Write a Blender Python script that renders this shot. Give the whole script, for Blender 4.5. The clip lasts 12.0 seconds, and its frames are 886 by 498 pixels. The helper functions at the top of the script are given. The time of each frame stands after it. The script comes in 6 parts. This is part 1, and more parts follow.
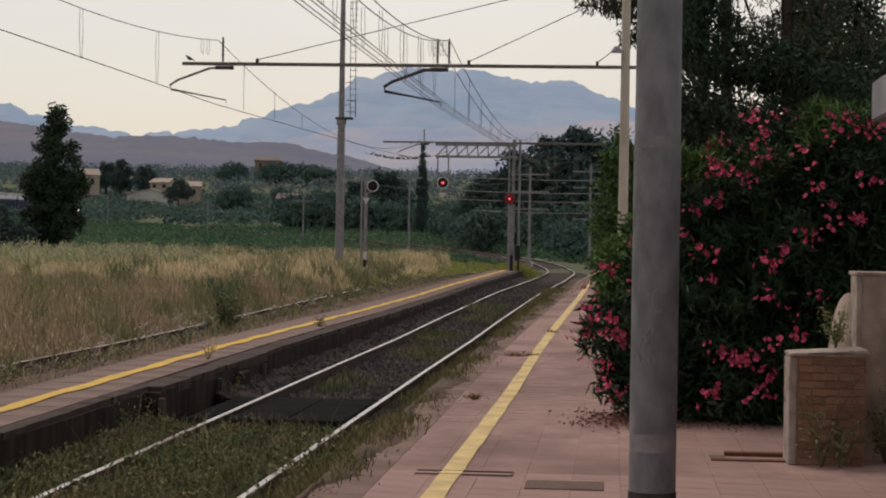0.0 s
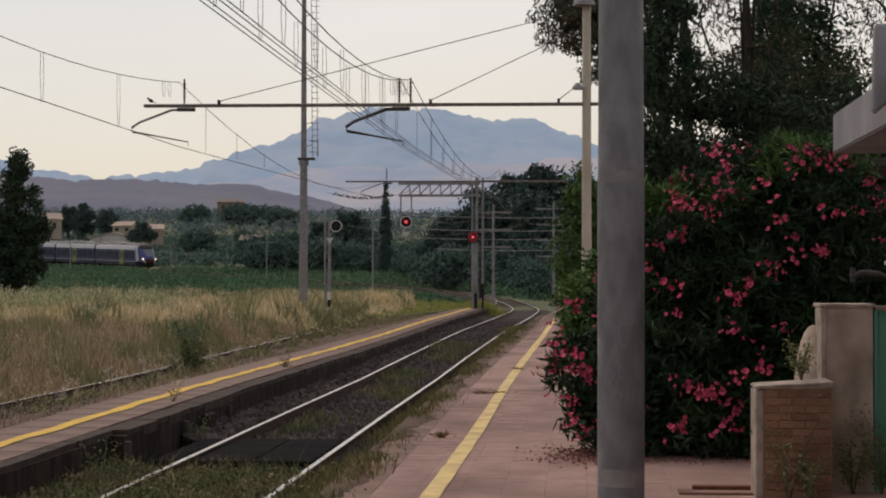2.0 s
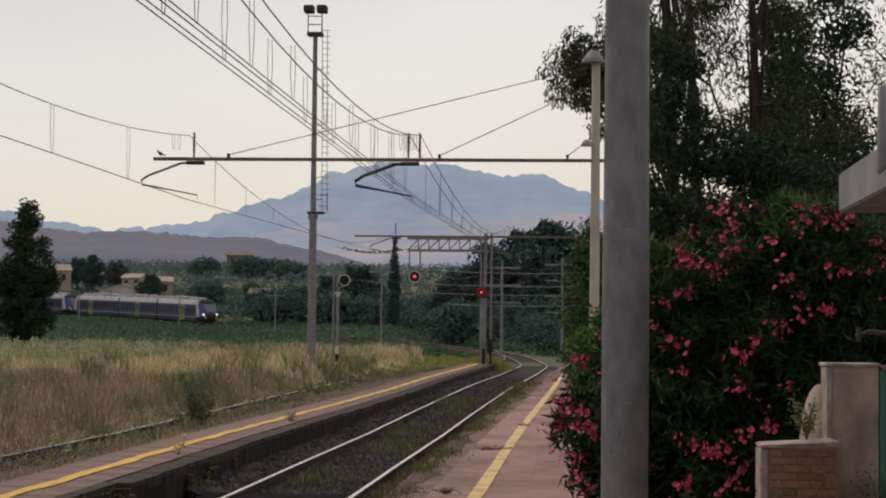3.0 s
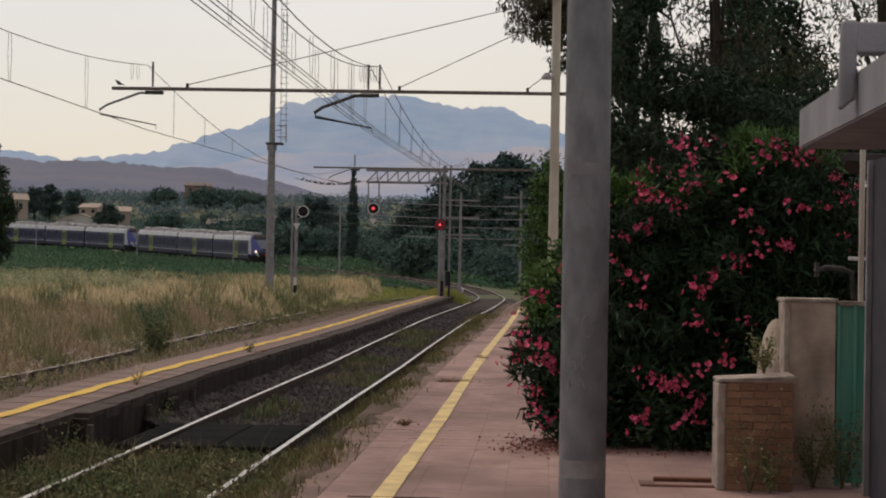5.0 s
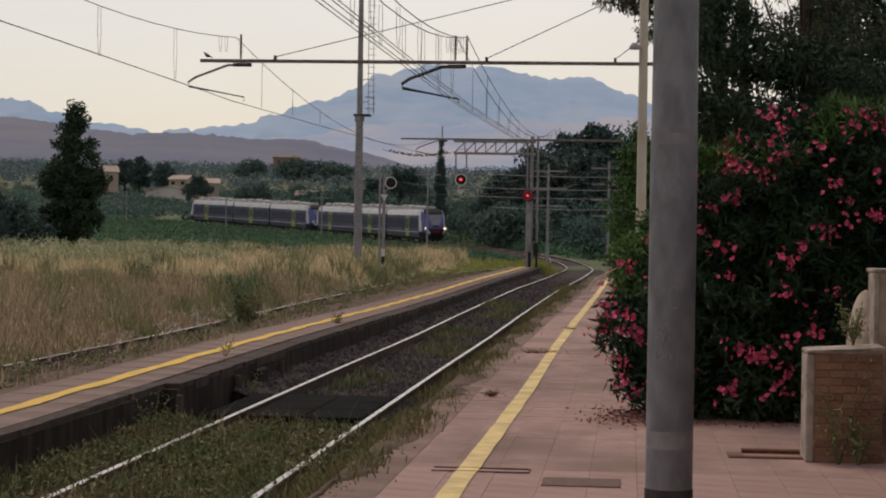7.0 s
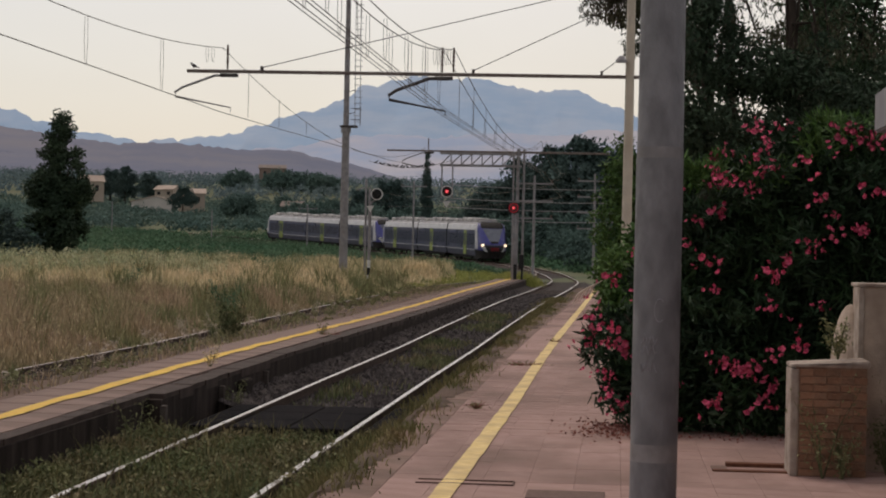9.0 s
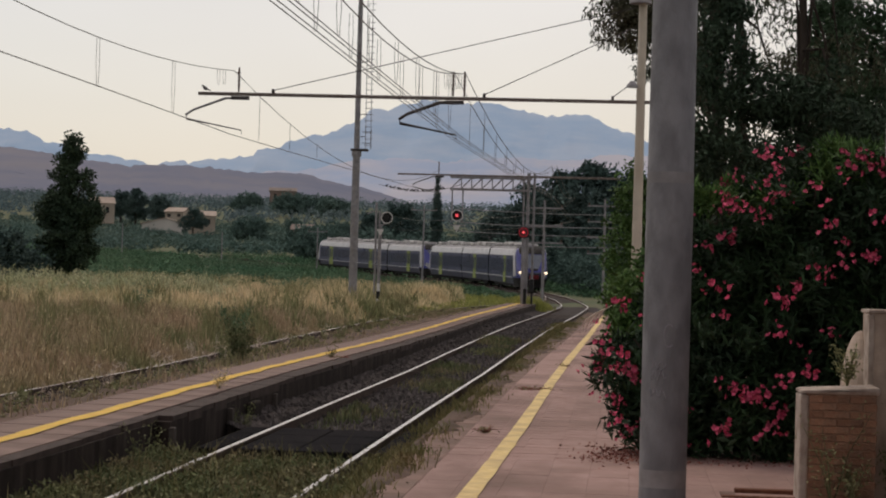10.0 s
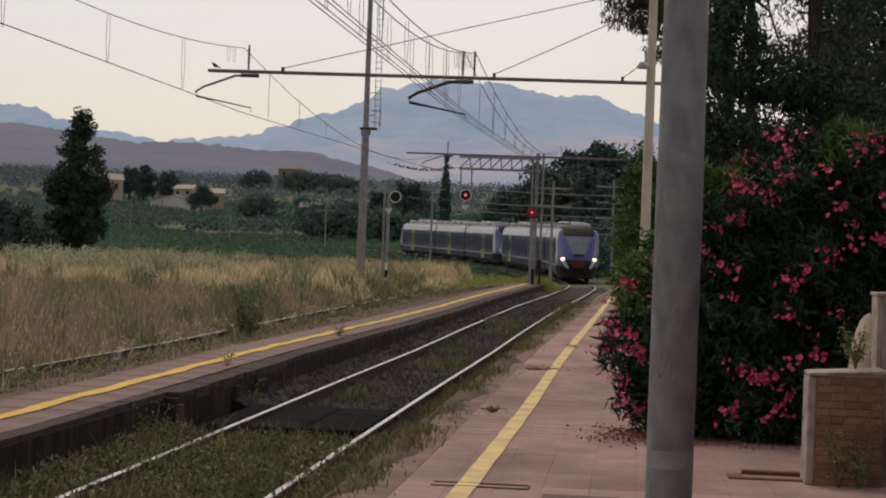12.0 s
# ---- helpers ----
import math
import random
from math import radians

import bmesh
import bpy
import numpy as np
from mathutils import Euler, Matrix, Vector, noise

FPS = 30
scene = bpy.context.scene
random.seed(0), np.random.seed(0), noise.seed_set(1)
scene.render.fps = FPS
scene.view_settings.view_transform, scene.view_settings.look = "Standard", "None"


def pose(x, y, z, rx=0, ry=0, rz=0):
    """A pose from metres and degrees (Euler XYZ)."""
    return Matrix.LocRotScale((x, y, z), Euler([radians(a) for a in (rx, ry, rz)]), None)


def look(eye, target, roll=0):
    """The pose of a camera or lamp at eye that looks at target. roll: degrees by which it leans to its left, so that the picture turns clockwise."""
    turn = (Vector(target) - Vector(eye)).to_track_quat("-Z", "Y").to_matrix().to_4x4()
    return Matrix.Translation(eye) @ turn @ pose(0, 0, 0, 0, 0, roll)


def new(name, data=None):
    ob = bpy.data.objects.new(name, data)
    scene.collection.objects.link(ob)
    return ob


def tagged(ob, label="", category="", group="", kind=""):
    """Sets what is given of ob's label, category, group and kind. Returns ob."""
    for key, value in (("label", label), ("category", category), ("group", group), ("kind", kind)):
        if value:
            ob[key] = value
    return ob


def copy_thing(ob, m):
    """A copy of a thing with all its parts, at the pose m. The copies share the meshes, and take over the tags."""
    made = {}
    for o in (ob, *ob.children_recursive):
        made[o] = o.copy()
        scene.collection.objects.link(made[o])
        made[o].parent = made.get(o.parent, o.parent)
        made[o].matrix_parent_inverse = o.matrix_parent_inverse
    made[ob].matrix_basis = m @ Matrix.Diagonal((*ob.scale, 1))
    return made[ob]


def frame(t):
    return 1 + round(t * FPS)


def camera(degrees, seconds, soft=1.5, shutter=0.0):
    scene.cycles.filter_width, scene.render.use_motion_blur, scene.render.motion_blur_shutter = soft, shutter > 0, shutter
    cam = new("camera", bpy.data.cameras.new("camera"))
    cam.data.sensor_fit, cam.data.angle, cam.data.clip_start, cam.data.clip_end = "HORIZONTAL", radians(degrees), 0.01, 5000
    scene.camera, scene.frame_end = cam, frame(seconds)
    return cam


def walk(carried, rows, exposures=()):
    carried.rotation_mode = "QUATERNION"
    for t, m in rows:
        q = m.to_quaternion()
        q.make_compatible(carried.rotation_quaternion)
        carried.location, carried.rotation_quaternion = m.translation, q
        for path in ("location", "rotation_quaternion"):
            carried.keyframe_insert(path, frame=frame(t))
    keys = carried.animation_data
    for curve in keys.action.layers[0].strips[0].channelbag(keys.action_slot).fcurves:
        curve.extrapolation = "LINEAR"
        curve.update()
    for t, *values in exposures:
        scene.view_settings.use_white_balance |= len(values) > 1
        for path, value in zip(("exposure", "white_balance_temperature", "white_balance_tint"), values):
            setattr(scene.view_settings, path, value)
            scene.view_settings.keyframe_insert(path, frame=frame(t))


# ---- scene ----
cam = camera(24.57, 12.0, soft=2.0)


def eye(x, z, yaw, pitch, roll):
    return pose(x, 0, z, 90 + pitch, 0, yaw) @ pose(0, 0, 0, 0, 0, roll)


LOOKS = [  # seconds, sideways, height, yaw, pitch, roll
    (0.0, 0.006, 1.950, 4.777, -0.251, 0.914),
    (0.5, 0.004, 1.948, 4.215, -0.279, 1.182),
    (1.0, 0.007, 1.952, 4.402, -0.469, 1.044),
    (1.5, 0.008, 1.951, 5.415, -0.691, 0.544),
    (2.0, -0.002, 1.940, 3.766, 0.856, 0.070),
    (2.5, 0.019, 1.938, 4.548, 2.327, 0.342),
    (2.7, 0.026, 1.944, 4.244, 2.412, 0.364),
    (4.3, 0.010, 1.951, 3.273, 1.742, 1.478),
    (4.5, 0.009, 1.956, 2.328, 1.345, 1.375),
    (5.0, 0.010, 1.951, 2.836, 0.505, 0.982),
    (5.5, 0.011, 1.955, 4.021, -0.120, 0.735),
    (6.0, 0.016, 1.956, 6.229, 0.087, 1.199),
    (6.5, 0.023, 1.951, 4.996, -0.687, 1.518),
    (7.0, 0.018, 1.952, 5.293, -0.350, 0.891),
    (7.2, 0.024, 1.946, 5.090, -0.055, 1.071),
    (8.8, 0.031, 1.952, 4.814, -0.216, 1.014),
    (9.0, 0.019, 1.952, 4.895, -0.010, 1.246),
    (9.5, 0.023, 1.952, 5.360, 0.229, 1.442),
    (10.0, 0.019, 1.950, 5.188, 0.657, 1.623),
    (10.5, 0.020, 1.955, 5.386, 0.712, 1.626),
    (11.0, 0.016, 1.946, 5.498, 0.478, 1.635),
    (11.5, 0.011, 1.947, 5.705, -0.253, 1.936),
    (12.0, 0.011, 1.947, 5.396, 0.072, 2.129),
]
walk(cam, [(t, eye(*r)) for t, *r in LOOKS])

# ---- world and light ----
world = bpy.data.worlds.new("hazy_evening")
scene.world = world
world.use_nodes = True
wn, wl = world.node_tree.nodes, world.node_tree.links
wn.clear()
w_out = wn.new("ShaderNodeOutputWorld")
sky = wn.new("ShaderNodeTexSky")
sky.sky_type, sky.sun_disc = "NISHITA", False
sky.sun_elevation, sky.sun_rotation = radians(55), radians(-35)
sky.dust_density, sky.air_density = 2.0, 1.0
b_sky, b_haze, w_add = wn.new("ShaderNodeBackground"), wn.new("ShaderNodeBackground"), wn.new("ShaderNodeAddShader")
b_sky.inputs[1].default_value = 0.05
cloud, ramp = wn.new("ShaderNodeTexNoise"), wn.new("ShaderNodeValToRGB")
cloud.inputs["Scale"].default_value, cloud.inputs["Detail"].default_value = 4.0, 3.0
ramp.color_ramp.elements[0].position, ramp.color_ramp.elements[1].position = 0.35, 0.7
ramp.color_ramp.elements[0].color = (0.67, 0.572, 0.495, 1)
ramp.color_ramp.elements[1].color = (0.745, 0.652, 0.577, 1)
w_co, w_map = wn.new("ShaderNodeTexCoord"), wn.new("ShaderNodeMapping")
w_map.inputs["Scale"].default_value, w_map.inputs["Rotation"].default_value = (1.0, 1.0, 2.6), (0.0, 0.3, 0.0)
wl.new(w_co.outputs["Generated"], w_map.inputs[0])
wl.new(w_map.outputs[0], cloud.inputs["Vector"])
wl.new(cloud.outputs[0], ramp.inputs[0])
veil, veil_k, veil_mix = wn.new("ShaderNodeVectorMath"), wn.new("ShaderNodeMapRange"), wn.new("ShaderNodeMix")
veil.operation, veil.inputs[1].default_value = "DOT_PRODUCT", (0.33, 0.88, 0.34)
veil_k.inputs[1].default_value, veil_k.inputs[2].default_value = 0.72, 1.0
veil_mix.data_type, veil_mix.blend_type = "RGBA", "MULTIPLY"
veil_mix.inputs[7].default_value = (1.46, 1.42, 1.36, 1)
wl.new(w_co.outputs["Generated"], veil.inputs[0])
wl.new(veil.outputs["Value"], veil_k.inputs[0])
wl.new(veil_k.outputs[0], veil_mix.inputs[0])
wl.new(ramp.outputs[0], veil_mix.inputs[6])
wl.new(veil_mix.outputs[2], b_haze.inputs[0])
wl.new(sky.outputs[0], b_sky.inputs[0])
wl.new(b_sky.outputs[0], w_add.inputs[0])
wl.new(b_haze.outputs[0], w_add.inputs[1])
wl.new(w_add.outputs[0], w_out.inputs[0])
b_haze.inputs[1].default_value = 0.6
sun = new("sun", bpy.data.lights.new("sun", "SUN"))
sun.data.energy, sun.data.angle, sun.data.color = 1.0, radians(30), (1.0, 0.85, 0.7)
sun.matrix_world = look((-35, 50, 87), (0, 0, 0))
scene.view_settings.exposure = 0.0

# ---- materials ----
def mat(name, a, b, scale=6.0, rough=0.8, metal=0.0, bump=0.25, fine=60.0, dirt=None, dirt_scale=1.0, amount=0.5,
        island=0.0, each=0.0, stretch=(1, 1, 1), spec=0.2, glow=None, glow_strength=0.0):
    """A surface of two colours in grain, with stains at a second scale, relief, and a spread of value by piece."""
    m = bpy.data.materials.new(name)
    m.use_nodes = True
    n, l = m.node_tree.nodes, m.node_tree.links
    p = n["Principled BSDF"]
    co, mp = n.new("ShaderNodeTexCoord"), n.new("ShaderNodeMapping")
    mp.inputs["Scale"].default_value = stretch
    l.new(co.outputs["Object"], mp.inputs[0])

    def grain(s, detail=4.0):
        t = n.new("ShaderNodeTexNoise")
        t.inputs["Scale"].default_value, t.inputs["Detail"].default_value = s, detail
        l.new(mp.outputs[0], t.inputs["Vector"])
        return t.outputs[0]

    def steps(value, lo, hi):
        r = n.new("ShaderNodeMapRange")
        r.inputs[1].default_value, r.inputs[2].default_value = lo, hi
        l.new(value, r.inputs[0])
        return r.outputs[0]

    def mix(fac, c1, c2):
        x = n.new("ShaderNodeMix")
        x.data_type = "RGBA"
        l.new(fac, x.inputs[0])
        for c, k in ((c1, 6), (c2, 7)):
            if isinstance(c, tuple):
                x.inputs[k].default_value = (*c, 1)
            else:
                l.new(c, x.inputs[k])
        return x.outputs[2]

    col = mix(steps(grain(scale), 0.35, 0.65), a, b)
    if dirt:
        k = n.new("ShaderNodeMath")
        k.operation = "MULTIPLY"
        k.inputs[1].default_value = amount
        l.new(steps(grain(dirt_scale, 6.0), 0.42, 0.68), k.inputs[0])
        col = mix(k.outputs[0], col, dirt)
    for spread, src in ((island, "g"), (each, "o")):
        if spread:
            g = n.new("ShaderNodeNewGeometry" if src == "g" else "ShaderNodeObjectInfo")
            h = n.new("ShaderNodeHueSaturation")
            r = n.new("ShaderNodeMapRange")
            r.inputs[3].default_value, r.inputs[4].default_value = 1 - spread, 1 + spread
            l.new(g.outputs["Random Per Island" if src == "g" else "Random"], r.inputs[0])
            l.new(r.outputs[0], h.inputs["Value"])
            l.new(col, h.inputs["Color"])
            col = h.outputs[0]
    l.new(col, p.inputs["Base Color"])
    rr = n.new("ShaderNodeMapRange")
    rr.inputs[3].default_value, rr.inputs[4].default_value = max(rough - 0.1, 0.03), min(rough + 0.1, 1)
    l.new(grain(scale * 1.7), rr.inputs[0])
    l.new(rr.outputs[0], p.inputs["Roughness"])
    p.inputs["Metallic"].default_value = metal
    p.inputs["Specular IOR Level"].default_value = spec
    if bump:
        bp = n.new("ShaderNodeBump")
        bp.inputs["Strength"].default_value, bp.inputs["Distance"].default_value = bump, 0.01
        l.new(grain(fine, 3.0), bp.inputs["Height"])
        l.new(bp.outputs[0], p.inputs["Normal"])
    if glow:
        p.inputs["Emission Color"].default_value = (*glow, 1)
        p.inputs["Emission Strength"].default_value = glow_strength
    return m


M = dict(
    ground=mat("weedy_earth", (0.09, 0.11, 0.065), (0.125, 0.14, 0.085), 0.3, 0.95, dirt=(0.17, 0.15, 0.1), dirt_scale=0.06, amount=0.5, fine=20, spec=0.05),
    ballast=mat("stained_ballast", (0.03, 0.025, 0.024), (0.07, 0.058, 0.055), 14, 0.95, dirt=(0.03, 0.022, 0.018), dirt_scale=0.5, bump=0.9, fine=30, spec=0.1),
    stone=mat("ballast_stone", (0.05, 0.043, 0.042), (0.11, 0.098, 0.095), 9, 0.9, island=0.5, spec=0.1),
    rail=mat("worn_rail_steel", (0.56, 0.53, 0.5), (0.66, 0.62, 0.58), 3, 0.3, metal=1.0, bump=0.0),
    rust=mat("rusty_rail_steel", (0.075, 0.052, 0.042), (0.12, 0.085, 0.07), 18, 0.85, dirt=(0.05, 0.04, 0.036), dirt_scale=3),
    sleeper=mat("old_sleeper_concrete", (0.06, 0.05, 0.045), (0.1, 0.085, 0.075), 10, 0.95, dirt=(0.04, 0.03, 0.026), dirt_scale=2, spec=0.1),
    rubber=mat("crossing_rubber", (0.007, 0.0065, 0.008), (0.013, 0.012, 0.0135), 8, 0.95, dirt=(0.02, 0.017, 0.017), dirt_scale=1.5, bump=0.5, spec=0.03),
    tile=mat("red_concrete_tile", (0.33, 0.21, 0.185), (0.385, 0.255, 0.225), 5, 0.85, dirt=(0.19, 0.12, 0.1), dirt_scale=0.6, amount=0.85, each=0.06, fine=90, spec=0.25),
    tile_far=mat("red_concrete_tiles", (0.33, 0.21, 0.185), (0.385, 0.255, 0.225), 5, 0.85, dirt=(0.18, 0.115, 0.095), dirt_scale=0.6, amount=0.9, island=0.06, fine=90, spec=0.25, stretch=(1.3, 0.7, 1)),
    joint=mat("dirty_joint_mortar", (0.22, 0.15, 0.13), (0.27, 0.19, 0.165), 9, 0.95),
    coping=mat("worn_concrete_coping", (0.21, 0.14, 0.115), (0.27, 0.185, 0.155), 3, 0.92, dirt=(0.11, 0.078, 0.06), dirt_scale=1.3, amount=0.95, each=0.1),
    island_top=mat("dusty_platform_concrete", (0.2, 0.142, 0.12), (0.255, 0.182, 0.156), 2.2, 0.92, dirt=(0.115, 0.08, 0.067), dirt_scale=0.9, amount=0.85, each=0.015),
    island_side=mat("dark_platform_wall", (0.026, 0.02, 0.018), (0.06, 0.046, 0.04), 4, 0.95, dirt=(0.016, 0.013, 0.011), dirt_scale=2.2, amount=0.9, stretch=(1, 1.6, 0.4), spec=0.1),
    yellow=mat("worn_yellow_paint", (0.68, 0.51, 0.21), (0.78, 0.61, 0.29), 12, 0.75, dirt=(0.46, 0.33, 0.18), dirt_scale=2.6, amount=0.75),
    plate=mat("dull_steel_cover", (0.12, 0.075, 0.062), (0.18, 0.118, 0.1), 20, 0.8, metal=0.2),
    rustplate=mat("rusted_cover", (0.1, 0.04, 0.025), (0.16, 0.07, 0.04), 20, 0.9),
    column=mat("weathered_concrete_column", (0.19, 0.19, 0.2), (0.255, 0.253, 0.264), 3.5, 0.62, dirt=(0.13, 0.127, 0.134), dirt_scale=6, amount=0.7, stretch=(1.4, 1.4, 0.7), fine=35, bump=0.6),
    tar=mat("tarred_column_foot", (0.035, 0.03, 0.03), (0.08, 0.07, 0.065), 9, 0.85),
    band=mat("pale_paint_band", (0.25, 0.24, 0.24), (0.32, 0.31, 0.31), 6, 0.75, dirt=(0.18, 0.172, 0.172), dirt_scale=7, amount=0.7),
    brick=mat("old_brick", (0.26, 0.125, 0.075), (0.36, 0.2, 0.125), 16, 0.95, dirt=(0.2, 0.14, 0.1), dirt_scale=7, amount=0.9, each=0.2, bump=0.9, fine=70),
    mortar=mat("brick_mortar", (0.21, 0.12, 0.08), (0.29, 0.19, 0.13), 16, 0.95, bump=0.8),
    plaster=mat("stained_cream_plaster", (0.48, 0.385, 0.305), (0.58, 0.475, 0.385), 3.5, 0.92, dirt=(0.22, 0.17, 0.14), dirt_scale=2.6, amount=0.85, bump=0.6),
    plaster_edge=mat("bare_pale_plaster", (0.4, 0.335, 0.285), (0.5, 0.43, 0.37), 7, 0.92, dirt=(0.24, 0.185, 0.15), dirt_scale=6, amount=0.85, bump=0.8),
    gate=mat("flaking_green_paint", (0.09, 0.3, 0.23), (0.13, 0.37, 0.29), 3, 0.6, dirt=(0.2, 0.28, 0.22), dirt_scale=6, amount=0.5, stretch=(1, 1, 0.15)),
    canopy=mat("grey_canopy_concrete", (0.28, 0.275, 0.295), (0.35, 0.34, 0.36), 2.5, 0.85, dirt=(0.19, 0.185, 0.2), dirt_scale=1.1, amount=0.7),
    darkwall=mat("dark_grey_render", (0.05, 0.049, 0.058), (0.07, 0.068, 0.078), 3, 0.85, spec=0.1, dirt=(0.035, 0.034, 0.04), dirt_scale=0.8),
    bark=mat("grey_brown_bark", (0.03, 0.025, 0.02), (0.07, 0.055, 0.045), 9, 0.95, bump=0.8, stretch=(1, 1, 0.3)),
    cream=mat("cream_painted_steel", (0.5, 0.45, 0.37), (0.58, 0.52, 0.43), 4, 0.6, dirt=(0.36, 0.3, 0.24), dirt_scale=2),
    galv=mat("galvanised_steel", (0.22, 0.215, 0.23), (0.31, 0.3, 0.31), 5, 0.65, metal=0.3, dirt=(0.18, 0.165, 0.165), dirt_scale=1.2),
    dark=mat("dark_weathered_steel", (0.055, 0.05, 0.05), (0.09, 0.08, 0.08), 8, 0.7, metal=0.3),
    beam=mat("weathered_beam_steel", (0.15, 0.12, 0.11), (0.21, 0.18, 0.165), 8, 0.75, metal=0.2),
    wire=mat("aged_copper_wire", (0.1, 0.085, 0.075), (0.14, 0.12, 0.1), 8, 0.6, metal=0.6),
    ceramic=mat("brown_glazed_insulator", (0.08, 0.05, 0.04), (0.11, 0.07, 0.055), 20, 0.3),
    black=mat("black_enamel", (0.012, 0.012, 0.013), (0.02, 0.02, 0.021), 10, 0.5),
    white=mat("dull_white_paint", (0.55, 0.54, 0.54), (0.65, 0.64, 0.63), 8, 0.6, dirt=(0.4, 0.38, 0.36), dirt_scale=4),
    red=mat("lit_red_lens", (0.2, 0.008, 0.015), (0.26, 0.012, 0.02), 10, 0.3, glow=(0.8, 0.02, 0.06), glow_strength=0.16),
    redcore=mat("red_lens_core", (0.8, 0.1, 0.1), (0.9, 0.15, 0.14), 10, 0.3, glow=(1.0, 0.13, 0.15), glow_strength=1.0),
    t_white=mat("train_white_paint", (0.44, 0.44, 0.47), (0.52, 0.52, 0.54), 2, 0.4, dirt=(0.34, 0.33, 0.34), dirt_scale=0.7, spec=0.4),
    t_dark=mat("train_dark_window_band", (0.036, 0.041, 0.092), (0.048, 0.053, 0.115), 1, 0.3, spec=0.18),
    t_low=mat("train_lower_grey_paint", (0.065, 0.068, 0.11), (0.085, 0.088, 0.135), 2, 0.45, dirt=(0.055, 0.053, 0.068), dirt_scale=1),
    t_blue=mat("train_violet_blue_paint", (0.042, 0.046, 0.2), (0.056, 0.06, 0.26), 2, 0.3, spec=0.4),
    t_green=mat("train_yellow_green_door", (0.2, 0.25, 0.06), (0.25, 0.3, 0.08), 3, 0.5),
    t_window=mat("train_side_window", (0.016, 0.02, 0.05), (0.024, 0.028, 0.065), 2, 0.3, spec=0.1),
    # grey-blue base stands in for the sky mirrored in the glass
    t_glass=mat("sky_tinted_windscreen", (0.1, 0.115, 0.15), (0.13, 0.145, 0.185), 2, 0.12, spec=0.7),
    t_roof=mat("train_roof_grey", (0.2, 0.2, 0.21), (0.3, 0.29, 0.3), 2, 0.6, dirt=(0.12, 0.11, 0.11), dirt_scale=0.8),
    t_unit=mat("train_roof_unit_grey", (0.36, 0.355, 0.35), (0.46, 0.45, 0.44), 3, 0.6, dirt=(0.2, 0.19, 0.185), dirt_scale=1.2),
    t_black=mat("train_underframe_black", (0.015, 0.014, 0.014), (0.03, 0.028, 0.027), 4, 0.8),
    t_red=mat("train_red_panel", (0.11, 0.012, 0.016), (0.15, 0.018, 0.022), 3, 0.6),
    headlight=mat("lit_headlight", (0.9, 0.8, 0.6), (0.95, 0.85, 0.7), 5, 0.2, glow=(1.0, 0.74, 0.5), glow_strength=1.5),
    leaf_ole=mat("oleander_leaf", (0.012, 0.028, 0.012), (0.026, 0.054, 0.02), 1.4, 0.6, island=0.5, bump=0),
    leaf_bright=mat("fresh_green_leaf", (0.05, 0.11, 0.025), (0.085, 0.15, 0.04), 1.2, 0.6, island=0.45, bump=0),
    leaf_euc=mat("eucalyptus_leaf", (0.032, 0.05, 0.027), (0.066, 0.076, 0.042), 0.7, 0.75, island=0.5, bump=0, dirt=(0.1, 0.066, 0.05), dirt_scale=0.5, amount=0.5),
    leaf_dark=mat("dark_tree_leaf", (0.026, 0.046, 0.028), (0.046, 0.07, 0.04), 0.3, 0.8, island=0.4, bump=0),
    # distance haze put into the blue-grey base and a faint emission
    leaf_far=mat("hazed_woodland_leaf", (0.075, 0.108, 0.108), (0.105, 0.14, 0.132), 0.02, 0.95, island=0.3, bump=0, dirt=(0.13, 0.145, 0.115), dirt_scale=0.03, amount=0.5, spec=0.0, glow=(0.016, 0.021, 0.025), glow_strength=1.0),
    # scrub and orchard greens lifted and blued: haze put into base colour
    scrub=mat("hazed_scrub_leaf", (0.075, 0.15, 0.09), (0.12, 0.205, 0.118), 0.05, 0.8, dirt=(0.155, 0.18, 0.12), dirt_scale=0.03, amount=0.5, island=0.4, bump=0, spec=0.05),
    orchard=mat("hazed_orchard_leaf", (0.09, 0.145, 0.13), (0.13, 0.186, 0.16), 0.03, 0.9, dirt=(0.135, 0.175, 0.145), dirt_scale=0.02, amount=0.6, island=0.25, bump=0, spec=0.03),
    dull_rail=mat("dull_rail_head", (0.34, 0.3, 0.28), (0.46, 0.42, 0.39), 3, 0.5, metal=0.6, bump=0.1, dirt=(0.14, 0.09, 0.07), dirt_scale=0.4, amount=0.8),
    tuft=mat("field_tuft", (0.16, 0.185, 0.085), (0.24, 0.24, 0.12), 0.5, 0.8, dirt=(0.33, 0.265, 0.15), dirt_scale=0.4, amount=0.7, island=0.4, bump=0),
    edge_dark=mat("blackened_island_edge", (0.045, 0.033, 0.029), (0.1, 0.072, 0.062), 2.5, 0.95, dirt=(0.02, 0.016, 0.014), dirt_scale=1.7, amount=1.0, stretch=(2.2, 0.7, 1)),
    yellow_deep=mat("deep_yellow_paint", (0.66, 0.42, 0.06), (0.74, 0.5, 0.1), 10, 0.75, dirt=(0.5, 0.33, 0.09), dirt_scale=1.6, amount=0.6),
    scuff=mat("pale_scuff", (0.27, 0.26, 0.28), (0.32, 0.31, 0.33), 30, 0.85),
    yellow_grass=mat("yellow_green_grass", (0.26, 0.28, 0.07), (0.36, 0.36, 0.12), 1.0, 0.8, island=0.35, bump=0),
    # tree green with extra blue and lightness, distance haze put into the colour
    leaf_hazed=mat("hazed_tree_leaf", (0.06, 0.094, 0.088), (0.094, 0.13, 0.119), 0.2, 0.9, island=0.3, bump=0, spec=0.0),
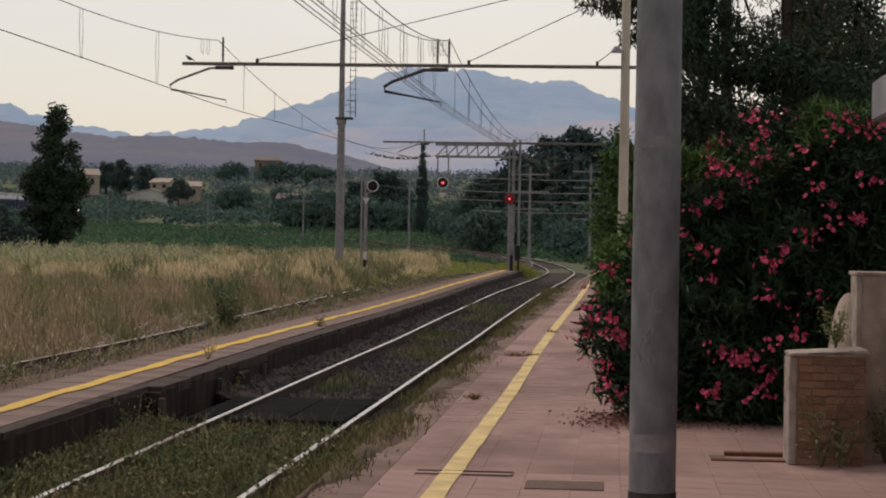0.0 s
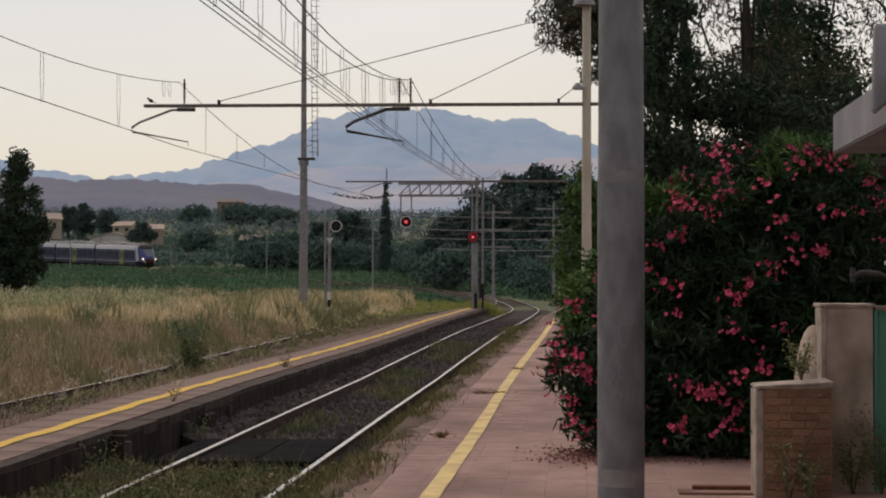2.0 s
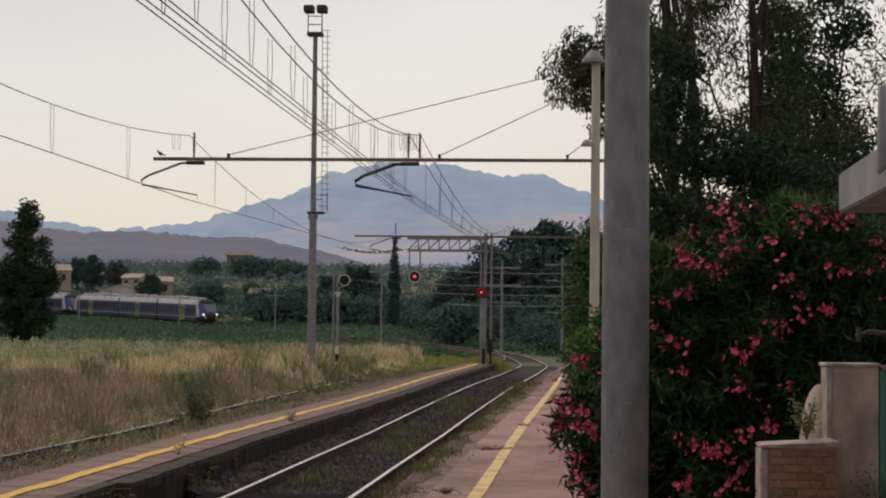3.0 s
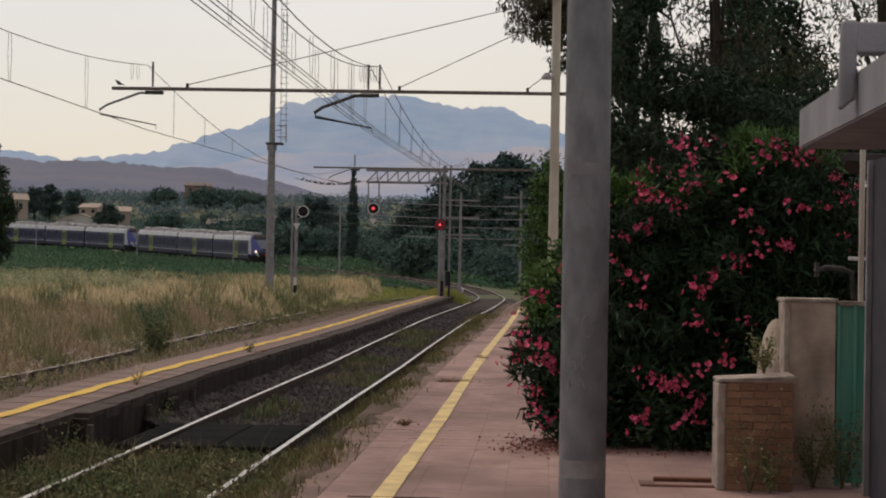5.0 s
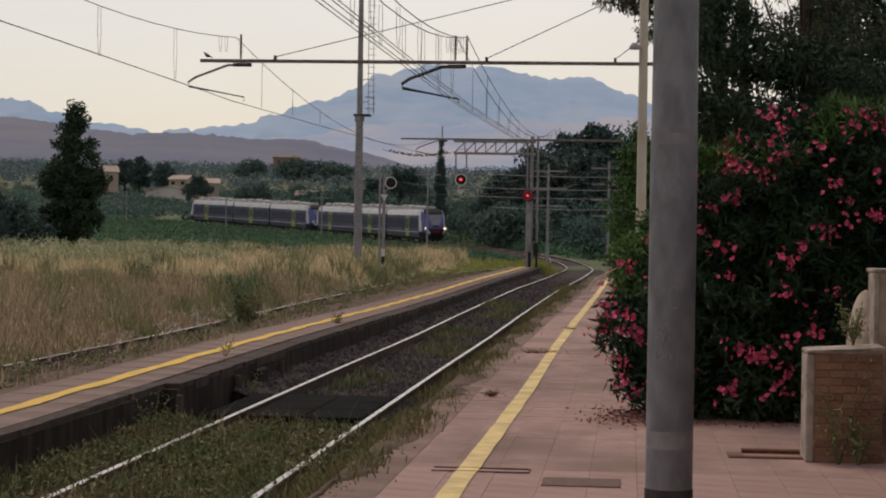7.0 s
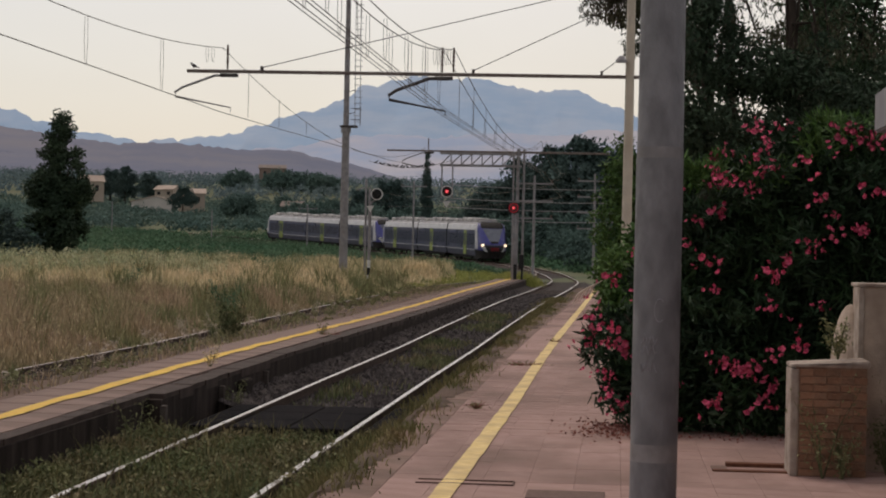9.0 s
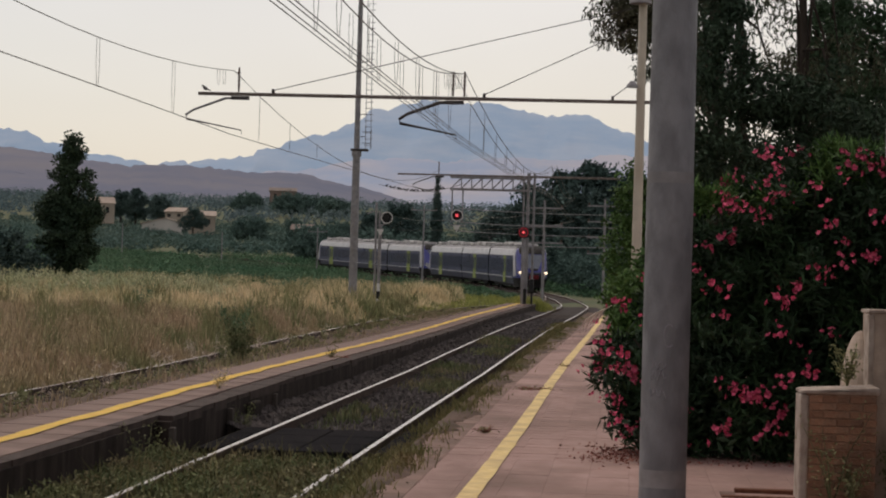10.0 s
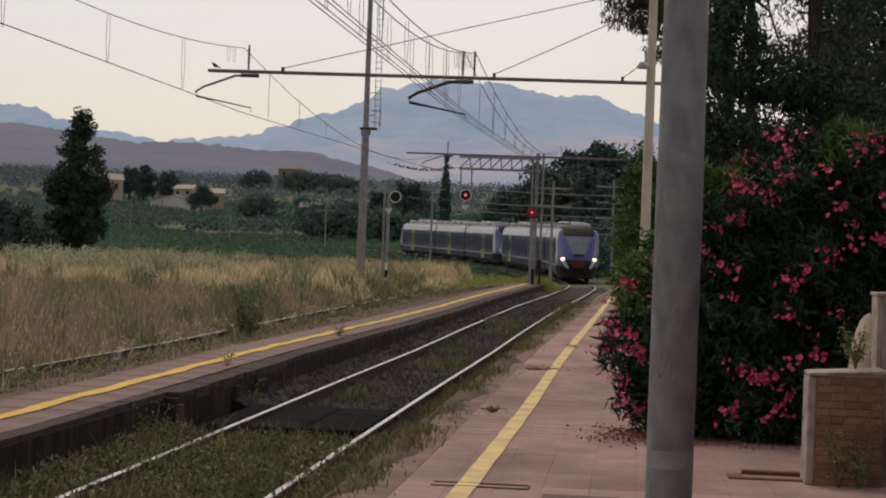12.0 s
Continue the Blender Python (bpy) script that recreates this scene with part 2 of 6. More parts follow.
    edge_weed=mat("mixed_edge_weed", (0.12, 0.13, 0.045), (0.25, 0.2, 0.1), 1.1, 0.8, island=0.4, bump=0),
    soil=mat("bare_brown_soil", (0.095, 0.065, 0.051), (0.16, 0.112, 0.09), 3.5, 0.95, dirt=(0.065, 0.054, 0.035), dirt_scale=0.9, amount=0.7, bump=0.9, fine=25, spec=0.1),
    sage=mat("grey_green_seed_plant", (0.42, 0.43, 0.26), (0.58, 0.55, 0.38), 0.6, 0.85, dirt=(0.2, 0.27, 0.13), dirt_scale=0.3, amount=0.8, island=0.4, bump=0),
    dead=mat("bleached_dead_stem", (0.5, 0.4, 0.32), (0.62, 0.52, 0.43), 2, 0.85, island=0.3, bump=0),
    leaf_deep=mat("deep_green_leaf", (0.03, 0.062, 0.033), (0.055, 0.092, 0.047), 0.7, 0.75, island=0.45, bump=0),
    petal=mat("pink_oleander_petal", (0.34, 0.018, 0.07), (0.6, 0.12, 0.2), 30, 0.65, each=0.35, island=0.5, bump=0),
    litter=mat("fallen_petals", (0.17, 0.06, 0.05), (0.26, 0.11, 0.085), 20, 0.9, island=0.4, bump=0),
    straw=mat("dry_straw_grass", (0.78, 0.62, 0.4), (0.66, 0.54, 0.34), 0.09, 0.85, dirt=(0.4, 0.39, 0.2), dirt_scale=0.14, amount=0.7, island=0.35, bump=0),
    straw_near=mat("brown_field_grass", (0.48, 0.35, 0.24), (0.38, 0.285, 0.185), 0.25, 0.85, dirt=(0.23, 0.24, 0.11), dirt_scale=0.2, amount=0.8, island=0.45, bump=0),
    grass=mat("green_weed", (0.095, 0.125, 0.055), (0.165, 0.18, 0.082), 1.6, 0.75, dirt=(0.29, 0.22, 0.135), dirt_scale=0.9, amount=0.75, island=0.5, bump=0),
    hill=mat("dry_hill_soil", (0.2, 0.15, 0.12), (0.26, 0.2, 0.15), 0.004, 0.95, dirt=(0.13, 0.115, 0.085), dirt_scale=0.0025, bump=0),
    roof=mat("pale_clay_roof_tiles", (0.38, 0.31, 0.26), (0.46, 0.38, 0.32), 1.5, 0.9, dirt=(0.28, 0.22, 0.18), dirt_scale=0.4),
    old_roof=mat("dark_weathered_roof_tiles", (0.2, 0.165, 0.145), (0.26, 0.215, 0.19), 1.5, 0.95, dirt=(0.15, 0.125, 0.11), dirt_scale=0.4),
    wall_white=mat("whitewashed_wall", (0.5, 0.48, 0.45), (0.58, 0.55, 0.52), 0.6, 0.9, dirt=(0.4, 0.37, 0.34), dirt_scale=0.3),
    wall_tan=mat("tan_stone_wall", (0.35, 0.3, 0.25), (0.41, 0.355, 0.3), 0.6, 0.9, dirt=(0.27, 0.225, 0.18), dirt_scale=0.3),
    wall_brown=mat("brown_ruin_wall", (0.2, 0.15, 0.125), (0.24, 0.18, 0.15), 0.5, 0.95),
    window=mat("dark_window", (0.02, 0.02, 0.022), (0.03, 0.03, 0.033), 1, 0.2),
    feather=mat("dark_feathers", (0.03, 0.028, 0.03), (0.06, 0.055, 0.06), 30, 0.8),
)


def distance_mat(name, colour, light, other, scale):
    """Plain far distance: air-tinted slopes in two field colours; the haze before them is put into tint and emission.
    """
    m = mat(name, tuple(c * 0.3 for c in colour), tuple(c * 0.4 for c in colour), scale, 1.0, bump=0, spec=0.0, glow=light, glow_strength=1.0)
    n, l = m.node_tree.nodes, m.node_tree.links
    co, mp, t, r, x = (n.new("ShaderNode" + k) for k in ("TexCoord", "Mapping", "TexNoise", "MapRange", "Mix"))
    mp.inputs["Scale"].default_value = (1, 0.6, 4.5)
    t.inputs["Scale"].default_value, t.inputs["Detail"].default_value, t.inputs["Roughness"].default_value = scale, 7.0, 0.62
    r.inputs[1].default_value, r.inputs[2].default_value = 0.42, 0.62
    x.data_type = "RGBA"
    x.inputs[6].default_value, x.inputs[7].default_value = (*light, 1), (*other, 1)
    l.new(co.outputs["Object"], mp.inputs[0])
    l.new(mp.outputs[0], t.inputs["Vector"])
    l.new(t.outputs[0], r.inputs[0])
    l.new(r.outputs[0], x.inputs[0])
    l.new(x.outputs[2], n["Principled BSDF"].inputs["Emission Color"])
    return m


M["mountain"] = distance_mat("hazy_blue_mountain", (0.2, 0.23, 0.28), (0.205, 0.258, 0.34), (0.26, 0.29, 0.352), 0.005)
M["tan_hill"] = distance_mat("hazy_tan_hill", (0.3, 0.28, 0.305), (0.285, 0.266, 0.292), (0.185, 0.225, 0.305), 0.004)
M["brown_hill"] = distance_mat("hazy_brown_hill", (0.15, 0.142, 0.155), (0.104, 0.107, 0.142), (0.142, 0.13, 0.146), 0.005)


# ---- builders ----
def part(name, bm, material, parent=None, label=""):
    me = bpy.data.meshes.new(name)
    bm.to_mesh(me)
    bm.free()
    for mm in material if isinstance(material, (list, tuple)) else [material]:
        me.materials.append(mm)
    ob = new(name, me)
    ob.parent = parent
    return tagged(ob, label)


def array_mesh(name, verts, faces_list, material, parent=None, smooth=False):
    """A joined mesh from arrays: vertices (n, 3) and lists of face index arrays (m, k)."""
    me = bpy.data.meshes.new(name)
    me.vertices.add(len(verts))
    me.vertices.foreach_set("co", np.asarray(verts, np.float32).ravel())
    loops = np.concatenate([f.ravel() for f in faces_list]).astype(np.int32)
    sizes = np.concatenate([np.full(len(f), f.shape[1], np.int32) for f in faces_list])
    me.loops.add(len(loops))
    me.loops.foreach_set("vertex_index", loops)
    me.polygons.add(len(sizes))
    me.polygons.foreach_set("loop_start", np.concatenate([[0], np.cumsum(sizes)[:-1]]).astype(np.int32))
    me.polygons.foreach_set("loop_total", sizes)
    me.update(calc_edges=True)
    me.polygons.foreach_set("use_smooth", np.full(len(sizes), smooth))
    me.materials.append(material)
    ob = new(name, me)
    ob.parent = parent
    return ob


def box(bm, x0, x1, y0, y1, z0, z1, bevel=0.0):
    r = bmesh.ops.create_cube(bm, size=1.0, matrix=Matrix.Translation(((x0 + x1) / 2, (y0 + y1) / 2, (z0 + z1) / 2)) @ Matrix.Diagonal((x1 - x0, y1 - y0, z1 - z0, 1)))
    if bevel:
        es = list({e for v in r["verts"] for e in v.link_edges})
        bmesh.ops.bevel(bm, geom=es, offset=bevel, segments=2, affect="EDGES", profile=0.5)
    return bm


def boxed(x0, x1, y0, y1, z0, z1, bevel=0.0):
    return box(bmesh.new(), x0, x1, y0, y1, z0, z1, bevel)


def tube(bm, points, radius, sides=8, cap=True):
    """A round bar along points; radius may be one number or one for each point."""
    pts = [Vector(p) for p in points]
    rad = radius if isinstance(radius, (list, tuple)) else [radius] * len(pts)
    rings = []
    up = Vector((0, 0, 1))
    for i, p in enumerate(pts):
        d = (pts[min(i + 1, len(pts) - 1)] - pts[max(i - 1, 0)]).normalized()
        a = d.cross(up if abs(d.z) < 0.95 else Vector((0, 1, 0))).normalized()
        b = a.cross(d).normalized()
        rings.append([bm.verts.new(p + rad[i] * (math.cos(2 * math.pi * k / sides) * a + math.sin(2 * math.pi * k / sides) * b)) for k in range(sides)])
    for r, q in zip(rings, rings[1:]):
        for k in range(sides):
            f = bm.faces.new((r[k], r[(k + 1) % sides], q[(k + 1) % sides], q[k]))
            f.smooth = True
    if cap:
        bm.faces.new([bm.verts.new(v.co) for v in rings[0][::-1]])
        bm.faces.new([bm.verts.new(v.co) for v in rings[-1]])
    return bm


def tubed(points, radius, sides=8):
    bm = tube(bmesh.new(), points, radius, sides)
    bmesh.ops.recalc_face_normals(bm, faces=bm.faces)
    return bm


def disc(bm, centre, radius, thick, sides=24):
    """A disc that faces -y."""
    bmesh.ops.create_cone(bm, cap_ends=True, segments=sides, radius1=radius, radius2=radius, depth=thick,
                          matrix=Matrix.Translation(centre) @ Matrix.Rotation(radians(90), 4, "X"))
    return bm


def ring(bm, centre, r_in, r_out, thick, sides=28):
    c = Vector(centre)
    loops = []
    for r, y in ((r_in, -thick / 2), (r_out, -thick / 2), (r_out, thick / 2), (r_in, thick / 2)):
        loops.append([bm.verts.new(c + Vector((r * math.cos(2 * math.pi * k / sides), y, r * math.sin(2 * math.pi * k / sides)))) for k in range(sides)])
    for a, b in zip(loops, loops[1:] + loops[:1]):
        for k in range(sides):
            bm.faces.new((a[k], a[(k + 1) % sides], b[(k + 1) % sides], b[k]))
    return bm


def thing(name, label, category, at=(0, 0, 0), group="", kind=""):
    ob = new(name)
    ob.location = at
    ob.empty_display_size = 0.2
    return tagged(ob, label, category, group, kind)


def blades(name, base, height, width, material, lean=0.35, rng=None, kind="stuff", label="", category=""):
    """Grass: one bent tapering blade at every base point."""
    n = len(base)
    ang, tilt = rng.uniform(0, 2 * np.pi, n), rng.uniform(0.1, 1.0, n) * lean * height
    face = rng.uniform(-0.7, 0.7, n)
    wx, wy = np.cos(face) * width / 2, np.sin(face) * width / 2
    dx, dy = np.cos(ang) * tilt, np.sin(ang) * tilt
    v = np.zeros((n, 5, 3))
    for k, (f, g, w) in enumerate(((0, 0, -1), (0, 0, 1), (0.55, 0.3, 0.8), (0.55, 0.3, -0.8), (1, 1, 0))):
        v[:, k, 0] = base[:, 0] + dx * g + wx * w
        v[:, k, 1] = base[:, 1] + dy * g + wy * w
        v[:, k, 2] = base[:, 2] + height * f * (1 - 0.12 * g)
    i = np.arange(n)[:, None] * 5
    ob = array_mesh(name, v.reshape(-1, 3), [i + [0, 1, 2, 3], i + [3, 2, 4]], material)
    return tagged(ob, label, category, kind=kind)


def leaf_cards(points, length, width, rng, droop=0.3):
    """Vertices and faces of pointed folded leaves scattered at points."""
    n = len(points)
    d = rng.normal(size=(n, 3))
    d[:, 2] -= droop
    d /= np.linalg.norm(d, axis=1)[:, None]
    s = np.cross(d, rng.normal(size=(n, 3)))
    s /= np.linalg.norm(s, axis=1)[:, None] + 1e-9
    u = np.cross(d, s)
    L = (length * rng.uniform(0.7, 1.3, n))[:, None]
    Wd = (width * rng.uniform(0.7, 1.3, n))[:, None]
    v = np.stack([points, points + d * L * 0.5 + s * Wd / 2 + u * Wd * 0.15, points + d * L, points + d * L * 0.5 - s * Wd / 2 + u * Wd * 0.15], 1)
    i = np.arange(n)[:, None] * 4
    return v.reshape(-1, 3), [i + [0, 1, 2], i + [0, 2, 3]]


def clumps(centres, radii, per, rng, hollow=0.55):
    """Points in the outer shells of many small uneven clumps."""
    pts = []
    for c, r in zip(centres, radii):
        d = rng.normal(size=(per, 3))
        d /= np.linalg.norm(d, axis=1)[:, None]
        k = rng.uniform(hollow, 1.05, per)[:, None]
        pts.append(np.asarray(c) + d * k * np.asarray(r))
    return np.concatenate(pts)


def crown_points(blobs, clump, n_clumps, per, rng):
    """blobs: (x, y, z, rx, ry, rz) of the crown; clumps sit in them, leaves in the clumps."""
    vol = np.array([b[3] * b[4] * b[5] for b in blobs]) ** 0.75
    pick = rng.choice(len(blobs), n_clumps, p=vol / vol.sum())
    b = np.array(blobs)[pick]
    d = rng.normal(size=(n_clumps, 3))
    d /= np.linalg.norm(d, axis=1)[:, None]
    c = b[:, :3] + d * rng.uniform(0.35, 1.0, n_clumps)[:, None] * b[:, 3:]
    r = rng.uniform(0.6, 1.3, n_clumps)[:, None] * clump * np.array([1, 1, 0.75])
    return clumps(c, r, per, rng)


def tree(name, at, label, blobs, trunk_h, trunk_r, clump, n_clumps, per, leaf, material, seed, droop=0.3, group="", category="tree", limbs=7):
    """A tapered trunk with limbs and a crown of many small leaves; blobs are in the tree's own space."""
    rng = np.random.default_rng(seed)
    root = thing(name, label, category, at, group)
    bm = bmesh.new()
    tube(bm, [(0, 0, -0.3), (0.03 * trunk_h * 0.2, 0, trunk_h * 0.4), (-0.02 * trunk_h, 0.02 * trunk_h, trunk_h)], [trunk_r * 1.2, trunk_r * 0.85, trunk_r * 0.3], 8)
    for k in range(limbs):
        b = blobs[k % len(blobs)]
        z0 = trunk_h * rng.uniform(0.3, 0.8)
        e = np.array(b[:3]) + rng.uniform(-0.5, 0.5, 3) * b[3:]
        tube(bm, [(0, 0, z0), tuple(np.array((0, 0, z0)) * 0.4 + e * 0.6 + [0, 0, 0.05 * trunk_h]), tuple(e)], [trunk_r * 0.4, trunk_r * 0.25, trunk_r * 0.08], 6)
    part("trunk", bm, M["bark"], root)
    v, f = leaf_cards(crown_points(blobs, clump, n_clumps, per, rng), leaf[0], leaf[1], rng, droop)
    array_mesh("crown", v, f, material, root)
    return root


# ---- the line of the main track ----
KNOT = [10, 40, 70, 100, 130, 160, 200, 240, 280, 320, 360, 440, 520]
BEND = [-0.000119, -0.000446, -0.000223, 0.001068, 0.002582, 0.003178, 0.002797, 0.00251, 0.002962, 0.003049, 0.002984, 0.002854, 0.002723]
RISE = [-0.03, -0.02, 0.21, 0.26, 0.16, 0.45, 0.95, 1.48, 2.27, 3.36, 4.4, 6.48, 8.56]
ARC = np.arange(-30, 560.5, 1.0)
_turn = radians(0.164) + np.cumsum(np.where(ARC < 10, 0, np.interp(ARC, KNOT, BEND)))
_turn[ARC < 10] = radians(0.164)
_tx = np.cumsum(-np.sin(_turn))
_ty = np.cumsum(np.cos(_turn))
_tx += -3.515 - np.interp(10, ARC, _tx)
_ty += 10.0 - np.interp(10, ARC, _ty)


def on_track(s, side=0.0, up=0.0):
    """The place at s metres along the main track, side metres to its right."""
    a = np.interp(s, ARC, _turn)
    return Vector((float(np.interp(s, ARC, _tx) + side * np.cos(a)), float(np.interp(s, ARC, _ty) + side * np.sin(a)), float(np.interp(s, KNOT, RISE) + up)))


def second(s):
    """How far the second track lies to the side of the main track."""
    return float(np.interp(s, [-30, 60, 95, 175], [-4.92, -5.0, -5.0, 0.0]))


def ground_z(x, y):
    r = np.hypot(x, y)
    return np.interp(r, [0, 45, 70, 100, 160, 220, 248, 276, 305, 333, 360, 411, 600, 900, 1400, 2200, 4900],
                     [-0.36, -0.36, -0.16, -0.12, 0.12, 0.76, 1.25, 1.85, 2.65, 3.45, 4.2, 5.8, 12, 27, 45, 40, 30])


# ---- ground, hills, mountain ----
def make_ground():
    rng = np.random.default_rng(3)
    radii = np.concatenate([np.arange(2, 60, 3), np.arange(60, 420, 8), np.geomspace(420, 4950, 40)])
    angles = np.radians(np.concatenate([np.arange(-180, -40, 10), np.arange(-40, 40, 1.0), np.arange(40, 180, 10)]))
    R, A = np.meshgrid(radii, angles, indexing="ij")
    X, Y = -R * np.sin(A), R * np.cos(A)
    Z = ground_z(X, Y) + np.where(R > 60, rng.normal(size=R.shape) * np.minimum(R, 900) * 0.0006, 0)
    v = np.stack([X, Y, Z], -1).reshape(-1, 3)
    nr, na = R.shape
    i, j = np.meshgrid(np.arange(nr - 1), np.arange(na), indexing="ij")
    q = np.stack([i * na + j, (i + 1) * na + j, (i + 1) * na + (j + 1) % na, i * na + (j + 1) % na], -1).reshape(-1, 4)[:, ::-1]
    v = np.concatenate([v, [[0, 0, -0.36]]])
    j = np.arange(na)
    cap = np.stack([np.full(na, len(v) - 1), j, (j + 1) % na], -1)[:, ::-1]
    ob = array_mesh("ground", v, [q, cap], M["ground"], smooth=True)
    tagged(ob, "dry brown earth with green weeds", "ground", kind="structure")


def ridge(name, label, far, depth, crest, material, seed, rough, low=20.0):
    """A long rise of land at a distance: crest gives (sideways slope, upward slope) of its skyline."""
    rng = np.random.default_rng(seed)
    cx, cz = np.array(crest).T
    xs = np.linspace(cx[0], cx[-1], 420)
    top = np.interp(xs, cx, cz) * far + 1.95
    n = sum(np.interp(xs, np.linspace(cx[0], cx[-1], k), rng.normal(size=k)) * rough / (i + 1) ** 0.6 for i, k in enumerate((40, 90, 200, 420)))
    top = top + n
    rows = []
    for k, f in enumerate(np.linspace(0, 1, 14)):
        d = far - depth * (1 - f)
        shape = f ** 1.15
        fold = np.interp(xs, np.linspace(cx[0], cx[-1], 70), rng.normal(size=70)) * rough * 3.0 * np.sin(np.pi * f)
        rows.append(np.stack([xs * d, np.full_like(xs, d) + fold * 4, low + (top - low) * shape + fold * 0.4], -1))
    for f in (0.5, 1.0):
        rows.append(np.stack([xs * (far + depth * f), np.full_like(xs, far + depth * f), top * (1 - f * 0.8)], -1))
    v = np.concatenate(rows)
    m, n = len(rows), len(xs)
    i, j = np.meshgrid(np.arange(m - 1), np.arange(n - 1), indexing="ij")
    q = np.stack([i * n + j, i * n + j + 1, (i + 1) * n + j + 1, (i + 1) * n + j], -1).reshape(-1, 4)
    tagged(array_mesh(name, v, [q], material, smooth=True), label, "hill", kind="structure")


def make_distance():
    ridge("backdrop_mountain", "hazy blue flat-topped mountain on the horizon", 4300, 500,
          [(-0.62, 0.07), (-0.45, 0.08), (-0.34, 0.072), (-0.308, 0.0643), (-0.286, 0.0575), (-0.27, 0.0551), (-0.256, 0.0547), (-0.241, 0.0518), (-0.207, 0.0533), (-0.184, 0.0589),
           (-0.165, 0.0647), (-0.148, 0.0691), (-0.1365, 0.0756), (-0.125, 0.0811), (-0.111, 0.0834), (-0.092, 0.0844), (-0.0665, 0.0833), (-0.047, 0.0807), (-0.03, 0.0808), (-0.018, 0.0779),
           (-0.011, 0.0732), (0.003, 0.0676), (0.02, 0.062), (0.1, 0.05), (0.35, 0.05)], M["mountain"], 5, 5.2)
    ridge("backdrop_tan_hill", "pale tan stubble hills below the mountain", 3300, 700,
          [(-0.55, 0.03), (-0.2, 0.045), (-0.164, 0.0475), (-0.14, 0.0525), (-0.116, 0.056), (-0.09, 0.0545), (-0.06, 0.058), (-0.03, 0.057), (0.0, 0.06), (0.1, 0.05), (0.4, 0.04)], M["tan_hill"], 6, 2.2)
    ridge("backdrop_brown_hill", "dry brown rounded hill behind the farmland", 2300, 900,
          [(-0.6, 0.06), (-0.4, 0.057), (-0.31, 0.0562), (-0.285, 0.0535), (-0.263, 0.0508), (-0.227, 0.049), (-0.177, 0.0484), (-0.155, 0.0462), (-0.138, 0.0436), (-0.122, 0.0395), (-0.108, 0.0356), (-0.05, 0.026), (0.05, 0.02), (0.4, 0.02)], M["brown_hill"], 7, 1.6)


# ---- tracks ----
RAIL = [(-0.06, -0.165), (0.06, -0.165), (0.06, -0.15), (0.012, -0.135), (0.012, -0.04), (0.036, -0.03), (0.036, -0.004), (0.028, 0.0),
        (-0.028, 0.0), (-0.036, -0.004), (-0.036, -0.03), (-0.012, -0.04), (-0.012, -0.135), (-0.06, -0.15)]


def sweep(name, stations, profile, materials, parent, top_faces=()):
    """A bar of the given profile through stations, each (place, heading)."""
    bm = bmesh.new()
    rows = []
    for p, a in stations:
        side = Vector((math.cos(a), math.sin(a), 0))
        rows.append([bm.verts.new(p + side * u + Vector((0, 0, w))) for u, w in profile])
    n = len(profile)
    for r, q in zip(rows, rows[1:]):
        for k in range(n):
            f = bm.faces.new((r[k], r[(k + 1) % n], q[(k + 1) % n], q[k]))
            f.material_index = 1 if k in top_faces else 0
    bm.faces.new(rows[0])
    bm.faces.new(rows[-1][::-1])
    bmesh.ops.recalc_face_normals(bm, faces=bm.faces)
    return part(name, bm, materials, parent)


def make_tracks():
    arcs = list(np.arange(-20, 60, 10)) + list(np.arange(60, 200, 4)) + list(np.arange(200, 540, 8))
    head = lambda s: float(np.interp(s, ARC, _turn))
    # beds
    for name, off, s0, s1, label, wide in (("track_bed_main", lambda s: 0.0, -20, 530, "dark stained ballast bed of the main track", 1.9),
                                           ("track_bed_second", second, -20, 150, "overgrown ballast bed of the disused track", 1.6)):
        st = [(on_track(s, off(s)), head(s)) for s in arcs if s0 <= s <= s1]
        ob = sweep(name, st, [(-wide - 0.8, -0.62), (wide + 0.8, -0.62), (wide - 0.45, -0.155 if off is not second else -0.17), (-wide + 0.45, -0.155 if off is not second else -0.17)], [M["ballast"]], None)
        tagged(ob, label, "track bed", kind="structure")
    for name, off, s1, top, label in (("railway_track", lambda s: 0.0, 530, M["rail"], "main railway track with polished steel rails"),
                                      ("disused_track", second, 172, M["dull_rail"], "rusty disused railway track among dry weeds")):
        root = thing(name, label, "railway track", kind="structure")
        for d in (-0.747, 0.747):
            st = [(on_track(s, off(s) + d, 0.0 if off is not second else -0.045 * min(1.0, max(0.0, (130 - s) / 40))), head(s)) for s in arcs if s <= s1]
            sweep("rail", st, RAIL, [M["rust"], top], root, top_faces=(7,))
        bm = bmesh.new()
        box(bm, -1.2, 1.2, -0.12, 0.12, -0.32, -0.14, 0.015)
        first = None
        for s in np.arange(12, 12 + 0.6 * 140, 0.6):
            if first is None:
                first = part("sleeper", bm, M["sleeper"], root)
                ob = first
            else:
                ob = new("sleeper", first.data)
                ob.parent = root
            p = on_track(s, off(s))
            ob.location, ob.rotation_euler = p, (0, 0, head(s))


# ---- platforms ----
TILE = 0.33


def bend(y):
    """How far the platforms lean to the side with the track's slow bend."""
    return float(np.interp(y, [-30, 30, 40, 48, 56, 66, 72, 82, 95, 105], [0, 0, 0.03, 0.1, 0.19, 0.3, 0.4, 0.55, 0.68, 0.72]))


def lift(y):
    """How far the platforms rise along the line."""
    return float(np.interp(y, [0, 18, 30, 45, 56, 72, 95, 105], [0, 0, 0.045, 0.04, 0.08, 0.2, 0.3, 0.31]))


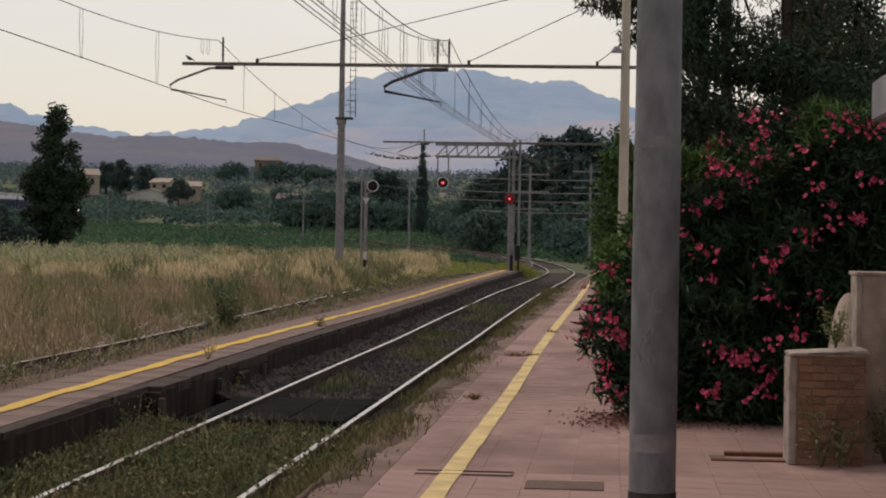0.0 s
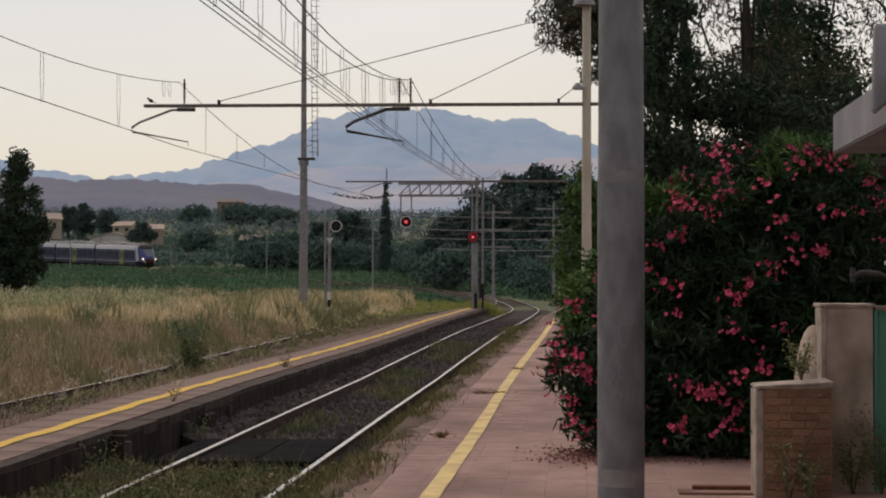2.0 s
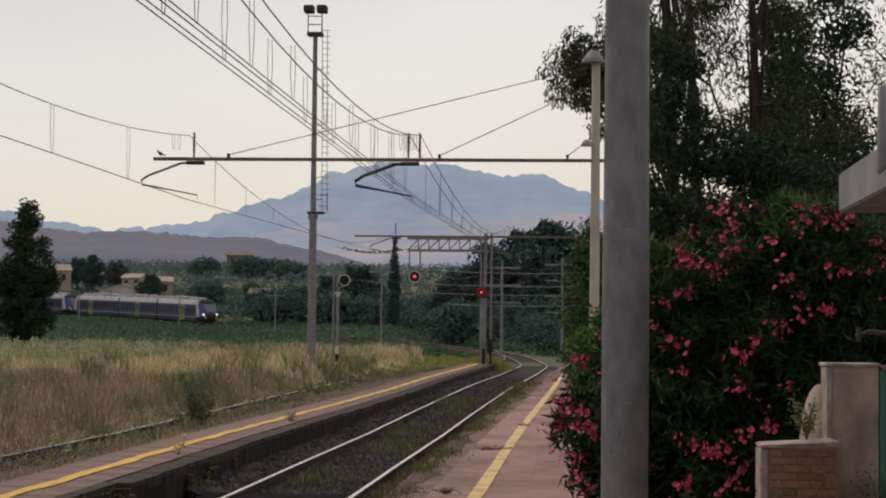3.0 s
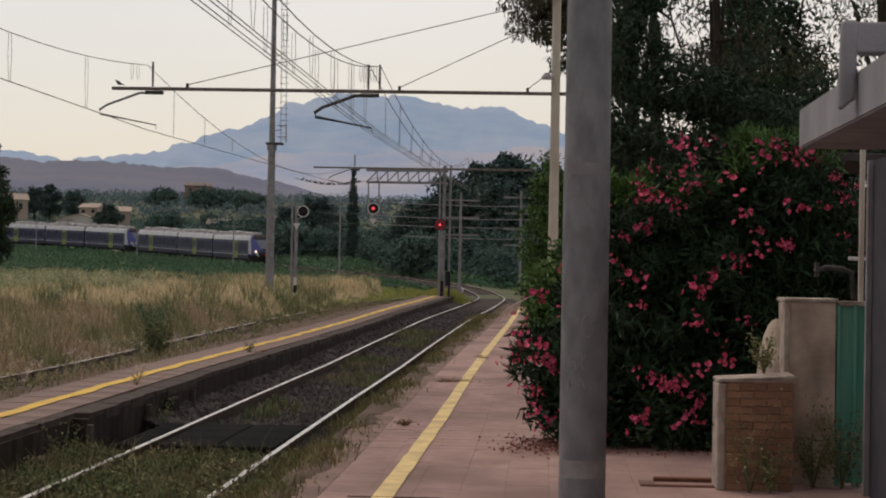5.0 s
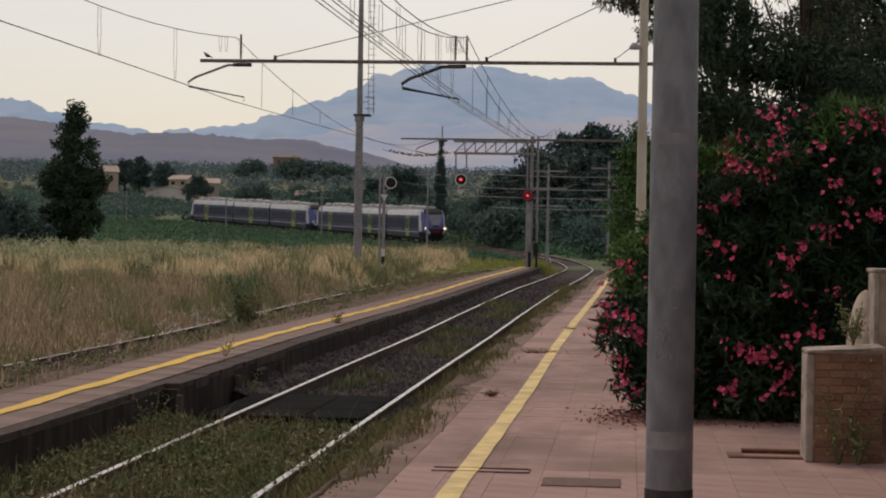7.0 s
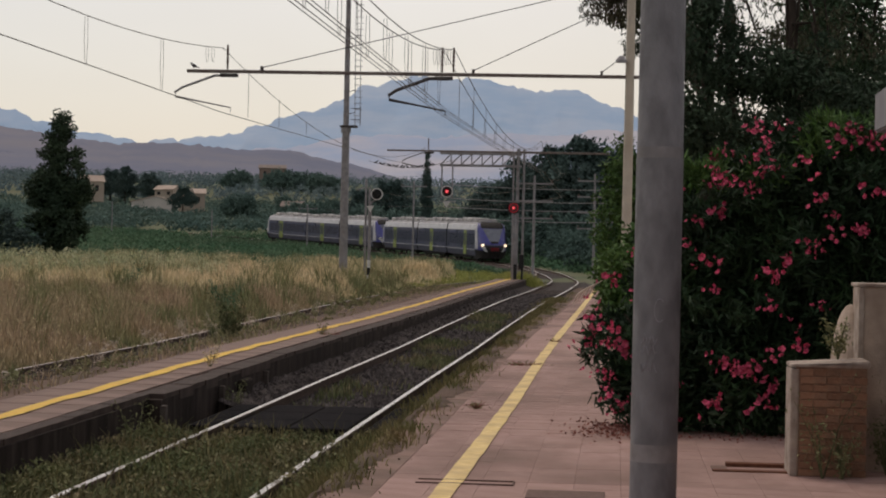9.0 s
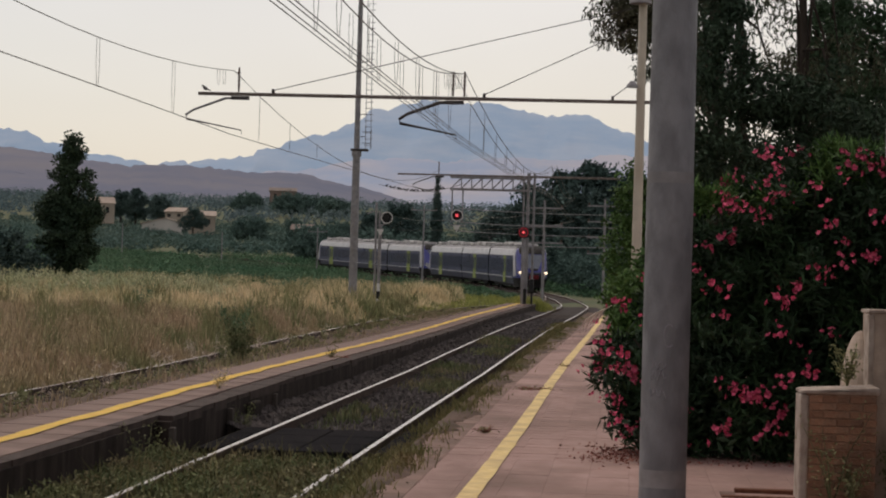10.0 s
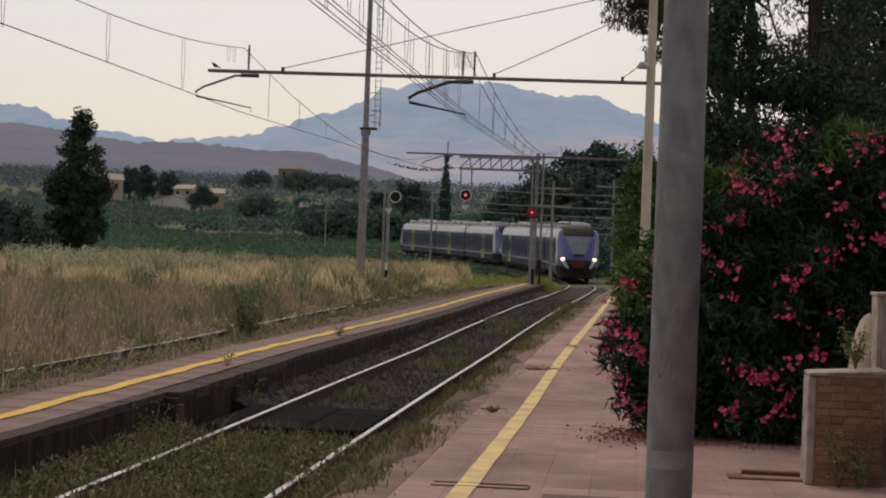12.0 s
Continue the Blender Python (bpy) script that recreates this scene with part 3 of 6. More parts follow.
def along(name, x0, x1, y0, y1, z0, z1, material, parent=None):
    """A long slab that bends and rises with the line."""
    st = [(Vector((bend(y), y, lift(y))), 0.0) for y in np.linspace(y0, y1, max(2, int((y1 - y0) / 4)))]
    return sweep(name, st, [(x0, z0), (x1, z0), (x1, z1), (x0, z1)], [material], parent)


def make_platforms():
    # near platform: slab, coping, tiles, line
    slab = along("platform_near", -1.93, 9.0, -8, 82, -0.5, 0.262, M["joint"])
    tagged(slab, "red tiled station platform with concrete edge", "platform", kind="structure")
    cm = None
    y = 9.0
    while y < 80:
        if cm is None:
            ob = cm = part("coping_stone", boxed(-0.19, 0.205, 0.002, 0.998, -0.16, 0.0, 0.008), M["coping"], slab)
        else:
            ob = new("coping_stone", cm.data)
            ob.parent = slab
        ob.location = (-1.77 + bend(y), y, 0.305 + lift(y))
        y += 1.0
    tm = None
    rng = random.Random(4)
    xs = np.arange(-1.57, 3.0, TILE)
    for y in np.arange(10.2, 14.4, TILE):
        for x in xs:
            if tm is None:
                bm = bmesh.new()
                box(bm, 0.001, TILE - 0.001, 0.001, TILE - 0.001, -0.04, 0.0)
                es = [e for e in bm.edges if all(v.co.z > -0.001 for v in e.verts)]
                bmesh.ops.bevel(bm, geom=es, offset=0.0015, segments=1, affect="EDGES")
                ob = tm = part("tile", bm, M["tile"], slab)
            else:
                ob = new("tile", tm.data)
                ob.parent = slab
            ob.location = (x, y, 0.30 + lift(y) + rng.uniform(-0.0008, 0.0008))
    verts, r = [], np.random.default_rng(8)
    for y in np.arange(10.2 + 13 * TILE, 78, TILE):
        for x in xs if y < 45 else xs[:8]:
            z = 0.30 + lift(y) + r.uniform(-0.0008, 0.0008)
            g = 0.001
            verts += [(x + g, y + g, z), (x + TILE - g, y + g, z), (x + TILE - g, y + TILE - g, z), (x + g, y + TILE - g, z)]
            verts += [(x + g, y + g, z - 0.04), (x + TILE - g, y + g, z - 0.04), (x + TILE - g, y + TILE - g, z - 0.04), (x + g, y + TILE - g, z - 0.04)]
    v = np.array(verts)
    v[:, 0] += [bend(q) for q in v[:, 1]]
    i = np.arange(len(v) // 8)[:, None] * 8
    fs = [i + k for k in ([0, 1, 2, 3], [0, 4, 5, 1], [1, 5, 6, 2], [2, 6, 7, 3], [3, 7, 4, 0])]
    tagged(array_mesh("tiles", v, fs, M["tile_far"], slab), kind="stuff")
    bm = bmesh.new()
    rr = random.Random(2)
    y = 9.0
    line = lambda y: float(np.interp(y, [9, 14, 22], [-1.13, -1.115, -1.07])) + 0.7 * bend(y)
    while y < 78:  # hand-painted strokes with uneven edges
        l = 0.5
        a, b = rr.uniform(-0.006, 0.006), rr.uniform(-0.006, 0.006)
        vs = [bm.verts.new(p) for p in ((line(y) - 0.07 + a, y, 0.3085 + lift(y)), (line(y) + 0.078 + b, y, 0.3085 + lift(y)), (line(y + l) + 0.078 - a, y + l, 0.3085 + lift(y + l)), (line(y + l) - 0.07 - b, y + l, 0.3085 + lift(y + l)))]
        bm.faces.new(vs)
        y += l
    bmesh.ops.remove_doubles(bm, verts=bm.verts, dist=0.013)
    part("yellow_line", bm, M["yellow"], slab, "worn yellow painted safety line")
    # covers let into the tiles
    cover = thing("drain_cover", "dull steel drain cover flush in red tiles", "cover")
    part("cover", boxed(-0.56, -0.03, 13.55, 14.0, 0.28, 0.309, 0.003), M["plate"], cover)
    frame_ob = thing("manhole_frame", "sunken manhole outline in the tiled platform", "cover")
    for x0, x1, y0, y1 in ((-1.36, -0.67, 14.24, 14.262), (-0.685, -0.67, 14.262, 14.46), (-1.36, -0.67, 14.46, 14.47)):
        part("edge", boxed(x0, x1, y0, y1, 0.28, 0.3105), M["plate"], frame_ob)
    pit = thing("broken_grate", "rust-brown broken grate beside the brick pier", "grate")
    part("frame", boxed(0.78, 1.42, 15.62, 15.72, 0.28, 0.312, 0.004), M["rustplate"], pit)
    part("frame", boxed(0.9, 1.36, 16.0, 16.12, 0.28, 0.33, 0.006), M["rustplate"], pit)
    part("frame", boxed(0.78, 0.9, 15.72, 16.0, 0.28, 0.308, 0.004), M["plate"], pit)
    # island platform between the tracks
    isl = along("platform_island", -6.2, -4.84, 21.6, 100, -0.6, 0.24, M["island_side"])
    tagged(isl, "narrow island platform with dark mottled side wall", "platform", kind="structure")
    sm = em = None
    re_ = random.Random(14)
    y = 9.0
    while y < 99:  # blackened edging, broken and uneven
        if em is None:
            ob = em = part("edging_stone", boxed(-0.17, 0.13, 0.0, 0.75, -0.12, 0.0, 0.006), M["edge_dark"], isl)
        else:
            ob = new("edging_stone", em.data)
            ob.parent = isl
        short = y < 21.2
        ob.location = ((-5.1 if short else -4.97) + bend(y), y, 0.297 + lift(y) + re_.uniform(-0.004, 0.003))
        ob.scale[0] = re_.choice((0.72, 0.68, 0.62, 0.55)) if short else re_.choice((1.05, 1.0, 0.98, 0.9, 0.8))
        y += 0.75
    rr = random.Random(9)
    y = 9.0
    while y < 99:
        if sm is None:
            ob = sm = part("slab", boxed(-0.52, 0.52, 0.0, 1.0, -0.08, 0.0), M["island_top"], isl)
        else:
            ob = new("slab", sm.data)
            ob.parent = isl
        ob.location = (-5.7 + bend(y) + rr.uniform(-0.008, 0.008), y, 0.30 + lift(y + 0.5))
        y += 1.0
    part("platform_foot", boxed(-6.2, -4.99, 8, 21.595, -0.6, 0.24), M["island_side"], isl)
    bm = bmesh.new()
    row = None
    for y in np.arange(9, 98, 0.35):  # brushed by hand, with a wavering edge
        c = -5.64 + bend(y) + 0.018 * math.sin(y * 2.1) + rr.uniform(-0.008, 0.008)
        w = 0.085 + 0.012 * math.sin(y * 3.3 + 1) + rr.uniform(-0.006, 0.006)
        now = [bm.verts.new((c - w, y, 0.311 + lift(y))), bm.verts.new((c + w, y, 0.311 + lift(y)))]
        if row:
            bm.faces.new((row[0], row[1], now[1], now[0]))
        row = now
    part("yellow_line", bm, M["yellow_deep"], isl, "worn yellow painted safety line")
    # ballast heaped against the island wall, and soil banked over the disused rail
    def bank(name, label, x0, x1, y0, y1, z0, z1, mtl, rough, category):
        g = np.random.default_rng(5)
        nx, ny = 7, int((y1 - y0) / 0.3)
        X, Y = np.meshgrid(np.linspace(x0, x1, nx), np.linspace(y0, y1, ny), indexing="ij")
        Z = z0 + (z1 - z0) * (X - x0) / (x1 - x0) + g.normal(size=X.shape) * rough + np.interp(Y, [40, 70], [0, 0.26])
        X = X + np.vectorize(bend)(Y)
        v = np.stack([X + g.normal(size=X.shape) * 0.02, Y, Z], -1).reshape(-1, 3)
        i, j = np.meshgrid(np.arange(nx - 1), np.arange(ny - 1), indexing="ij")
        q = np.stack([i * ny + j, (i + 1) * ny + j, (i + 1) * ny + j + 1, i * ny + j + 1], -1).reshape(-1, 4)
        tagged(array_mesh(name, v, [q], mtl, smooth=True), label, category, kind="structure")

    bank("ballast_bank", "stained ballast heaped against the island wall", -4.85, -4.3, 24.9, 98, 0.05, -0.17, M["ballast"], 0.018, "track bed")
    bank("soil_bank", "bare brown soil banked over a buried rail", -8.1, -6.17, 12, 98, -0.06, 0.14, M["soil"], 0.03, "soil")
    g = np.random.default_rng(31)
    ys = np.arange(9.5, 79, 0.12)
    wide = 0.16 + 0.1 * np.sin(ys * 0.9) + 0.07 * np.sin(ys * 2.7 + 1) + g.normal(size=len(ys)) * 0.035 + np.interp(ys, [10, 20, 40], [-0.04, 0.0, 0.08])
    rows = []
    for f, z in ((-0.06, -0.05), (0.0, 0.012), (0.45, 0.017), (0.8, 0.012), (1.0, -0.004)):
        rows.append(np.stack([-1.955 + np.array([bend(y) for y in ys]) + np.maximum(wide, 0.05) * f + g.normal(size=len(ys)) * 0.008, ys, 0.307 + z + np.array([lift(y) for y in ys]) + g.uniform(-0.002, 0.004, len(ys))], -1))
    n = len(ys)
    i, j = np.meshgrid(np.arange(4), np.arange(n - 1), indexing="ij")
    q = np.stack([i * n + j, (i + 1) * n + j, (i + 1) * n + j + 1, i * n + j + 1], -1).reshape(-1, 4)
    tagged(array_mesh("edge_soil", np.concatenate(rows), [q], M["soil"], smooth=True), "brown soil washed over the platform edge", "soil", kind="structure")
    # step notches where the crossing meets the island
    steps = thing("platform_step", "pale concrete stubs against the island wall", "step")
    for y in (21.5, 24.75, 27.9):
        part("pilaster", boxed(-4.838, -4.77, y, y + 0.12, -0.4, 0.2, 0.012), M["sleeper"], steps)
    part("tread", boxed(-4.838, -4.72, 26.0, 26.5, -0.5, 0.2, 0.03), M["island_side"], steps)
    # rubber crossing between and beside the rails
    cross = thing("track_crossing", "black rubber pedestrian crossing deck over the track", "crossing")
    for x0, x1 in ((-4.13, -3.5), (-3.49, -2.84), (-5.0 + 0.42, -4.33), (-2.64, -2.35)):
        for y0 in (21.7, 22.72, 23.74):
            part("panel", boxed(x0, x1, y0, y0 + 1.0, -0.16, -0.012, 0.02), M["rubber"], cross)


# ---- catenary ----
def sag_wire(p, q, sag, n=10):
    p, q = Vector(p), Vector(q)
    return [p.lerp(q, k / n) - Vector((0, 0, 4 * sag * (k / n) * (1 - k / n))) for k in range(n + 1)]


def insulator(parent, x, y, z0, z1, tall):
    bm = tubed([(x, y, z0), (x, y, z1)], 0.022, 8)
    for k in range(4):
        z = z0 + (z1 - z0) * (0.3 + 0.17 * k)
        bmesh.ops.create_cone(bm, cap_ends=True, segments=10, radius1=0.038, radius2=0.024, depth=0.05, matrix=Matrix.Translation((x, y, z)))
    part("insulator", bm, M["ceramic"] if tall else M["dark"], parent)


def catenary_support(y, x_post, x_end, z_beam, z_post, arms, label, cream, ties):
    root = thing("catenary_support", label, "catenary pole", (0, y, 0), "catenary supports")
    base = float(ground_z(x_post, y))
    mm = M["cream"] if cream else M["galv"]
    part("post", tubed([(x_post, 0, max(base, 0.2) - 0.1), (x_post, 0, z_post)], [0.12, 0.095] if cream else 0.075, 14), mm, root)
    bm = boxed(x_end, x_post + (0.9 if cream else 0), -0.05, 0.05, z_beam - 0.038, z_beam + 0.038, 0.01)
    part("beam", bm, M["beam"], root, "slender steel cantilever beam")
    for x, z in ties:
        part("tie_rod", tubed([(x, 0, z_beam + 0.1), (x_post, 0, z)], 0.0105, 6), M["dark"], root)
        part("clamp", boxed(x - 0.03, x + 0.03, -0.06, 0.06, z_beam + 0.03, z_beam + 0.13, 0.008), M["dark"], root)
    for x, tall in arms:
        # bent registration arm under the beam
        pts = [(x + 0.1, 0, z_beam - 0.1), (x - 0.35, 0, z_beam - 0.1), (x - 1.1, 0, z_beam - 0.38), (x - 1.28, 0, z_beam - 0.5), (x - 1.26, 0, z_beam - 0.6),
               (x - 0.7, 0, z_beam - 0.7), (x + 0.04, 0, z_beam - 0.84), (x + 0.04, 0, z_beam - 0.93)]
        part("registration_arm", tubed(pts, [r * (1 if tall else 0.72) for r in (0.04, 0.04, 0.038, 0.038, 0.036, 0.024, 0.02, 0.018)], 8), M["dark"] if tall else M["galv"], root)
        part("bracket", boxed(x - 0.22, x + 0.2, -0.06, 0.06, z_beam - 0.13, z_beam - 0.05, 0.01), M["dark"], root)
        for dx in (0.0, 0.26) if tall else (0.0,):
            insulator(root, x + dx - 0.05, 0, z_beam + 0.05, z_beam + 0.62, True)
    return root


def make_catenary():
    s1 = catenary_support(46.6, 0.22, -10.03, 5.955, 8.3, ((-9.03, False), (-4.03, True)), "cream catenary post with long cantilever beam and tie rods", True,
                          ((-8.27, 8.15), (-3.36, 7.75), (-0.42, 6.55)))
    for x, z, r in ((0.16, 8.24, 0.26), (0.02, 6.3, 0.14)):
        bm = bmesh.new()
        bmesh.ops.create_cone(bm, cap_ends=True, segments=16, radius1=r, radius2=r * 0.92, depth=r * 0.35, matrix=Matrix.Translation((x, -0.14, z)))
        bmesh.ops.create_cone(bm, cap_ends=True, segments=16, radius1=r * 0.92, radius2=r * 0.4, depth=r * 0.7, matrix=Matrix.Translation((x, -0.14, z + r * 0.52)))
        part("lamp_shade", bm, M["galv"], s1, "grey dome lamp shade")
    s2 = catenary_support(95.5, -4.7, -10.9, 6.55, 6.7, ((-8.9, False),), "paired steel catenary posts carrying a long beam", False, ())
    part("beam", boxed(-4.7, -0.4, -0.05, 0.05, 6.5, 6.6, 0.01), M["beam"], s2)
    part("post", tubed([(-4.42, 0, -0.2), (-4.42, 0, 6.7)], 0.055, 8), M["galv"], s2)
    # wires, one thing for each run
    runs = [("contact_wire", "copper contact wires over the main track", -4.12, -0.05, -3.7, 5.05, 5.62, 0.04, 0.05, (0, 0.09, 0.22, 0.3), 0.0075),
            ("messenger_wire", "sagging messenger wires over the main track", -4.05, -0.08, -3.65, 6.53, 7.1, 0.81, 1.15, (0, 0.25), 0.01),
            ("contact_wire", "copper contact wire over the disused track", -9.25, -0.85, -8.85, 5.02, 5.62, -0.1, 0.03, (0,), 0.0095),
            ("messenger_wire", "sagging messenger wire over the disused track", -9.2, -0.9, -8.9, 6.5, 6.8, 0.58, 1.35, (0,), 0.0085)]
    for name, label, xa, drift, xb, za, zb, sag, sag_far, offs, rad in runs:
        root = thing(name, label, "overhead wire", group="overhead wires")
        for o in offs:
            near = (20.0 if xa < -5 else 15.4) if name == "messenger_wire" else -6.0
            xn = xa + o + drift * (46.6 - near) / 52.6
            part("wire", tubed(sag_wire((xa + o, 46.6, za), (xn, near, za), sag, 14), rad, 5), M["wire"], root)
            if near > 0:
                part("wire", tubed(sag_wire((xn, near, za), (xa + o + drift, -6, za), sag, 14), rad, 5), M["wire"], root)
            part("wire", tubed(sag_wire((xa + o, 46.6, za), (xb + o, 95.5, zb), sag_far, 14), rad, 5), M["wire"], root)
            if xa > -5 and o in (0, 0.25, 0.22):
                ends = [95.5, 130, 165, 200, 240]
                for a, b in zip(ends, ends[1:]):
                    pa = on_track(a, -0.2 + o, zb - 0.35) if a > 96 else Vector((xb + o, 95.5, zb))
                    part("wire", tubed(sag_wire(pa, on_track(b, -0.2 + o, zb - 0.35), sag * 0.6, 6), 0.011, 5), M["wire"], root)
    # looped droppers tie messenger to contact wire
    for x, drift, za, zm, sag, ys, short, label in ((-4.1, -0.06, 5.05, 6.53, 0.81, np.arange(19.6, 44, 3.35), (44.9, 45.8), "thin looped dropper wires over the main track"),
                                                    (-3.87, -0.06, 5.05, 6.53, 0.81, np.arange(20.1, 44, 3.35), (45.1, 46.0), "thin looped dropper wires over the main track"),
                                                    (-9.23, -0.87, 5.06, 6.5, 0.58, (29.6, 35.3, 40.9), (45.1, 45.7), "thin looped dropper wires over the disused track")):
        root = thing("dropper_wires", label, "overhead wire")
        for y in list(ys) + list(short):
            f = (46.6 - y) / (26.6 if x < -5 else 31.2)
            zt = zm - 4 * sag * f * (1 - f)
            xx = x + drift * (46.6 - y) / 52.6
            low = zt - 0.34 if y in short else za
            part("dropper", tubed([(xx - 0.03, y, zt), (xx - 0.035, y, (low + zt) / 2), (xx - 0.012, y, low), (xx + 0.014, y, low), (xx + 0.03, y, (low + zt) / 2), (xx + 0.02, y, zt)], 0.0042, 4), M["wire"], root)
    root = thing("dropper_wires", "thin dropper wires beyond the cantilever beam", "overhead wire")
    for x, zm, sag, ys in ((-4.05, 6.53, 1.15, np.arange(51, 95, 4.4)), (-3.8, 6.53, 1.15, np.arange(52.5, 95, 4.4)), (-9.15, 6.5, 1.35, (49.6, 54.0, 58.6))):
        for y in ys:
            f = (y - 46.6) / 48.9
            zt = zm + (0.57 if x > -5 else 0.3) * f - 4 * sag * f * (1 - f)
            xx = x + 0.35 * f
            if zt - 5.05 - 0.57 * f > 0.05:
                part("dropper", tubed([(xx, y, 5.05 + 0.57 * f), (xx, y, zt)], 0.006, 4), M["wire"], root)
    # line poles along the curve
    for s, side, h, arms, kind_label in ((129, -1.9 - 0.0, 6.6, 3, "grey line pole with three cross-arms"), (141, 2.6, 7.2, 4, "grey line pole with four cross-arms"),
                                         (188, -7.4, 7.6, 1, "slim grey catenary post beside the curve"), (252, -7.0, 5.6, 1, "slim grey catenary post beside the curve"),
                                         (296, -7.5, 4.4, 0, "thin wooden pole in the scrub"), (335, -9.0, 5.0, 0, "thin wooden pole in the scrub")):
        p = on_track(s, side)
        z0 = float(ground_z(p.x, p.y)) - 0.2
        root = thing("line_pole", kind_label, "pole", (p.x, p.y, z0), "line poles")
        part("post", tubed([(0, 0, 0), (0, 0, h + 0.3)], [0.1, 0.07], 10), M["galv"], root)
        for k in range(arms):
            z = h - 0.2 - 1.1 * k
            part("cross_arm", boxed(-1.2, 1.2, -0.05, 0.05, z - 0.05, z + 0.05), M["galv"], root)
            for d in (-1.1, 1.1):
                part("insulator", tubed([(d, 0, z + 0.05), (d, 0, z + 0.22)], 0.045, 6), M["ceramic"], root)
    for z, x0, x1, y in ((5.95, -10.5, 0.5, 126), (5.1, -10.5, 0.5, 126), (4.55, -10.5, 0.5, 126), (3.9, -9.0, 0.3, 130)):
        root = thing("line_wire", "horizontal grey line wire across the tracks", "overhead wire", group="line wires")
        part("wire", tubed(sag_wire((x0, y, z), (x1, y + 8, z + 0.1), 0.12, 8), 0.028, 5), M["galv"], root)


# ---- signals ----
def signal_head(parent, x, y, z, r, lit, square=False):
    if square:
        part("backboard", boxed(x - r, x + r, y - 0.05, y + 0.05, z - r, z + r, 0.08), M["dark"], parent, "dark square signal backboard")
        bm = bmesh.new()
        ring(bm, (x, y - 0.06, z), r * 0.72, r * 0.86, 0.03)
        part("rim", bm, M["red"] if lit else M["white"], parent, "lit rim of the signal")
    else:
        bm = disc(bmesh.new(), (x, y, z), r, 0.05, 28)
        part("backboard", bm, M["black"], parent, "black round signal disc")
        bm = ring(bmesh.new(), (x, y - 0.02, z), r * 0.84, r, 0.07)
        part("rim", bm, M["white"], parent, "white rim of the signal disc")
    bm = tubed([(x, y - 0.02, z), (x, y - 0.16, z)], r * (0.36 if lit else 0.3), 18)
    part("lens", bm, M["red"] if lit else M["black"], parent, "glowing red lens" if lit else "dark unlit lens")
    if lit:
        bm = disc(bmesh.new(), (x, y - 0.17, z), r * 0.2, 0.02, 12)
        part("bulb", bm, M["redcore"], parent, "bright red lens centre")


def triangle(parent, x, y, z, r):
    bm = bmesh.new()
    f = [bm.verts.new((x + a, y, z + b)) for a, b in ((-r, r * 0.8), (0, -r), (r, r * 0.8))]
    b = [bm.verts.new((v.co.x, y + 0.03, v.co.z)) for v in f]
    bm.faces.new(f)
    bm.faces.new(b[::-1])
    for k in range(3):
        bm.faces.new((f[k], b[k], b[(k + 1) % 3], f[(k + 1) % 3]))
    bmesh.ops.recalc_face_normals(bm, faces=bm.faces)
    part("triangle_plate", bm, M["white"], parent, "white triangular plate")


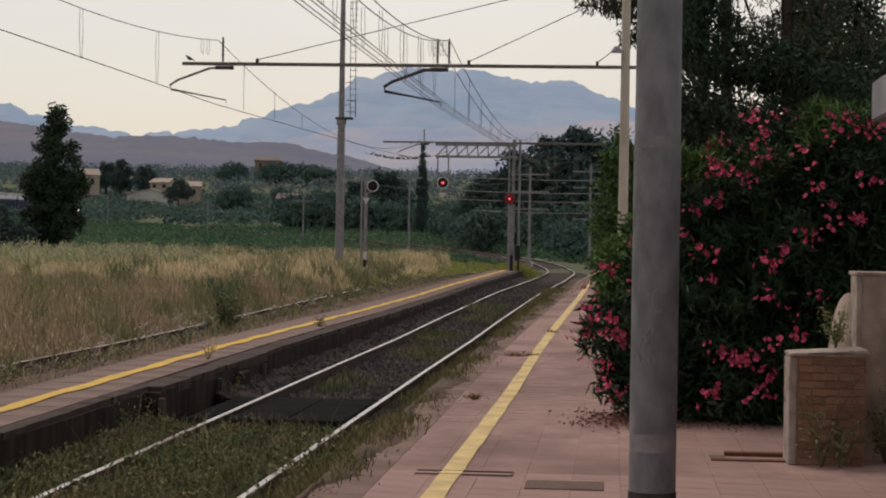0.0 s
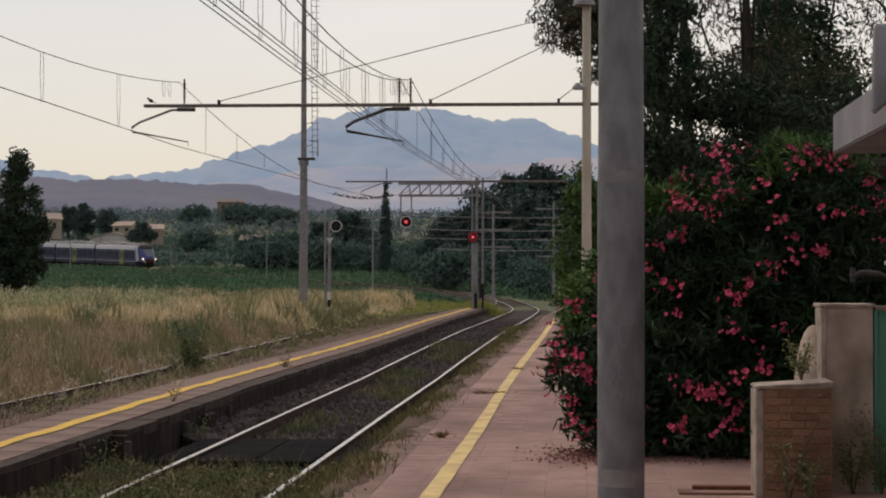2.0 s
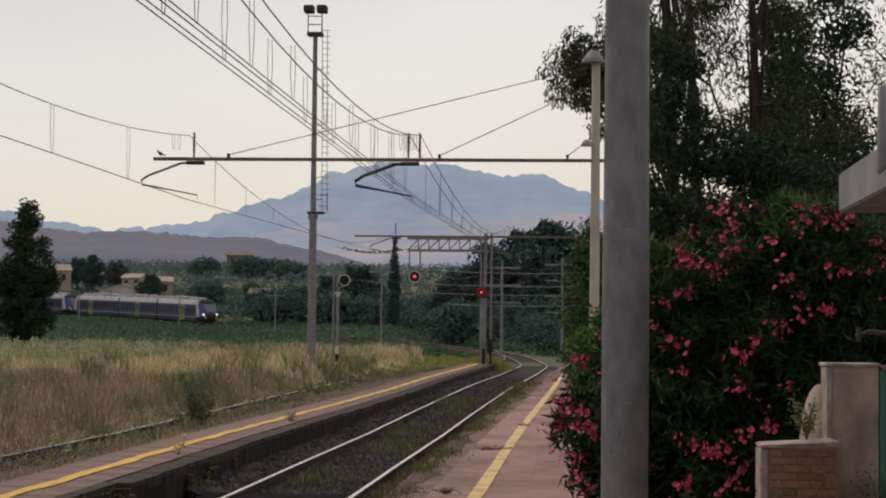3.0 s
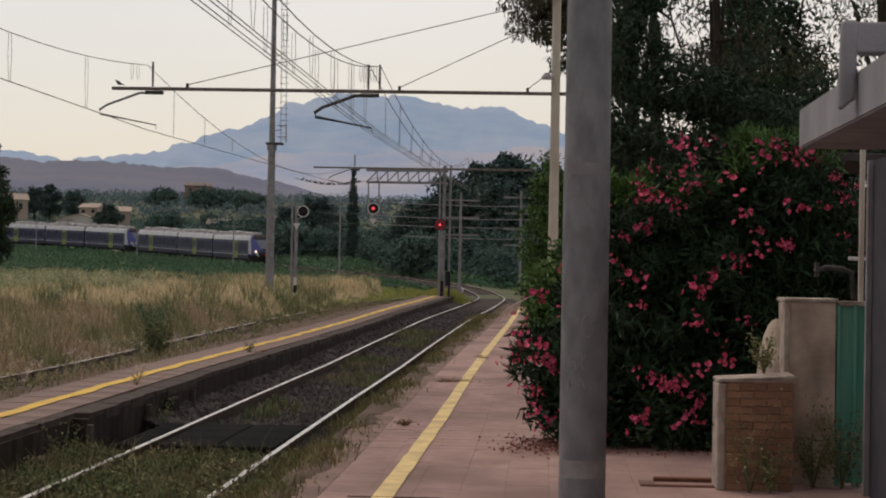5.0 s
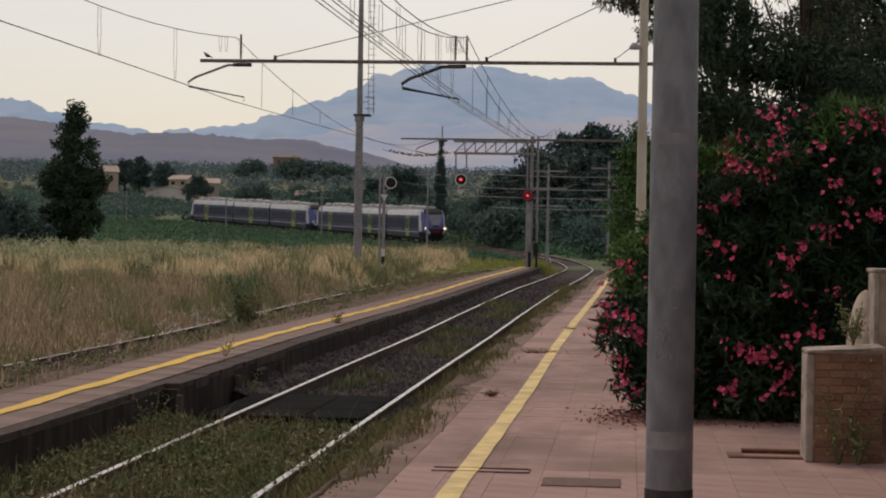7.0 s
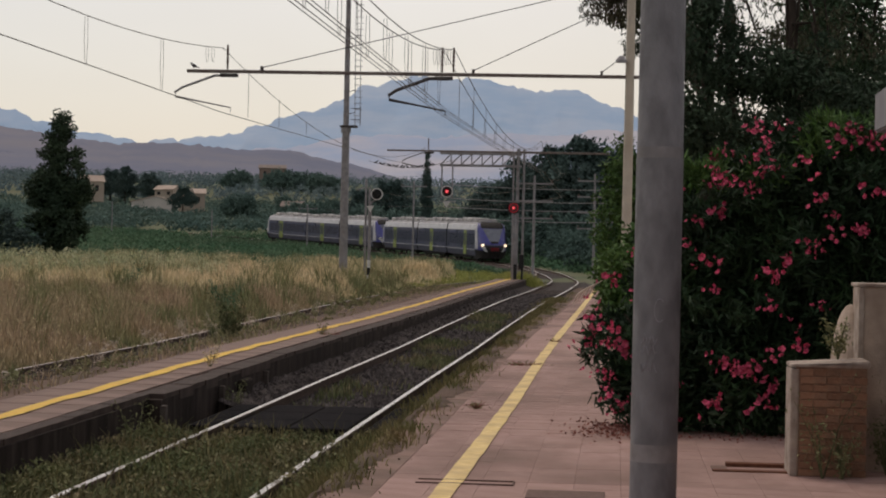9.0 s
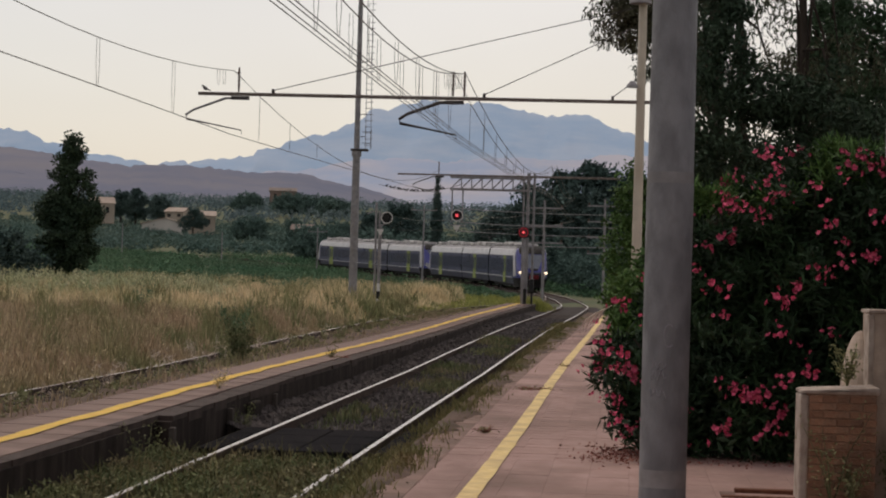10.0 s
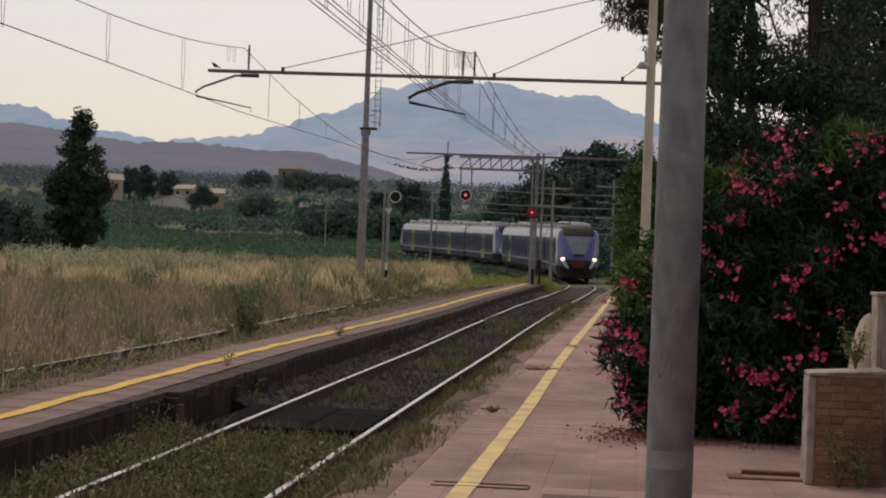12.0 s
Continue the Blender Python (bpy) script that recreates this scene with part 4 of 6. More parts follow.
def make_signals():
    # lattice bracket with hanging signal
    g = thing("signal_gantry", "lattice signal bracket with hanging red signal", "signal gantry", (0, 95, 0))
    part("leg", boxed(-4.91, -4.83, -0.3, -0.2, -0.2, 6.55), M["galv"], g)
    for z in (5.86, 6.42):
        for yy in (-0.35, -0.05):
            part("chord", boxed(-8.32, -4.5, yy - 0.04, yy + 0.04, z - 0.05, z + 0.05), M["galv"], g)
    xs = np.linspace(-8.28, -4.9, 8)
    for k, (a, b) in enumerate(zip(xs, xs[1:])):
        part("diagonal", tubed([(a, -0.35, 5.9), (b, -0.35, 6.38)], 0.03, 6), M["galv"], g)
        part("upright", tubed([(b, -0.35, 5.9), (b, -0.35, 6.38)], 0.025, 6), M["galv"], g)
    for x in (-8.22, -7.72):
        part("hanger", boxed(x - 0.03, x + 0.03, -0.3, -0.2, 4.3, 5.86), M["galv"], g)
    part("walkway", boxed(-8.3, -7.6, -0.4, 0.3, 4.16, 4.2), M["galv"], g)
    signal_head(g, -7.95, -0.45, 4.62, 0.28, True)
    triangle(g, -7.96, -0.45, 4.02, 0.17)
    # post signal by the island's end
    r = thing("post_signal", "red lit signal on a grey post beside relay box", "signal", (0, 94, 0))
    part("post", tubed([(-4.72, 0, -0.2), (-4.76, 0, 3.6)], 0.07, 10), M["galv"], r)
    signal_head(r, -4.79, -0.1, 3.9, 0.25, True, square=True)
    part("black_sleeve", tubed([(-4.68, -0.02, 0.2), (-4.68, -0.02, 1.3)], 0.085, 10), M["black"], r)
    part("relay_box", boxed(-4.5, -4.27, -0.12, 0.12, 1.1, 1.75, 0.03), M["black"], r, "black relay box")
    part("box_leg", tubed([(-4.35, 0, -0.2), (-4.35, 0, 1.1)], 0.05, 8), M["black"], r)
    # dark signal in the field
    s = thing("field_signal", "unlit round signal on post with striped foot", "signal", (0, 95, 0))
    part("post", tubed([(-11.6, 0, 0.9), (-11.57, 0, 4.1)], 0.06, 10), M["galv"], s)
    z = -0.1
    for k in range(4):
        part("foot_band", tubed([(-11.61, 0, z), (-11.61, 0, z + 0.36)], 0.08, 10), M["black"] if k % 2 == 0 else M["white"], s)
        z += 0.36
    signal_head(s, -11.28, -0.1, 4.44, 0.28, False)
    part("bracket", tubed([(-11.57, 0, 4.05), (-11.28, -0.05, 4.2)], 0.04, 8), M["galv"], s)
    part("bracket", tubed([(-12.25, 0.1, 4.6), (-11.9, 0, 4.75)], 0.03, 6), M["galv"], s)
    triangle(s, -11.58, -0.12, 3.75, 0.17)
    for x, h in ((-12.42, 5.3), (-12.25, 4.9)):
        q = thing("signal_post", "thin grey post beside the field signal", "pole", (x, 100, 0))
        part("post", tubed([(0, 0, -0.2), (0, 0, h)], 0.055, 8), M["galv"], q)


def make_mast():
    m = thing("floodlight_mast", "tall grey floodlight mast with ladder and lamp cluster", "light mast", (-14.85, 110, 0))
    m.scale[2] = 1.018
    part("lower_pole", tubed([(0, 0, -0.3), (0, 0, 8.3)], [0.24, 0.2], 16), M["galv"], m)
    part("upper_pole", tubed([(0, 0, 8.3), (0, 0, 17.9)], [0.16, 0.12], 14), M["galv"], m)
    part("collar", boxed(-0.3, 0.62, -0.28, 0.28, 8.28, 8.4, 0.02), M["dark"], m)
    part("collar_ring", tubed([(0, 0, 8.0), (0, 0, 8.3)], 0.27, 16), M["galv"], m)
    for x in (0.48, 0.76):
        part("ladder_rail", tubed([(x, 0, 8.4), (x - 0.1, 0, 18.2)], 0.018, 6), M["galv"], m)
    first = None
    for z in np.arange(8.6, 18.2, 0.33):
        if first is None:
            ob = first = part("rung", tubed([(0.4, 0, 0), (0.84, 0, 0)], 0.016, 5), M["galv"], m)
        else:
            ob = new("rung", first.data)
            ob.parent = m
        ob.location.z = z
    for z in (9.0, 10.2, 13.0, 16.0):
        part("stand_off", tubed([(0, 0, z), (0.5, 0, z + 0.1)], 0.02, 6), M["dark"], m)
    bm = bmesh.new()
    for z in (8.7, 9.3):
        tube(bm, [(0.3, -0.25, z), (0.8, -0.25, z)], 0.02, 6)
    tube(bm, [(0.8, -0.25, 8.4), (0.8, -0.25, 9.4)], 0.02, 6)
    part("guard_rail", bm, M["dark"], m)
    # lamp cluster
    for x in (-0.38, 0.38):
        part("basket_post", tubed([(x, -0.2, 17.9), (x, -0.2, 19.1)], 0.03, 6), M["dark"], m)
    for z in (18.0, 18.45, 18.9):
        part("basket_rail", boxed(-0.4, 0.4, -0.24, -0.2, z - 0.02, z + 0.03), M["dark"], m)
    part("basket_floor", boxed(-0.42, 0.42, -0.35, 0.35, 17.85, 18.05, 0.02), M["dark"], m)
    for x in (-0.36, 0.36):
        for y in (-0.25, 0.25):
            bm = boxed(x - 0.27, x + 0.27, y - 0.16, y + 0.16, 19.12, 19.5, 0.05)
            part("floodlight", bm, M["dark"], m, "dark floodlight housing")


# ---- train ----
HALF = 1.42
SIDE = [(0.55, 1.30), (0.9, 1.38), (1.15, HALF), (2.85, HALF), (2.98, 1.41), (3.45, 1.3), (3.62, 1.1), (3.72, 0.7), (3.75, 0.0)]


def train_shell(bm, y0, y1, z0, z1):
    """The strip of the body's skin between two heights, on both sides."""
    prof = [p for p in SIDE if z0 < p[0] < z1]
    w = lambda z: float(np.interp(z, [p[0] for p in SIDE], [p[1] for p in SIDE]))
    zs = [z0] + [p[0] for p in prof] + [z1]
    for sgn in (-1, 1):
        rows = [[bm.verts.new((sgn * w(z), y, z)) for z in zs] for y in (y0, y1)]
        for k in range(len(zs) - 1):
            q = (rows[0][k], rows[1][k], rows[1][k + 1], rows[0][k + 1])
            bm.faces.new(q if sgn > 0 else q[::-1])


def railcar(length, nose, label, doors, lit):
    """One car in its own space: y ahead, z up from the rail. nose: 1 ahead, -1 behind, 0 none."""
    car = thing("railcar", label, "train car", group="cars of the arriving train")
    f, b = length / 2, -length / 2
    y1 = f - (2.6 if nose == 1 else 0.25)
    y0 = b + (2.6 if nose == -1 else 0.25)
    for name, z0, z1, m, lab in (("lower_side", 0.55, 1.12, "t_low", "grey lower side"), ("window_band", 1.12, 2.94, "t_dark", "dark glossy window band"),
                                 ("upper_side", 2.94, 3.5, "t_white", "white upper side band"), ("roof", 3.5, 3.75, "t_roof", "grey roof")):
        bm = bmesh.new()
        train_shell(bm, y0, y1, z0, z1)
        part(name, bm, M[m], car, lab)
    part("core", boxed(-1.25, 1.25, y0 + 0.02, y1 - 0.02, 0.5, 3.45), M["t_black"], car)
    part("waist_stripe", boxed(-HALF - 0.012, HALF + 0.012, y0 + 0.05, y1 - 0.05, 1.08, 1.15), M["t_white"], car)
    for sgn in (-1, 1):
        for d in doors:
            part("door", boxed(sgn * 1.41 - 0.025, sgn * 1.41 + 0.025, d - 0.75, d + 0.75, 0.62, 2.9, 0.015), M["t_green"], car, "yellow-green passenger door")
            for e in (-0.36, 0.36):
                part("door_window", boxed(sgn * 1.445 - 0.008, sgn * 1.445 + 0.008, d + e - 0.2, d + e + 0.2, 1.5, 2.6), M["t_window"], car)
        edges = sorted([y0 + 0.4] + [d + s * 1.0 for d in doors for s in (-1, 1)] + [y1 - 0.4])
        for a, e in zip(edges[::2], edges[1::2]):
            n = max(1, round((e - a) / 1.7))
            for k in range(n):
                u0 = a + (e - a) * k / n + 0.08
                u1 = a + (e - a) * (k + 1) / n - 0.08
                if u1 - u0 > 0.5:
                    part("window", boxed(sgn * 1.425 - 0.006, sgn * 1.425 + 0.006, u0, u1, 1.55, 2.6), M["t_window"], car)
    # roof boxes and joint
    for c, l, w, h in ((y0 + 2.3, 2.0, 0.95, 0.36), ((y0 + y1) / 2 - 1.9, 1.8, 0.8, 0.46), ((y0 + y1) / 2 + 1.6, 2.2, 0.9, 0.4), (y1 - 2.4, 1.7, 0.95, 0.32)):
        part("roof_unit", boxed(-w, w, c - l / 2, c + l / 2, 3.6, 3.66 + h, 0.14), M["t_unit"], car, "rounded grey roof equipment")
    for e, has in ((y1, nose != 1), (y0, nose != -1)):
        if has:
            part("gangway_bellows", boxed(-1.2, 1.2, e - 0.05, e + (0.3 if e > 0 else -0.0) + 0.02, 0.7, 3.4, 0.04), M["t_black"], car)
    # bogies
    for c in (f - 3.4, b + 3.4):
        part("bogie", boxed(-1.1, 1.1, c - 1.5, c + 1.5, 0.25, 0.6, 0.05), M["t_black"], car)
        for d in (-1.05, 1.05):
            for sgn in (-1, 1):
                part("wheel", tubed([(sgn * 0.68, c + d, 0.42), (sgn * 0.82, c + d, 0.42)], 0.42, 16), M["t_black"], car)
    part("skirt", boxed(-1.15, 1.15, b + 5.2, f - 5.2, 0.3, 0.58, 0.04), M["t_black"], car)
    if nose == 0:
        part("pantograph", tubed([(0, -1.0, 3.85), (0, 0.6, 4.2), (0, -0.8, 4.6)], 0.04, 6), M["dark"], car)
        part("pantograph_head", boxed(-0.7, 0.7, -0.95, -0.65, 4.6, 4.66), M["dark"], car)
    else:
        make_nose(car, f if nose == 1 else b, nose, lit)
    return car


def make_nose(car, tip, way, lit):
    back = lambda z: float(np.interp(z, [0.5, 0.9, 1.3, 1.8, 2.6, 3.2, 3.55, 3.75], [0.35, 0.08, 0.0, 0.22, 0.85, 1.35, 1.85, 2.6]))
    wide = lambda z: float(np.interp(z, [p[0] for p in SIDE], [p[1] for p in SIDE]))

    def at(u, z, out=0.0):
        w = wide(z)
        recess = back(z) + (2.6 - back(z)) * (1 - math.sqrt(max(0.0, 1 - abs(u) ** 3.2))) * 0.97
        return (u * (w + out), tip - way * (min(recess, 2.6) - out * 1.3), z)

    def patch(name, u0, u1, z0, z1, material, out, label="", nu=13, nz=8, trim=None):
        bm = bmesh.new()
        g = []
        for z in np.linspace(z0, z1, nz):
            a, b = (u0, u1) if trim is None else trim(z)
            g.append([bm.verts.new(at(u, z, out)) for u in np.linspace(a, b, nu)])
        for r, q in zip(g, g[1:]):
            for k in range(nu - 1):
                fc = bm.faces.new((r[k], r[k + 1], q[k + 1], q[k]) if way < 0 else (r[k], q[k], q[k + 1], r[k + 1]))
                fc.smooth = True
        bmesh.ops.recalc_face_normals(bm, faces=bm.faces)
        return part(name, bm, material, car, label)

    patch("nose_shell", -1, 1, 0.9, 3.74, M["t_blue"], 0.0, "violet-blue nose shell", nu=25, nz=14)
    patch("bumper", -1, 1, 0.35, 0.92, M["t_black"], 0.0, "black bumper skirt", nu=25, nz=5)
    patch("windscreen", -0.7, 0.7, 1.9, 3.06, M["t_glass"], 0.02, "dark sloping windscreen", trim=lambda z: (-0.3 - 0.29 * (z - 1.9), 0.3 + 0.29 * (z - 1.9)))
    patch("visor", -0.8, 0.8, 3.1, 3.72, M["t_black"], 0.025, "black visor over the windscreen", nz=7, trim=lambda z: (-0.74 - 0.2 * (z - 3.1), 0.74 + 0.2 * (z - 3.1)))
    patch("screen_frame", -0.5, 0.5, 1.72, 1.9, M["t_black"], 0.018, "", nz=3, trim=lambda z: (-0.2 - 0.5 * (z - 1.72), 0.2 + 0.5 * (z - 1.72)))
    patch("headlight_strip", -0.9, 0.9, 1.5, 1.6, M["t_low"], 0.02, "grey stripe between the headlights", nz=3)
    patch("grille", -0.62, 0.62, 0.7, 1.48, M["t_black"], 0.018, "black lower grille", nz=4)
    patch("red_panel", -0.27, 0.27, 1.02, 1.36, M["t_red"], 0.03, "dark red coupler panel", nz=4)
    patch("coupler_cover", -0.2, 0.2, 0.8, 1.02, M["t_black"], 0.05, nz=3, nu=5)
    patch("lower_mask", -1, 1, 0.86, 1.08, M["t_black"], 0.012, "black lower mask", nz=3, nu=25)
    for s in (-1, 1):
        patch("white_edge", 0, 0, 1.2, 3.5, M["t_white"], 0.025, "white edge stripe", nu=3, nz=12, trim=lambda z: (s * (0.93 + 0.01 * z / 3.5), s * 0.999))
        patch("lower_wedge", 0, 0, 0.95, 1.5, M["t_white"], 0.03, "white corner wedge", nu=4, nz=4, trim=lambda z: (s * (0.46 + 0.3 * (z - 0.95)), s * (0.58 + 0.48 * (z - 0.95))))
        x, y, z = at(s * 0.7, 1.55, 0.05)
        bm = bmesh.new()
        bmesh.ops.create_uvsphere(bm, u_segments=12, v_segments=8, radius=0.155, matrix=Matrix.Translation((x, y, z)) @ Matrix.Diagonal((1.15, 0.5, 0.75, 1)))
        part("headlight", bm, M["headlight"] if way > 0 and lit else M["t_white"], car, "bright lit headlight" if way > 0 and lit else "unlit lamp")


END, MID = 18.4, 15.1
CARS = []


def make_train():
    s = 0.0
    protos = {}
    for unit in range(2):
        for length, nose, label, doors in ((END, 1, "leading cab car of the violet-blue and white train", (1.4,)), (MID, 0, "middle car of the violet-blue and white train", (0.0,)),
                                           (END, -1, "rear cab car of the violet-blue and white train", (-1.4,))):
            key = nose if nose != 1 else (1, unit)
            if key in protos:
                car = copy_thing(protos[key], pose(0, 0, 0))
            else:
                car = protos[key] = railcar(length, nose, label, doors, unit == 0)
            CARS.append((car, s + length / 2, length))
            s += length
        s += 0.6


def head_of_train(t):
    return float(np.polyval([0.2154, -22.031, 367.83], t))


# ---- right-hand side of the near platform ----
def make_column():
    c = thing("platform_column", "weathered grey concrete lamp column with tarred foot", "column", (0.272, 12.72, 0.3))
    for name, z0, z1, r, m, lab in (("foot", -0.02, 0.11, 0.15, "tar", "black tarred foot"), ("shaft", 0.11, 0.36, 0.146, "column", ""), ("painted_band", 0.36, 0.47, 0.1465, "band", "pale painted band"),
                                    ("shaft", 0.47, 2.24, 0.146, "column", ""), ("painted_band", 2.24, 2.31, 0.1445, "band", "pale painted band"), ("shaft", 2.31, 7.5, 0.143, "column", "")):
        part(name, tubed([(0, 0, z0), (0, 0, z1)], [r, r if z1 < 5 else 0.12], 28), M[m], c, lab)
    def scrawl(points):
        bm = bmesh.new()
        tube(bm, [(0.1468 * math.sin(a), -0.1468 * math.cos(a), z) for a, z in points], 0.003, 5)
        part("paint_scrawl", bm, M["scuff"], c, "faint pale scrawl")

    scrawl([(0.1 + 0.22 * math.cos(t), 1.3 + 0.07 * math.sin(t)) for t in np.linspace(0.9, 5.4, 14)])
    for z0 in (1.12, 1.06, 0.95):
        scrawl([(-0.7 + 0.09 * k, z0 + 0.035 * math.sin(k * 1.9 + z0 * 9)) for k in range(9)])
    r = random.Random(3)
    bm = bmesh.new()
    for k in range(40):
        a, rad, h = r.uniform(0, 6.28), r.uniform(0.15, 0.21), r.uniform(0.008, 0.024)
        bmesh.ops.create_icosphere(bm, subdivisions=1, radius=h, matrix=Matrix.Translation((math.cos(a) * rad, math.sin(a) * rad, h * 0.2)))
    tagged(part("crumbled_mortar", bm, M["tar"], c), kind="stuff")


def make_pier():
    p = thing("brick_pier", "low brick pier with pale rendered edges and cap", "pier", (1.36, 15.47, 0.3))
    W, D, H = 0.555, 0.42, 0.88
    part("core", boxed(0.02, W - 0.01, -0.003, D, 0, H - 0.05), M["mortar"], p)
    part("rendered_edge", boxed(-0.02, 0.045, -0.012, D, 0, H - 0.07, 0.015), M["plaster_edge"], p, "pale rendered corner")
    bm = boxed(-0.02, W + 0.02, -0.015, D + 0.02, H - 0.065, H, 0.025)
    for v in bm.verts:
        if v.co.x < 0.03 and v.co.z > H - 0.03:
            v.co.z -= 0.035
    part("cap", bm, M["plaster_edge"], p, "chipped pale mortar cap")
    rr = random.Random(6)
    meshes = {}
    rows = 14
    bh = (H - 0.07) / rows
    for k in range(rows):
        x = 0.05
        w = 0.1 if k % 2 else 0.2
        while x < W - 0.03:
            e = min(x + w, W)
            key = round(e - x, 3)
            if key not in meshes:
                ob = part("brick", boxed(0.003, e - x - 0.004, -0.012, 0.06, 0.004, bh - 0.004, 0.005), M["brick"], p)
                meshes[key] = ob.data
            else:
                ob = new("brick", meshes[key])
                ob.parent = p
            ob.location = (x, rr.uniform(-0.004, 0.006), k * bh)
            x, w = e, 0.2
    # plastered pier, rounded stub, green door, canopy
    q = thing("plastered_wall", "stained cream plastered gate pier", "wall", (1.9, 15.95, 0.3))
    bm = boxed(0, 0.39, 0, 0.5, -0.02, 1.44, 0.015)
    part("pier", bm, M["plaster"], q)
    part("cap", boxed(-0.015, 0.405, -0.015, 0.52, 1.425, 1.455, 0.008), M["plaster_edge"], q)
    part("rendered_edge", boxed(-0.012, 0.03, -0.012, 0.3, 0, 1.42, 0.008), M["plaster_edge"], q)
    st = thing("wall_stub", "rounded pale plaster wall stub behind the pier", "wall", (1.87, 16.2, 0.3))
    bm = bmesh.new()
    bmesh.ops.create_uvsphere(bm, u_segments=20, v_segments=14, radius=1.0, matrix=Matrix.Translation((0.02, 0.3, 0.62)) @ Matrix.Diagonal((0.16, 0.3, 0.66, 1)))
    part("stub", bm, M["plaster"], st)
    d = thing("green_gate", "flaking green painted steel gate", "gate", (2.3, 15.98, 0.3))
    part("panel", boxed(0.0, 0.28, 0.02, 0.06, 0.02, 1.41, 0.004), M["gate"], d)
    for x in (0.0, 0.13, 0.25):
        part("stile", boxed(x, x + 0.025, -0.01, 0.03, 0.0, 1.42, 0.004), M["gate"], d)
    part("top_rail", boxed(0, 0.28, -0.01, 0.07, 1.4, 1.44, 0.005), M["plaster_edge"], d)
    tp = thing("gate_post", "slim pale steel post above the gate", "post", (2.49, 16.05, 0.3))
    part("post", tubed([(0, 0, 0), (0, 0, 2.9)], 0.022, 10), M["cream"], tp)
    pipe = thing("pipe_bracket", "grey bent pipe with white bar behind the gate", "pipe", (2.2, 16.6, 0.3))
    part("pipe", tubed([(0.0, 0, 1.66), (0.1, 0, 1.7), (0.22, 0, 1.69), (0.3, 0, 1.66), (0.32, 0, 1.45)], 0.022, 8), M["dark"], pipe)
    part("pipe", tubed([(0.02, 0, 1.62), (0.02, 0, 1.74)], 0.02, 8), M["dark"], pipe)
    part("white_bar", boxed(0.27, 0.46, -0.05, 0.0, 1.76, 1.79, 0.006), M["white"], pipe)
    # building: wall, canopy, downpipe
    hse = thing("station_building", "grey station building with concrete canopy", "building", (0, 0, 0), kind="structure")
    part("wall", boxed(2.45, 3.1, 8.0, 15.3, 0.3, 2.8), M["darkwall"], hse)
    part("wall_trim", boxed(2.41, 2.448, 15.25, 15.32, 0.3, 2.8), M["galv"], hse)
    bm = bmesh.new()
    lo = [(1.74, 14.0, 2.8), (9, 14.0, 2.8), (9, 5, 2.8), (1.66, 5, 2.8)]
    hi = [(x, y, 3.07) for x, y, z in lo]
    a, b = [bm.verts.new(p) for p in lo], [bm.verts.new(p) for p in hi]
    bm.faces.new(a[::-1])
    bm.faces.new(b)
    for k in range(4):
        bm.faces.new((a[k], a[(k + 1) % 4], b[(k + 1) % 4], b[k]))
    bmesh.ops.recalc_face_normals(bm, faces=bm.faces)
    bmesh.ops.bevel(bm, geom=list(bm.edges), offset=0.012, segments=2, affect="EDGES")
    part("canopy", bm, M["canopy"], hse, "grey concrete canopy slab")
    part("gutter_beam", boxed(1.70, 9, 11.24, 11.42, 3.165, 3.335, 0.012), M["canopy"], hse, "grey gutter beam over the canopy")
    part("gutter_foot", boxed(2.3, 2.42, 11.26, 11.4, 3.06, 3.165), M["canopy"], hse)
    bm = boxed(1.625, 1.715, 11.235, 11.335, 2.865, 3.345, 0.022)
    for v in bm.verts:
        if v.co.z < 2.95:
            v.co.x -= 0.012
            v.co.z += 0.03 if v.co.x > 1.66 else -0.012
    part("downpipe", bm, M["canopy"], hse, "fat grey drain spout")
    part("back_wall", boxed(2.62, 9, -8, 7.98, 0.3, 2.8), M["canopy"], hse)
    rail_ob = thing("black_railing", "black iron railing behind the gate", "railing", (0, 19, 0.3))
    part("top_bar", boxed(2.6, 3.6, -0.02, 0.02, 1.95, 1.99), M["black"], rail_ob)
    for x in np.arange(2.62, 3.6, 0.14):
        part("bar", boxed(x, x + 0.02, -0.01, 0.01, 0, 1.96), M["black"], rail_ob)
    rf = thing("shed_roof", "dark shed roof edge behind the shrub", "roof", (0, 19.5, 0))
    part("sheet", boxed(2.05, 4.2, 0, 2.5, 3.02, 3.1, 0.01), M["dark"], rf)
    for x in (2.3, 4.0):
        part("post", boxed(x, x + 0.06, 0.2, 0.26, 0.2, 3.05), M["dark"], rf)


def flower_mesh(seed):
    """A cluster of five-petalled blossoms."""
    r = random.Random(seed)
    bm = bmesh.new()
    for k in range(r.randint(6, 15)):
        o = Vector((r.gauss(0, 0.05), r.uniform(-0.06, 0.06), r.gauss(0, 0.036)))
        n = Vector((r.gauss(0, 0.9), -0.7, r.gauss(0.35, 0.7))).normalized()
        a = n.orthogonal().normalized()
        b = n.cross(a)
        rad = r.uniform(0.015, 0.028)
        for p in range(5):
            t = 2 * math.pi * p / 5 + r.uniform(-0.2, 0.2)
            d, s = a * math.cos(t) + b * math.sin(t), a * -math.sin(t) + b * math.cos(t)
            bm.faces.new([bm.verts.new(v) for v in (o, o + d * rad * 0.7 + s * rad * 0.55 + n * 0.012, o + d * rad * 1.15 + n * 0.018, o + d * rad * 0.7 - s * rad * 0.55 + n * 0.012)])
    return bm


